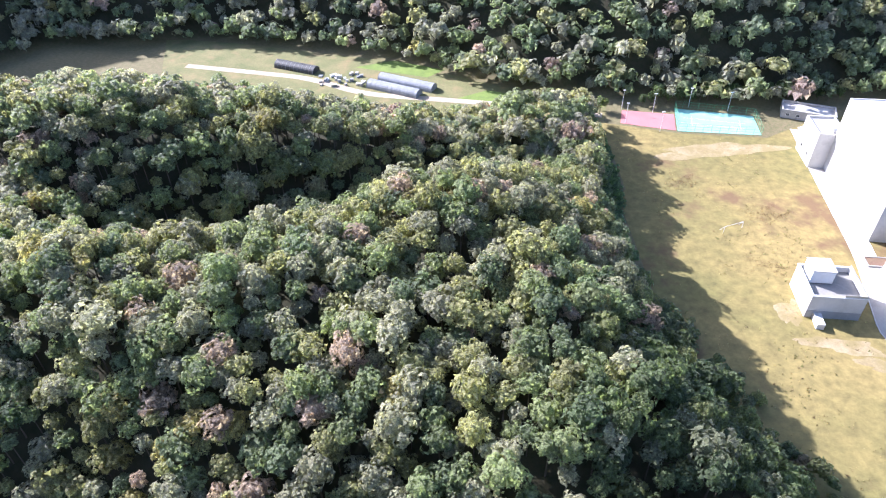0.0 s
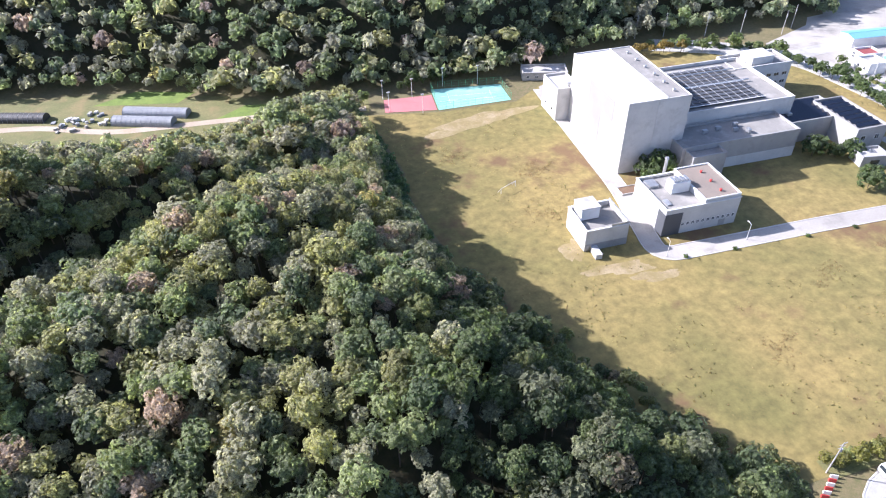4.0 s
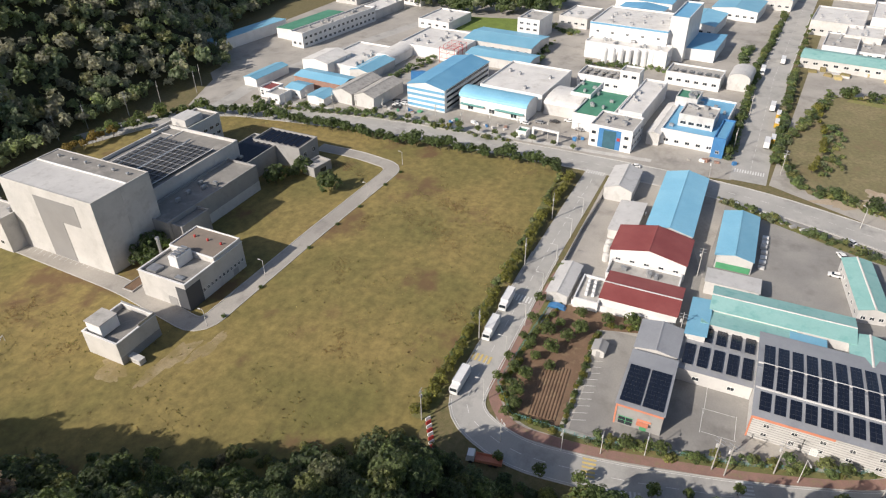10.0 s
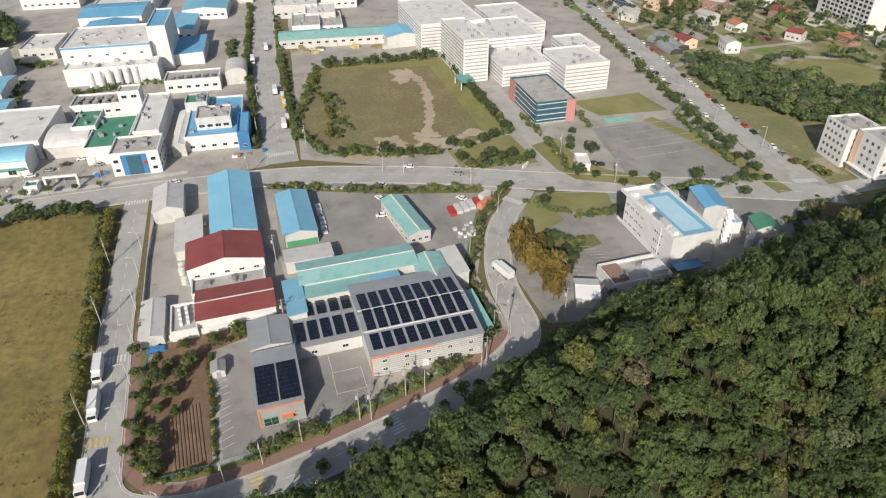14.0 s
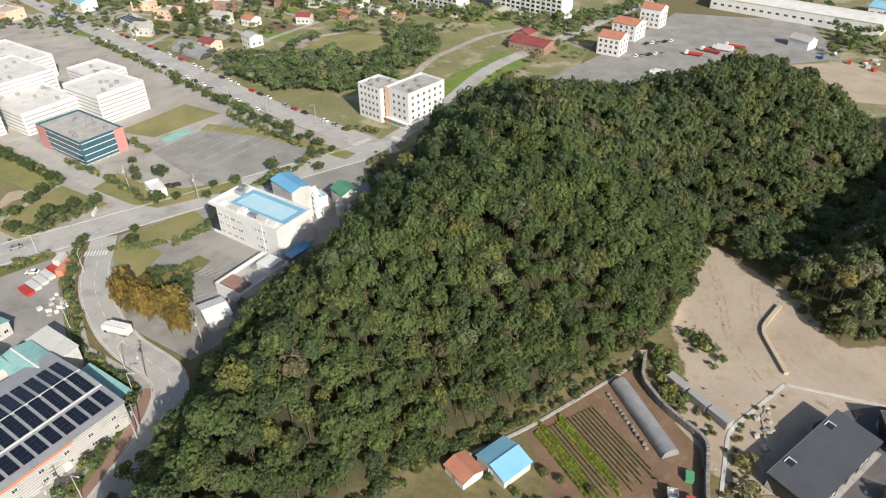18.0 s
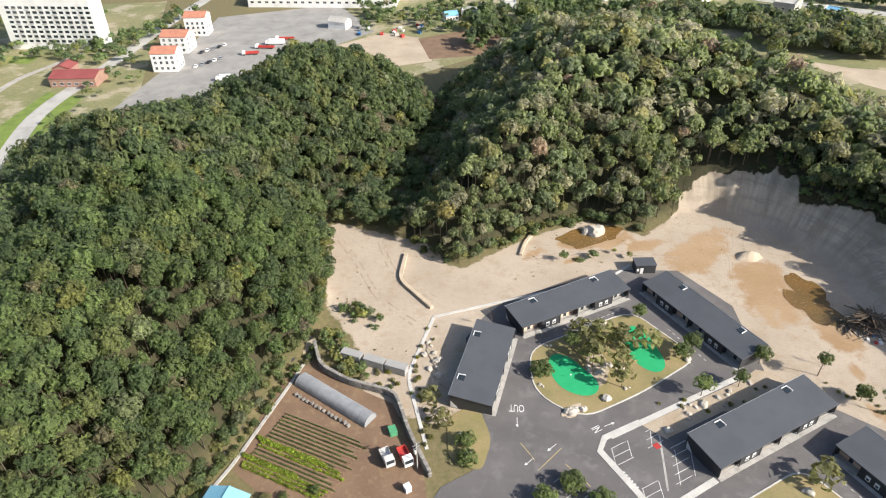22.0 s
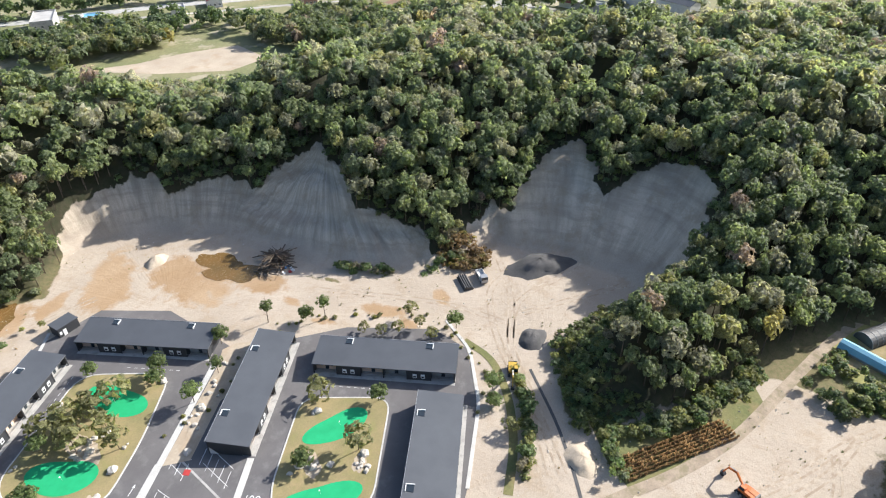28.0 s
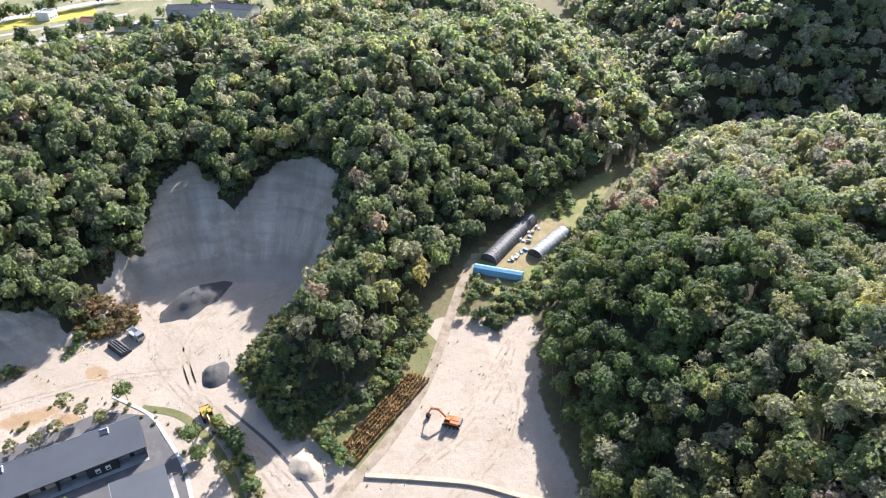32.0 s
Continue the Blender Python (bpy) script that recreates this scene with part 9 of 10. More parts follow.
for i in range(6):
    bm = bmesh.new()
    bmesh.ops.create_cube(bm, size=1)
    for v in bm.verts:
        v.co += Vector((rw.uniform(-0.14, 0.14), rw.uniform(-0.1, 0.1), rw.uniform(-0.14, 0.14)))
    bmesh.ops.bevel(bm, geom=bm.edges[:], offset=0.12, segments=1, affect="EDGES")
    me = bpy.data.meshes.new("stone")
    bm.to_mesh(me)
    bm.free()
    me.materials.append(DARKSTONE)
    STONES.append(me)
count = 0
for row in range(4):
    for x, y, a in along(WL, 0.86, 0.2 + 0.4 * (row % 2)):
        if count >= 298:
            break
        nx, ny = -math.sin(radians(a)), math.cos(radians(a))
        count += 1
        part("stone", STONES[rw.randrange(6)], None, wall, at=pose(x + nx * 0.12 * 0, y + ny * 0.0, 0.3 + row * 0.55, rw.uniform(-6, 6), rw.uniform(-6, 6), a) @ Matrix.Diagonal((rw.uniform(0.75, 0.9), 0.95, rw.uniform(0.48, 0.6), 1)))
for x, y, m2, lb in ((3.2, -138.4, GREYWALL, "pale grey site container on gravel"), (-2.8, -134.8, GREYWALL, "grey site container on gravel"), (-8.4, -131.4, GREYWALL, "grey site container by the path")):
    container(x, y, 148, 6, m2, lb, "site_container", group="site containers")
f1 = truck_model("small truck with a rust-red load bed", 5.6, WHITEPAINT, REDPAINT, True)
f1.matrix_basis = pose(-7.0, -102, 0.06, 0, 0, 105)
f2 = truck_model("small truck with a grey tarpaulin bed", 5.2, LIGHTWALL, LIGHTWALL, True)
f2.matrix_basis = pose(-2.8, -102.5, 0.06, 0, 0, 105)
solo("green_bin", Shape().box(-0.9, -1.2, 0, 0.9, 1.2, 1.2).box(-0.95, -1.25, 1.2, 0.95, 1.25, 1.35), GREENPAINT, pose(-5, -110.5, 0.05, 0, 0, 10), "green storage bin on soil", "bin")
hb = block("blue_roof_hut", 34.2, -94.6, 9.2, 8.4, -24, 2.8, LIGHTWALL, ROOFBLUE, "small hut with a blue metal roof", kind_of="gable", along="y", rise=1.3, doors=(("n", 0, 1, 2, WHITEPAINT),))
block("rusty_hut", 41.5, -88.5, 6.5, 6.0, -24, 2.5, WHITEWALL, TERRACOTTA, "white hut with a rusty metal roof", kind_of="gable", along="x", rise=0.9, doors=(("n", 0, 1, 2, GREYWALL),))
edging("ditch_wall", rounded([(44, -92), (33, -108), (20, -132), (13, -146)], 4), 0.8, 0.3, CONC, "pale concrete edge of a ditch", "ditch")
for i in range(22):
    shrub(44 - i * 1.45 + rw.uniform(-1, 1), -95 - i * 2.3 + rw.uniform(-1, 1), rw.uniform(0.8, 1.6), (LEAF_TREE, LEAF_OLIVE, LEAF_DARK)[i % 3], "weedy bush along the ditch", i, "ditch bushes")
for i in range(24):
    shrub(8 - i * 0.8 + rw.uniform(-2, 2), -136 + i * 0.5 + rw.uniform(-3.5, 3.5) - (4 if i % 2 else 0), rw.uniform(0.5, 1.1), (LEAF_OLIVE, LEAF_TREE, LEAF_YELLOW)[i % 3], "dry bush behind the stone wall", i, "wall bushes")
for i in range(14):
    shrub(24 + rw.uniform(-12, 12), -92 + rw.uniform(-6, 6), rw.uniform(0.6, 1.3), (LEAF_TREE, LEAF_OLIVE)[i % 2], "weedy bush at the plot's end", i, "plot bushes")
up = utility_pole(-9.5, -99, 30, 9)
solo("pump_box", Shape().box(-0.7, -0.7, 0, 0.7, 0.7, 1.6).box(-0.8, -0.8, 1.6, 0.8, 0.8, 1.7), WHITEPAINT, pose(-6.5, -93.5, 0.05, 0, 0, 20), "white pump box by the trucks", "box")

# level black strip: the ditch's inner shade as colour, no depth
strip("ditch", rounded([(14, -150), (22, -138), (30, -124), (36, -110), (42, -98)], 6), 1.1, BLACKPLASTIC, 0.03, "flat black strip for the shade in a concrete ditch at the hill's foot", "ditch")
for k, (x, y, rx, ry, a) in enumerate(((33, -122, 5, 1.6, 60), (27, -133, 5, 1.5, 55), (38, -109, 5, 1.8, 65), (16, -146, 4, 1.5, 40))):
    flat("bare_earth", ragged(x, y, rx, ry, a, k + 2), SAND, 0.045 + k * 0.003, "bare pale earth beside the ditch", "ground")
for k in range(2):
    for j in range(3):
        crop_row(30.2 - k * 3.4 + j * 0.35, -109.5 - k * 4.4 - j * 0.5, 15 + k * 4, 0.55, LEAF_CABBAGE, "thick yellow-green bed of greens", 700 + k * 5 + j)

# ---- the sand pit, ponds and machines ----
flat("pond", ragged(-83, -185, 11, 6, 12, 2, rough=0.2), MUDWATER, 0.06, "shallow olive-brown pond under the trees", "water")
flat("pond", ragged(-137, -138, 12, 6.5, 95, 3), MUDWATER, 0.06, "shallow orange-brown pond", "water")


def heap(x, y, rx, ry, h, material, label, name="heap", seed=1, ang=0.0, n=20):
    g = random.Random(seed)
    vs, fs = [], []
    rings = 7
    for k in range(rings):
        t = k / (rings - 1)
        for i in range(n):
            a = 6.2832 * i / n
            q = 1 - t
            wob = 1 + 0.4 * noise.noise(Vector((math.cos(a) * 1.5 + seed, math.sin(a) * 1.5, t * 2)))
            vs.append((math.cos(a) * rx * q * wob, math.sin(a) * ry * q * wob, h * (1 - (1 - t) ** 1.6) * (1 + 0.1 * g.uniform(-1, 1)) - 0.1))
    for k in range(rings - 1):
        for i in range(n):
            fs.append((k * n + i, k * n + (i + 1) % n, (k + 1) * n + (i + 1) % n, (k + 1) * n + i))
    return solo(name, Shape().add(vs, fs), material, pose(x, y, 0, 0, 0, ang), label, "heap", smooth=True)


GREYSAND = mat("grey_gravel", (0.115, 0.108, 0.105), (0.08, 0.078, 0.076), big=0.3, fine=2.5, rough=0.97, bump=0.5, spread=0.25)
SANDHEAP = mat("sand_heap", (0.58, 0.48, 0.36), (0.48, 0.39, 0.29), big=0.3, fine=2.5, rough=0.97, bump=0.5, spread=0.22)
heap(-177.5, -42, 11.5, 6.5, 3.4, GREYSAND, "mound of dark grey gravel", "gravel_mound", 2, 133)
heap(-142, -34, 6, 4, 1.8, GREYSAND, "low mound of grey gravel", "gravel_mound", 3)
heap(-131, -163, 4.5, 3.2, 2.0, SANDHEAP, "cone of washed sand beside the pond", "spoil_cone", 4)
heap(-106, -11, 6, 4, 1.5, SANDHEAP, "spoil heap of pale sand", "spoil_cone", 6, 30)
heap(-168, -76, 8, 5, 2.2, SANDHEAP, "sand spill under the spur", "spoil_cone", 7, 30)
rock(-86, -187, 3.4, 3, "large pale boulder in the pond", 0.0, "")
rock(-83, -188, 2.2, 1, "pale boulder in the pond", 0.0, "")
# brushwood pile
bp = thing("brushwood_pile", pose(-145, -124, float(height_at(-145, -124))) @ Matrix.Scale(1.75, 4), "tangled heap of dark brushwood", "woodpile")
gb2 = random.Random(9)
for k in range(110):
    a, z = gb2.uniform(0, 6.28), gb2.uniform(0.1, 2.6)
    r = 5.2 * (1 - z / 3.0)
    cx, cy = math.cos(a) * r * gb2.uniform(0, 1), math.sin(a) * r * gb2.uniform(0, 1)
    b = gb2.uniform(0, 6.28)
    ln = gb2.uniform(1.2, 3.0)
    part("branch", Shape().tube((cx - math.cos(b) * ln, cy - math.sin(b) * ln, max(0.0, z - 0.3)), (cx + math.cos(b) * ln, cy + math.sin(b) * ln, z + gb2.uniform(0, 0.6)), 0.1, 0.05, 5), BARK, bp)
for k in range(10):
    solo("rubble_block", Shape().cbox(0, 0, 0, gb2.uniform(0.5, 1.3), gb2.uniform(0.5, 1.0), gb2.uniform(0.3, 0.7)), (WHITEPAINT, REDPAINT, CONC, BLUEPAINT)[k % 4], pose(-143 + gb2.uniform(-3, 2), -120 + gb2.uniform(-3, 3), 0.0, 0, 0, gb2.uniform(0, 90)), "scrap piece beside the brushwood", "scrap", "pit scrap")
pp = thing("pipe_stack", pose(-159, -61.5, 0, 0, 0, 40), "stack of black drain pipes", "pipes")
for k in range(9):
    part("pipe", Shape().tube((-3.6, (k % 5) * 0.7 - 1.4 + (0.35 if k > 4 else 0), 0.35 + (0.6 if k > 4 else 0)), (3.6, (k % 5) * 0.7 - 1.4 + (0.35 if k > 4 else 0), 0.35 + (0.6 if k > 4 else 0)), 0.34, n=10), BLACKPLASTIC, pp)
ft = truck_model("dusty grey truck beside the pipes", 6.5, SILVERPAINT, LIGHTWALL, True)
ft.matrix_basis = pose(-163.5, -57.5, 0.02, 0, 0, 38)


def excavator(x, y, ang, paint, label, reach=1.0):
    ob = thing("excavator", pose(x, y, 0, 0, 0, ang), label, "excavator")
    for v in (-1.15, 1.15):
        tr = part("track", Shape().section([(-1.9, 0.1), (1.9, 0.1), (2.2, 0.45), (1.9, 0.85), (-1.9, 0.85), (-2.2, 0.45)], v - 0.3, v + 0.3, "y"), RUBBER, ob)
        for u in (-1.5, -0.5, 0.5, 1.5):
            part("roller", Shape().tube((u, v - 0.33, 0.4), (u, v + 0.33, 0.4), 0.28), METAL, tr)
    part("turntable", Shape().tube((0, 0, 0.8), (0, 0, 1.1), 0.9, n=14), BLACKPAINT, ob)
    part("house", Shape().section([(-2.1, 1.1), (1.3, 1.1), (1.3, 1.7), (-0.4, 2.0), (-2.1, 2.0)], -1.2, 0.25, "y").section([(-2.1, 1.1), (0.3, 1.1), (0.3, 1.9), (-2.1, 1.9)], 0.25, 1.2, "y"), paint, ob)
    cabp = part("cab", Shape().section([(0.1, 1.1), (1.6, 1.1), (1.6, 2.1), (1.3, 2.8), (0.1, 2.8)], 0.3, 1.2, "y"), paint, ob)
    part("pane", Shape().section([(0.3, 1.8), (1.64, 1.8), (1.64, 2.1), (1.34, 2.7), (0.3, 2.7)], 0.28, 1.22, "y"), GLASS, cabp)
    part("counterweight", Shape().section([(-2.6, 1.1), (-2.1, 1.1), (-2.1, 2.0), (-2.5, 1.9)], -1.2, 1.2, "y"), BLACKPAINT, ob)
    part("boom", Shape().section([(1.0, 1.5), (1.3, 1.3), (3.6, 3.6), (5.6, 3.3), (5.5, 3.7), (3.5, 4.2)], -0.45, -0.1, "y"), paint, ob)
    part("stick", Shape().section([(5.2, 3.9), (5.6, 3.8), (6.6, 1.3), (6.3, 1.2)], -0.4, -0.15, "y"), paint, ob)
    part("bucket", Shape().section([(6.2, 1.3), (6.9, 1.2), (6.8, 0.3), (6.1, 0.1), (5.7, 0.6)], -0.75, 0.2, "y"), BLACKPAINT, ob)
    part("ram", Shape().tube((1.4, -0.28, 1.6), (3.2, -0.28, 3.3), 0.1).tube((3.4, -0.28, 4.2), (5.3, -0.28, 4.0), 0.09), METAL, ob)
    return ob


excavator(-110.5, 25.0, 238, DIGGER, "orange tracked excavator on bare sand")
excavator(-127, -35, 20, YELLOWPAINT, "yellow tracked excavator on the dirt track")
MAIZE = leaf_mat("dry_maize_leaves", "", (0.25, 0.155, 0.10))
TRACK = mat("rutted_track", (0.40, 0.32, 0.235), (0.31, 0.245, 0.18), big=0.25, fine=1.6, rough=0.97, bump=0.3, spread=0.3, world_space=True, stain=(0.22, 0.19, 0.11), stain_scale=0.3, edge=(0.48, 0.62))
# tracks, maize and valley floor
DIRT = rounded([(-88, -10), (-98, -2), (-110, 10), (-126, 22), (-145, 31), (-174, 45), (-210, 69), (-228, 92)], 10)
strip("dirt_track", DIRT, 2.9, TRACK, 0.07, "pale rutted dirt track up the valley", "track")
strip("gravel_channel", rounded([(-90, -24), (-104, -27), (-118, -33), (-130, -42), (-134, -52)], 6), 2.2, WEEDS, 0.06, "weedy drain along the cabins", "ditch")
strip("ditch", rounded([(-130, -31), (-114, -19), (-102, -12), (-94, -8)], 6), 0.8, BLACKPLASTIC, 0.05, "narrow near-black ditch strip", "ditch")
flat("weed_strip", [(-101, 2), (-107, -5), (-118, -12), (-122, 2), (-150, 24), (-141, 28), (-124, 20)], WEEDS, 0.055, "weedy slope foot beside the maize", "ground")
for k in range(7):
    g = np.random.default_rng(300 + k)
    vs, fs = [], []
    off = 0
    for j in range(52):
        u = j * 0.62
        x = -104 + -0.715 * u - k * 0.62 + g.uniform(-0.12, 0.12)
        y = 0.2 + 0.699 * u - k * 0.72 + g.uniform(-0.12, 0.12)
        hh = g.uniform(0.9, 1.7)
        a = g.uniform(0, 3.14)
        for q in (a, a + 1.57):
            cx, cy = math.cos(q) * 0.45, math.sin(q) * 0.45
            vs += [(x - cx, y - cy, 0.45), (x, y, 0.05), (x + cx, y + cy, 0.6), (x + cx * 0.3, y + cy * 0.3, hh)]
            fs.append((off, off + 1, off + 2, off + 3))
            off += 4
    me = bpy.data.meshes.new("maize_row")
    me.from_pydata(vs, [], fs)
    me.materials.append(MAIZE)
    tagged(new("maize_row", me), "drying brown row of maize", "crop", "maize rows", "stuff")
greenhouse(-187, 64, 135, 31, 6.2, 3.2, BLACKPLASTIC, "long dark film tunnel in the valley")
greenhouse(-181, 76.5, 128, 19, 5.8, 3.0, TARP, "short grey film tunnel in the valley")
greenhouse(-168, 54, 60, 16, 3.6, 2.6, TARP, "low tunnel under blue-white film")
solo("tarpaulin_cover", Shape().section([(-1.9, 0.9), (-1.1, 2.3), (0, 2.75), (1.1, 2.3), (1.9, 0.9), (2.0, 0.9), (1.2, 2.45), (0, 2.9), (-1.2, 2.45), (-2.0, 0.9)], -8.1, 8.1, "x"), ROOFBLUE, pose(-168, 54, 0, 0, 0, 60), "blue tarpaulin over the low tunnel", "tarpaulin")
flat("trampled_yard", ragged(-182, 68, 22, 9, 133, 2, rough=0.15), WORN, 0.062, "trampled pale yard round the tunnels", "yard")
flat("valley_floor", [(-150, 48), (-176, 44), (-232, 100), (-238, 130), (-212, 112), (-186, 92), (-166, 76), (-148, 60)], GREEN_VERGE, 0.04, "trampled weedy valley floor", "ground")
for k in range(5):
    solo("bare_hoops", Shape().tube((-5, 0, 0.2), (5, 0, 0.2), 0.15).tube((-5, 0, 1.2), (5, 0, 1.2), 0.12), WHITEPAINT, pose(-226 - k * 1.2, 92 + k * 4, 0.05, 0, 0, 120), "pale frame rails in the valley", "frame", "valley frames")
for k in range(18):
    g = random.Random(k + 50)
    solo("farm_clutter", Shape().cbox(0, 0, 0, g.uniform(0.6, 1.8), g.uniform(0.5, 1.2), g.uniform(0.3, 1.0)), g.choice((WHITEPAINT, CONC, BLUEPAINT, LIGHTWALL)), pose(-176 - k * 0.9 + g.uniform(-3, 3), 60 + k * 0.9 + g.uniform(-2, 2), 0.05, 0, 0, g.uniform(0, 90)), "farm clutter between the tunnels", "clutter", "farm clutter")
edging("earth_bank", rounded([(-100, 2), (-97, 12), (-92, 27), (-86, 36), (-82, 46)], 5), 1.2, 0.6, SANDHEAP, "low bank at the edge of the cleared pad", "bank")
edging("earth_bank", rounded([(-56, -178), (-60, -186), (-66, -192)], 4), 1.0, 0.8, SANDHEAP, "low sandy bank", "bank")
edging("earth_bank", rounded([(-22, -156), (-14, -172), (-18, -186)], 4), 1.2, 0.9, SANDHEAP, "low sandy bank by the cleared pad", "bank")
# valley to the north
flat("meadow", [(-140, 334), (-100, 326), (-22, 302), (30, 272), (70, 256), (66, 242), (40, 246), (0, 232), (-60, 246), (-120, 256)], WEEDS, 0.04, "green valley floor with plots", "field")
flat("green_field", [(-40, 296), (-6, 284), (2, 292), (-22, 303)], GREEN_CROP, 0.06, "green plot in the valley", "field")
flat("green_field", [(6, 262), (50, 252), (56, 258), (20, 270)], GREEN_CROP, 0.06, "bright green strip in the valley", "field")
strip("dirt_track", rounded([(-120, 300), (-60, 285), (-34, 268), (20, 258), (66, 246)], 12), 4, SAND, 0.07, "pale farm track in the valley", "track")
greenhouse(-67, 295, -24, 21, 6, 3, BLACKPLASTIC, "dark film tunnel in the north valley")
greenhouse(-20.5, 271, -27, 25, 6, 3, TARP, "grey film tunnel in the north valley")
greenhouse(-15, 277, -27, 27, 6, 3, TARP, "grey film tunnel in the north valley")
for k in range(26):
    g = random.Random(k + 90)
    solo("farm_clutter", Shape().cbox(0, 0, 0, g.uniform(0.8, 2.6), g.uniform(0.6, 1.8), g.uniform(0.4, 1.3)), g.choice((WHITEPAINT, CONC, LIGHTWALL, TARP)), pose(-46 + g.uniform(-10, 12), 283 + g.uniform(-7, 6), 0.05, 0, 0, g.uniform(0, 90)), "pale farm clutter beside tunnels", "clutter", "valley clutter")

# weeds and stones scattered over the sand, ruts of wheels and tracks
def open_sand(x, y):
    return (bare_at(x, y) > 0.6) & (height_at(x, y) < 1.0) & ~((x < -20) & (x > -132) & (y > -165) & (y < -30))


tufts("weed_tufts", BARE_FLAT, 5200, (0.2, 0.6), [(0.16, 0.15, 0.06), (0.24, 0.19, 0.09), (0.13, 0.14, 0.05), (0.27, 0.18, 0.09)], "dry weeds scattered over the sand", 8, open_sand)
gs = np.random.default_rng(17)
px, py = gs.uniform(-195, 10, 9000), gs.uniform(-215, 60, 9000)
ok = open_sand(px, py) & (waves(px, py, 19) + gs.uniform(-0.6, 0.6, 9000) > 0.2)
pv, pf = [], []
for x, y in zip(px[ok], py[ok]):
    r = 0.08 + 0.3 * gs.uniform() ** 4
    b, a = len(pv), gs.uniform(0, 1.57)
    pv += [(x + math.cos(a + q * 1.571) * r * gs.uniform(0.8, 1.3), y + math.sin(a + q * 1.571) * r * gs.uniform(0.8, 1.3), -0.05) for q in range(4)] + [(x, y, r * 0.9)]
    pf += [(b, b + 1, b + 4), (b + 1, b + 2, b + 4), (b + 2, b + 3, b + 4), (b + 3, b, b + 4)]
pm = bpy.data.meshes.new("stones")
pm.from_pydata(pv, [], pf)
pm.materials.append(STONE)
tagged(new("stones", pm), "pale stones scattered over the sand", "stones", kind="stuff")
RUT = mat("rutted_sand", (0.40, 0.32, 0.235), (0.33, 0.255, 0.185), big=0.25, fine=1.6, rough=0.97, bump=0.3, spread=0.25, world_space=True, stain=(0.50, 0.42, 0.33), stain_scale=0.35, edge=(0.45, 0.6))
RUTS = [[(-100, -14), (-118, -26), (-138, -40), (-158, -44), (-174, -34), (-186, -30)], [(-98, -18), (-120, -30), (-142, -46), (-160, -54), (-172, -50)], [(-146, -44), (-148, -62), (-143, -86), (-138, -106)], [(-152, -40), (-166, -26), (-178, -14)], [(-140, -40), (-160, -46), (-176, -56)],
        [(-92, 4), (-104, 20), (-118, 34), (-134, 46), (-142, 54)], [(-96, 8), (-106, 28), (-122, 42), (-138, 50)], [(-90, 20), (-100, 36), (-116, 44), (-130, 44)], [(-16, -150), (-6, -164), (-2, -182), (4, -200)], [(-24, -160), (-12, -176), (-10, -196)], [(-56, -176), (-84, -176), (-108, -166)]]
for k, ln in enumerate(RUTS):
    for side in (-0.9, 0.9):
        out = ribbon_pts(rounded(ln, 9), 2 * abs(side))
        half = out[:len(out) // 2] if side > 0 else out[len(out) // 2:][::-1]
        strip("wheel_rut", half, 0.55, RUT, 0.035 + 0.004 * (k % 4), "wheel rut pressed into the sand", "track")

# ---- hedges, roadside and garden trees ----
gp3 = random.Random(21)


def template_trees(name, material, label, h, r, n=4, trunk=0.3, sz=1.0, group="", shapes=None):
    return [tree(name, 0, 0, h * (0.85 + 0.1 * k), r * (0.9 + 0.08 * k), material, label, group=group, trunk=trunk, sz=sz, seed=k + 1, shape=(shapes or MID_CROWNS)[k % len(shapes or MID_CROWNS)]) for k in range(n)]


def plant(templates, spots, lo=0.8, hi=1.25):
    """Sets out copies; the templates take the first places."""
    for i, (x, y) in enumerate(spots):
        m = pose(x, y, float(height_at(x, y)), 0, 0, gp3.uniform(0, 360)) @ Matrix.Scale(gp3.uniform(lo, hi), 4)
        if i < len(templates):
            templates[i].matrix_basis = m
        else:
            t = templates[i % len(templates)]
            c = copy_thing(t, m)
            c.matrix_basis = m


def jitter(line, step, d, start=0.0):
    return [(x + gp3.uniform(-d, d), y + gp3.uniform(-d, d)) for x, y, a in along(line, step, start)]


plant(template_trees("hedge_tree", LEAF_DARK, "dark leafy tree in the site hedge", 6.0, 2.5, 4, 0.2, group="hedge trees"), jitter([(258, 210), (261, 186), (259, 155), (256, 133), (252, 109), (254, 96), (252, 60), (247, 34)], 3.6, 1.6))
plant(template_trees("verge_tree", LEAF_YELLOW, "yellowing tree along the field's edge", 3.6, 1.5, 4, 0.25, group="field edge trees"), jitter([(246, 30), (200, 34.5), (160, 38.5), (130, 42), (104, 45)], 2.6, 1.1))
plant(template_trees("conifer", LEAF_DARK, "small conical conifer in a row", 7.5, 2.0, 3, 0.15, 1.6, group="conifer row"), jitter([(84, 254), (111, 257), (132, 259), (151, 257), (170, 256)], 3.6, 0.6))
plant(template_trees("brown_tree", LEAF_GOLD, "browned tree behind the halls", 6, 2.0, 2, 0.3, group="browned trees"), jitter([(196, 245), (226, 238)], 3.5, 1.5))
plant(template_trees("site_tree", LEAF_DARK, "dark broad tree on the site lawn", 8.0, 4.2, 3, 0.15, group="site trees"), [(211, 139), (205, 119.5), (204, 143), (208, 145), (142, 157), (146, 155), (139, 152), (216, 137)])
plant(template_trees("corner_tree", LEAF_TREE, "leafy tree by the junction", 7, 3.0, 3, 0.2, group="corner trees"), [(230, 235), (238, 238), (246, 232), (253, 224), (222, 240), (258, 216), (60, 246), (66, 250), (56, 250), (52, 246)])
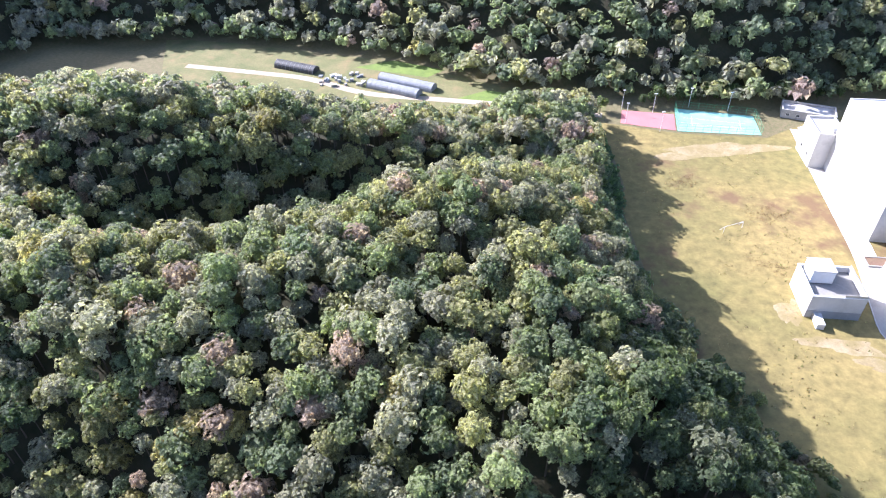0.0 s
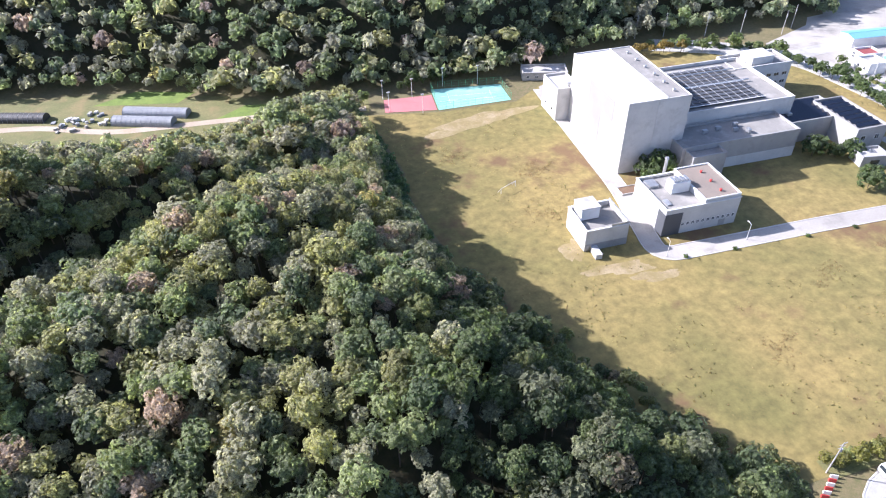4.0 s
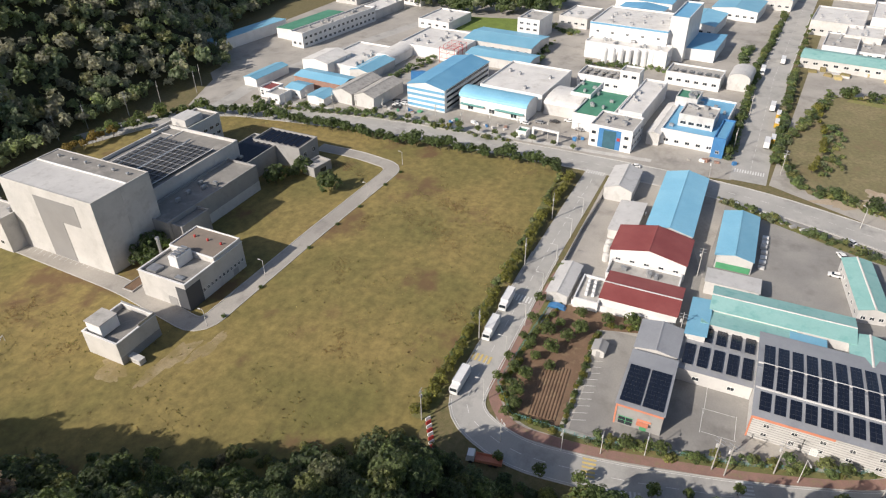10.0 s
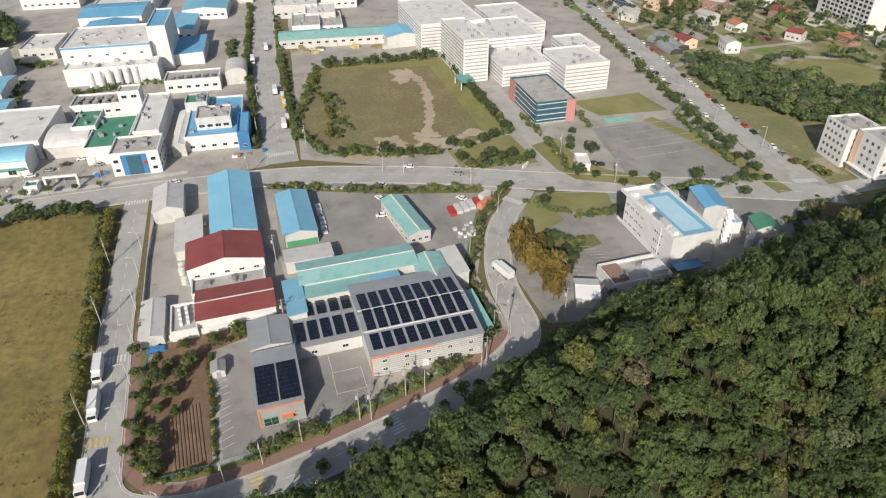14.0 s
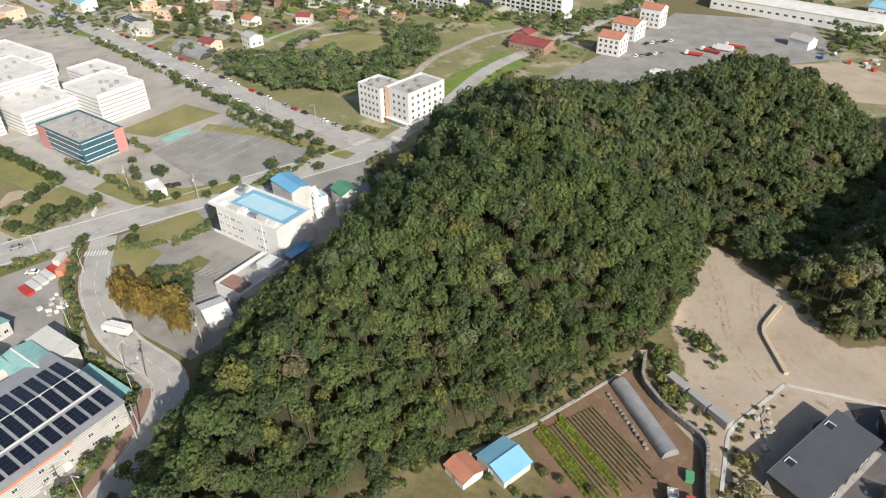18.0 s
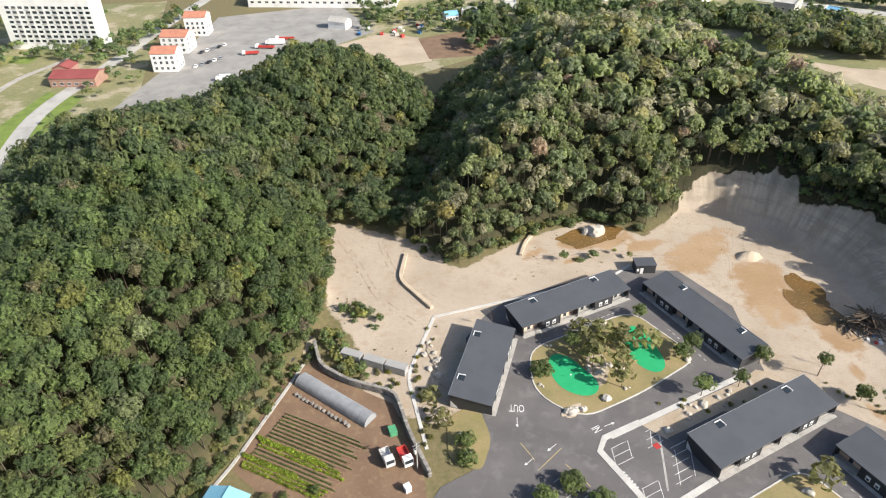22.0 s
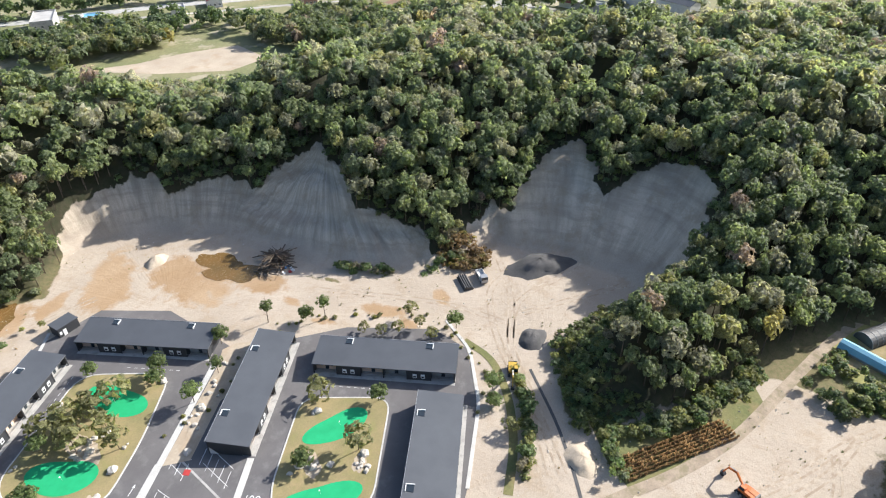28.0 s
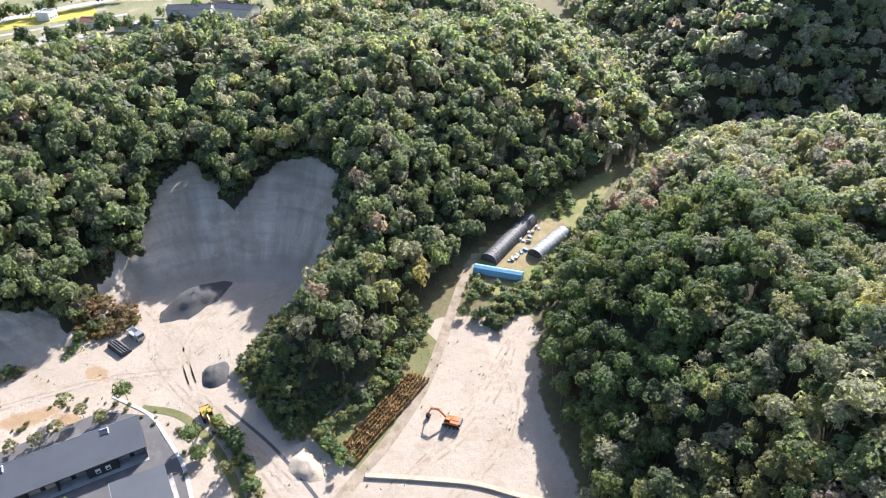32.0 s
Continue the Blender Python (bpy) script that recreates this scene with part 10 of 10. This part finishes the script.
plant(template_trees("autumn_tree", LEAF_GOLD, "tall golden autumn tree by the lane", 12.5, 3.4, 3, 0.12, 1.9, group="autumn trees"), [(162, -99), (157, -98.5), (152.5, -97), (158, -103), (147.5, -97.5), (143.5, -97), (138.5, -96), (135, -95), (160, -96), (155, -95.5), (149.5, -95), (166, -101), (145, -100), (140.5, -99)], 0.8, 1.15)
plant(template_trees("street_tree", LEAF_TREE, "small street tree at the kerb", 4.2, 1.5, 4, 0.4, group="street trees"), [(103, -20.5), (101, -13), (98.6, 3), (109.5, -52), (107, -46), (110, -57), (107.5, -31), (98.5, 12), (99.5, 22), (113.5, 24), (112, -6), (113, -14), (114, -22), (117.5, -45), (119.5, -54), (126, -69)] + jitter([(178, 22), (120, 29)], 9, 0.8) + jitter([(274, 195), (279, 118), (269, 30)], 9, 0.6) + jitter([(282, -49), (400, -66), (520, -88)], 10, 0.8) + jitter([(282, -31), (400, -47), (520, -70)], 10, 0.8))
plant(template_trees("garden_tree", LEAF_TREE, "small leafy tree in the garden plot", 4.2, 1.9, 4, 0.2, group="garden trees"), [(136, 21), (128, 22), (121, 23), (147, 20), (152, 17), (158, 12), (157, 4), (158, -3), (130, 25.5), (140, 17.5), (146, 14), (150, 11), (117, 22.5), (141, 23.5), (133, 16.5)])
for i, (x, y) in enumerate(jitter([(162, 19), (140, 24.5), (122, 27), (114, 21), (113, 11)], 1.7, 0.8) + jitter([(114.5, 9.6), (153, 6.0)], 1.8, 0.4) + jitter([(156, 4), (158.5, -11)], 1.6, 0.6)):
    shrub(x, y, gp3.uniform(0.6, 1.25), (LEAF_TREE, LEAF_DARK, LEAF_YELLOW)[i % 3], "rough bush round the garden plot", i, "garden bushes")
for k in range(1, 10):
    solo("soil_ridge", Shape().section([(-0.4, 0), (0.4, 0), (0.18, 0.22), (-0.18, 0.22)], 0, 19, "x"), SOIL, pose(116, 11.0 + k * 0.85, 0.07, 0, 0, -2), "raised soil ridge in the garden plot", "soil ridge", "garden ridges")
plant(template_trees("lot_tree", LEAF_DARK, "leafy tree at the lot's edge", 5, 2.2, 4, 0.2, group="lot edge trees"), jitter([(258, -64), (243, -102)], 6, 1.5) + jitter([(252, -140), (300, -146), (358, -156)], 5, 1.2) + jitter([(372, -86), (362, -152)], 6, 1.5) + jitter([(230, -110), (222, -134)], 5, 2) + jitter([(243, -112), (246, -136)], 7, 3) + [(252, -176), (236, -166), (228, -160), (222, -156), (215, -162), (190, -166), (184, -172), (178, -188), (170, -204), (166, -214), (174, -216), (182, -219), (196, -222), (174, -158), (168, -178), (160, -196), (200, -146), (196, -152), (186, -158)] + jitter([(176, -214), (232, -229), (300, -248)], 9, 1.5))
plant(template_trees("yard_tree", LEAF_DARK, "leafy tree in the factory yard", 4.5, 2.0, 3, 0.2, group="yard trees"), [(160, -108), (155, -112), (163, -112), (150, -112), (145, -106), (128, -112), (126, -120), (124, -130), (186, -122), (192, -128), (126, -188), (130, -192), (134, -196)])
plant(template_trees("sapling", LEAF_YELLOW, "yellow-green sapling in a row in the lot", 4.5, 1.5, 3, 0.2, 1.3, group="lot saplings"), jitter([(352, -72), (316, -72), (286, -66), (272, -62)], 7, 0.6))
PARK = [(296, -276), (272, -300), (276, -345), (262, -368), (232, -376), (206, -392), (180, -345), (184, -302), (195, -272), (232, -257), (277, -266)]
LAWN_P = [(262, -309), (269, -354), (234, -373), (212, -340), (221, -322)]
forest("forest", spots_in(PARK, 4.8, keep=lambda x, y: inside_depth(LAWN_P, x, y) < -1), "green pine wood round the park lawn", (5, 4, 5, 1, 1.5, 0, 0), FAR_CROWNS, hue_shift=1.3, size=(1.6, 3.3), tall=0.8)
forest("forest", np.array([(x, y, 0.0) for x, y in jitter([(485, 180), (521, 160), (545, 105), (490, 92)], 0.8, 14) + jitter([(470, 160), (476, 120), (486, 95)], 2.0, 6) + jitter([(520, 120), (500, 150)], 0.7, 14)]), "dark trees behind the green field", (5, 4, 4, 1, 1, 0, 0), FAR_CROWNS)
forest("forest", np.array([(x, y, 0.0) for x, y in jitter([(280, -400), (230, -425), (150, -440), (100, -470)], 2.2, 9) + jitter([(128, -420), (100, -520)], 3, 7)]), "garden trees before the apartment blocks", (5, 4, 4, 2, 1, 1, 1.5), FAR_CROWNS, hue_shift=1.3, size=(1.6, 3.6), tall=0.8)
forest("forest", np.array([(x, y, 0.0) for x, y in jitter([(-80, -400), (-130, -400), (-190, -385), (-235, -345)], 2.0, 14) + jitter([(-100, -440), (-190, -440), (-270, -400), (-350, -340), (-372, -300)], 1.7, 20) + jitter([(-350, -225), (-400, -225), (-440, -190)], 2.0, 9) + jitter([(-300, -500), (-390, -425), (-480, -325)], 3, 6) + jitter([(-470, -160), (-500, -110), (-520, -20)], 3.5, 12) + jitter([(-540, -210), (-590, -130)], 4, 4)]), "trees beyond the sand pit hill", (5, 4, 4, 2, 1, 0, 0.3), FAR_CROWNS)
forest("forest", np.array([(300 + gp3.uniform(0, 200), -300 - gp3.uniform(0, 130), 0.0) for _ in range(170)]), "village trees between the houses", (4, 4, 4, 2, 1, 0.3, 0.8), FAR_CROWNS, size=(1.6, 2.8))
# gardens, lanes and trees that fill the town's edge
def town_spots(n, seed, x0, x1, y0, y1):
    g = np.random.default_rng(seed)
    x, y = g.uniform(x0, x1, n), g.uniform(y0, y1, n)
    ok = (waves(x, y, 46) + g.uniform(-0.7, 0.7, n) > 0.05) & (to_line(ROAD_S, x, y) > 8) & (to_line(ROAD_CAR, x, y) > 10) & (inside_depth(LAWN_P, x, y) < -3)
    return np.stack([x, y, 0 * x], 1)[ok]


forest("garden_trees", town_spots(420, 61, 190, 330, -470, -375), "garden trees and hedges at the town's edge", (4, 4, 3, 3, 1, 1.2, 1.2), FAR_CROWNS, hue_shift=1.35, size=(1.0, 2.8), tall=0.7)
forest("garden_trees", town_spots(520, 62, 300, 560, -440, -270), "garden trees between the village houses", (4, 4, 3, 3, 1, 1, 1), FAR_CROWNS, hue_shift=1.35, size=(1.0, 2.6), tall=0.7)
forest("garden_trees", town_spots(200, 63, 104, 150, -470, -300), "roadside trees near the restaurant", (4, 4, 3, 3, 1, 1, 1), FAR_CROWNS, hue_shift=1.3, size=(0.9, 2.2), tall=0.7)
forest("garden_trees", town_spots(340, 64, -150, -20, -500, -430), "trees round the houses beyond the lorry park", (4, 4, 4, 2, 1, 0.5, 0.5), FAR_CROWNS, hue_shift=1.25, size=(1.2, 3.2), tall=0.8)
for k, ln in enumerate(([(176, -292), (186, -340), (176, -398), (150, -440)], [(290, -262), (300, -320), (290, -400), (262, -440)], [(300, -330), (380, -345), (470, -330), (540, -350)], [(300, -380), (390, -400), (480, -380)], [(360, -285), (372, -350), (366, -420)], [(440, -305), (452, -400)])):
    strip("lane", rounded(ln, 12), 4.2, YARD, 0.094 + 0.004 * k, "pale concrete village lane", "road")
PLOTS = random.Random(31)
for k in range(26):
    x, y, a = PLOTS.uniform(185, 520), PLOTS.uniform(-455, -285), PLOTS.uniform(-25, 5)
    if float(inside_depth(PARK, np.array(x), np.array(y))) > -12:
        continue
    flat("garden_plot", [tuple((Matrix.Rotation(radians(a), 2) @ Vector((u * PLOTS.uniform(8, 15), v * PLOTS.uniform(5, 9)))) + Vector((x, y))) for u, v in ((-1, -1), (1, -1), (1, 1), (-1, 1))], (GREEN_CROP, GREEN_VERGE, SOIL, YARD, LAWN)[k % 5], 0.028 + 0.0016 * k, "small garden plot at the town's edge", "field")
# thickets at the hills' feet
THICKET = [(x, y, 0.0) for x, y in jitter([(62, 130), (70, 100), (78, 78), (88, 58), (97, 44)], 1.2, 5) + jitter([(92, 20), (92, -8), (98, -38), (108, -66), (116, -86)], 1.5, 3) + jitter([(-118, -14), (-142, -22), (-158, -14)], 1.2, 3.5) + jitter([(-20, -192), (-34, -179), (-60, -190), (-88, -197), (-104, -185)], 1.5, 2.5) + jitter([(8, -205), (12, -170), (18, -148), (32, -122), (39, -107), (52, -86), (62, -66)], 1.1, 2.4) + jitter([(-150, 62), (-172, 84), (-196, 108)], 1.8, 3) + jitter([(-150, 40), (-143, 46), (-160, 52)], 1.5, 3)]
forest("thicket", np.array(THICKET) - np.array([0, 0, 2.6]), "low green thicket at the foot of the hills", (4, 4, 2, 4, 1, 1, 2), MID_CROWNS, size=(1.2, 2.2), tall=0.8)


def hedge(lines, label, mix=(4, 4, 2, 4, 1, 1, 2), size=(0.6, 1.7), drop=3.2, name="hedge"):
    """Bushes too many to count along lines: points, spacing and scatter."""
    pts = [(x, y, -drop) for ln, step, d in lines for x, y in jitter(ln, step, d)]
    forest(name, np.array(pts), label, mix, FAR_CROWNS, hue_shift=1.3, size=size, tall=0.75)


hedge([([(244, 34), (180, 39), (108, 45)], 1.15, 0.8)], "thin yellowing hedge and weeds along the field fence", (2, 3, 1, 4, 1, 1, 6), (0.45, 1.35))
hedge([([(112.4, 2), (114, -16), (117, -34), (122, -58), (132, -73), (156, -77), (188, -97), (205, -116)], 1.1, 1.0), ([(243, -28), (220, -71), (206, -104)], 0.7, 1.3)], "rough bushes and weeds along the verges")
hedge([([(262, -60), (250, -84), (243, -102)], 0.35, 2.2), ([(243, -102), (249, -141)], 1.2, 1.0), ([(249, -141), (300, -149), (358, -157)], 0.5, 1.6), ([(372, -86), (362, -152)], 0.5, 2.0), ([(296, -51), (372, -82)], 0.5, 2.2), ([(262, -58), (296, -50)], 0.5, 1.5), ([(276, -70), (330, -78)], 0.9, 4.0)], "rank green growth round the vacant lot")
hedge([([(226, -106), (222, -134)], 0.7, 3.0), ([(168, -210), (200, -216), (234, -224)], 0.7, 1.5), ([(178, -160), (168, -208)], 0.7, 1.6), ([(166, -106), (150, -110), (158, -120), (168, -112)], 0.6, 1.5), ([(238, -178), (252, -180)], 0.8, 1.0), ([(205, -225), (300, -252), (400, -280)], 0.7, 1.6), ([(160, -240), (175, -236)], 0.6, 2.0), ([(192, -118), (174, -128), (170, -146)], 0.8, 1.5), ([(206, -146), (236, -152), (262, -154)], 0.8, 1.0), ([(138, -198), (146, -222)], 0.7, 3.0)], "planted hedges round the offices and car park")
hedge([([(282, -31), (400, -47), (520, -70)], 0.8, 1.2), ([(282, -49), (400, -66)], 0.7, 1.2), ([(274, 195), (279, 118), (270, 62)], 1.4, 0.8), ([(330, 145), (372, 130), (400, 118)], 1.2, 2.5), ([(338, 12), (362, 8)], 0.9, 2.0), ([(384, 45), (386, 0)], 0.8, 2.5), ([(384, -38), (440, -44)], 0.8, 2.5), ([(352, 60), (380, 74), (420, 74)], 1.0, 4.0), ([(440, 60), (470, 100)], 1.0, 3.0), ([(262, 214), (256, 228), (236, 240), (210, 252)], 0.8, 2.0)], "street greenery among the works", mix=(5, 4, 4, 2, 1, 0.5, 1), size=(0.7, 2.0))
hedge([([(x0, y0), (x0 + dx, y0 + dy)], 3.0, 8.0) for x0, y0, dx, dy in ((-60, -470, -120, -40), (-150, -470, -130, 30), (-230, -430, -120, 60), (-300, -380, -120, 100), (-390, -300, -80, 100), (-430, -240, -60, 110), (-100, -420, -90, 10), (-480, -330, -60, 120), (-200, -540, -200, 120), (20, -560, -160, 20), (140, -420, 60, -60), (300, -420, 140, 40), (420, -300, 100, 40), (160, -520, 200, 30))], "scattered trees among fields and houses", mix=(5, 4, 4, 2, 1, 0.3, 0.6), size=(1.2, 3.0), drop=1.0, name="far_trees")
hedge([([(-150.5, -103), (-155, -86)], 0.5, 1.0), ([(-146, 46), (-154, 58), (-150, 62)], 0.5, 3.0), ([(-160, -76), (-172, -66)], 0.6, 1.5), ([(-120, 4), (-136, 16), (-150, 26)], 0.5, 3.0), ([(-104, -2), (-118, -8)], 0.6, 2.0), ([(-208, 74), (-230, 100)], 0.7, 4.0), ([(-152, 52), (-166, 70), (-186, 90), (-206, 108)], 0.5, 3.0), ([(-158, 44), (-168, 47)], 0.5, 3.0), ([(-196, 84), (-212, 96)], 0.6, 4.0), ([(-214, 86), (-236, 116)], 0.6, 5.0), ([(-176, 84), (-198, 100)], 0.7, 3.0), ([(2, -130), (6, -142), (10, -150)], 0.4, 2.5), ([(-6, -152), (4, -160)], 0.6, 3.0), ([(-92, -170), (-66, -172)], 3.0, 3.0), ([(-128, -34), (-112, -26), (-96, -22)], 0.5, 0.9)], "rank weeds and bushes about the pit and valley", mix=(3, 4, 1, 4, 1, 1.5, 3), size=(0.6, 1.8), drop=3.0, name="rank_weeds")

# ---- road, fields and village beyond the quarried hill ----
flat("meadow", [(-30, -350), (-90, -385), (-160, -380), (-230, -330), (-262, -262), (-300, -222), (-400, -228), (-448, -172), (-470, -85), (-480, 20), (-640, 60), (-640, -640), (0, -640), (0, -345)], MEADOW, 0.02, "grass and plots beyond the hill", "meadow")
flat("bare_ground", [(-262, -342), (-285, -320), (-312, -306), (-336, -286), (-322, -254), (-296, -260), (-276, -295)], SAND, 0.06, "bare sandy clearing behind the hill", "ground")
strip("road", [(-230, -540), (-313, -471), (-397, -396), (-502, -272), (-560, -196), (-640, -70)], 12, ASPHALT, 0.08, "distant pale main road")
strip("road", [(-300, -440), (-360, -395), (-440, -300), (-500, -215), (-545, -120)], 5, YARD, 0.09, "narrow lane beside the far road")
flat("ripe_field", [(-520, -205), (-552, -212), (-578, -150), (-548, -142)], mat("ripe_rice", (0.52, 0.42, 0.05), (0.44, 0.38, 0.06), big=0.1, fine=1.5, rough=0.95, spread=0.15, world_space=True), 0.07, "golden ripe rice field", "field")
flat("farm_plot", [(-447, -212), (-462, -248), (-505, -238), (-492, -196)], SOIL, 0.07, "brown ploughed field", "field")
flat("yard", [(-455, -185), (-505, -165), (-490, -118), (-462, -128)], YARD, 0.06, "grey open yard", "yard")
for k in range(3):
    greenhouse(-421 - k * 5.5, -250 + k * 8, 213, 34, 6.5, 3, WHITEPAINT, "white plastic greenhouse tunnel beyond the hill")
for i, (x, y, w, d, h, a, rf, wl2, lb) in enumerate(((-318, -432, 30, 14, 9, 45, ROOFGREY, CONC, "grey flat-roofed works by the far road"), (-340, -412, 12, 12, 6, 45, ROOFDEEP, WHITEWALL, "white works with a bright blue roof"), (-410, -364, 15, 11, 5, 45, ROOFRED, LIGHTWALL, "pavilion with a red hipped roof"),
                                                     (-380, -372, 16, 10, 6, 45, ROOFGREY, LIGHTWALL, "grey house among garden trees"), (-505, -70, 30, 12, 11, 80, DARKROOF, LIGHTWALL, "four-storey grey lodging house"), (-498, -38, 28, 12, 11, 60, DARKROOF, LIGHTWALL, "four-storey grey lodging house"), (-520, -48, 12, 12, 15, 70, ROOFGREY, PEACH, "tall cream stair block"),
                                                     (-500, -98, 20, 14, 5, 75, ROOFGREY, CONC, "low grey shed in the village"), (-516, -135, 22, 9, 4, 70, TERRACOTTA, WHITEWALL, "low white house with an orange roof"), (-500, -115, 10, 8, 4, 70, ROOFRED, WHITEWALL, "small house with a red roof"), (-545, -175, 10, 10, 6, 70, ROOFGREY, WHITEWALL, "white house in the rice field"), (-440, -300, 14, 10, 5, 50, ROOFGREY, BRICK, "dark roofed house by the lane"), (-470, -268, 12, 10, 5, 50, ROOFRED, LIGHTWALL, "small house with a dull red roof"),
                                                     (-100, -470, 12, 9, 5, -20, ROOFGREY, LIGHTWALL, "small grey house among trees"), (-130, -480, 10, 9, 6, -10, ROOFGREY, WHITEWALL, "small white house among trees"), (-84, -462, 9, 8, 4, 10, ROOFBLUE, WHITEWALL, "small white shed with a blue roof"), (-270, -470, 26, 14, 7, 40, ROOFBLUE, WHITEWALL, "white shed with a blue roof by the road"), (-215, -500, 30, 14, 7, 30, ROOFGREY, WHITEWALL, "white shed by the far road"))):
    gab = rf in (ROOFRED, TERRACOTTA, ROOFBLUE, DARKROOF)
    block("far_house", x, y, w, d, a, h, wl2, rf, lb, kind_of="gable" if gab else "flat", along="x", rise=2.2, rows=(("e", 3, 1.4, 1.4, 1.3), ("n", 4, 1.4, 1.4, 1.3)) + ((("n", 5, 4.5, 1.4, 1.3), ("e", 3, 4.5, 1.4, 1.3), ("n", 5, 7.6, 1.4, 1.3)) if h > 8 else ()))
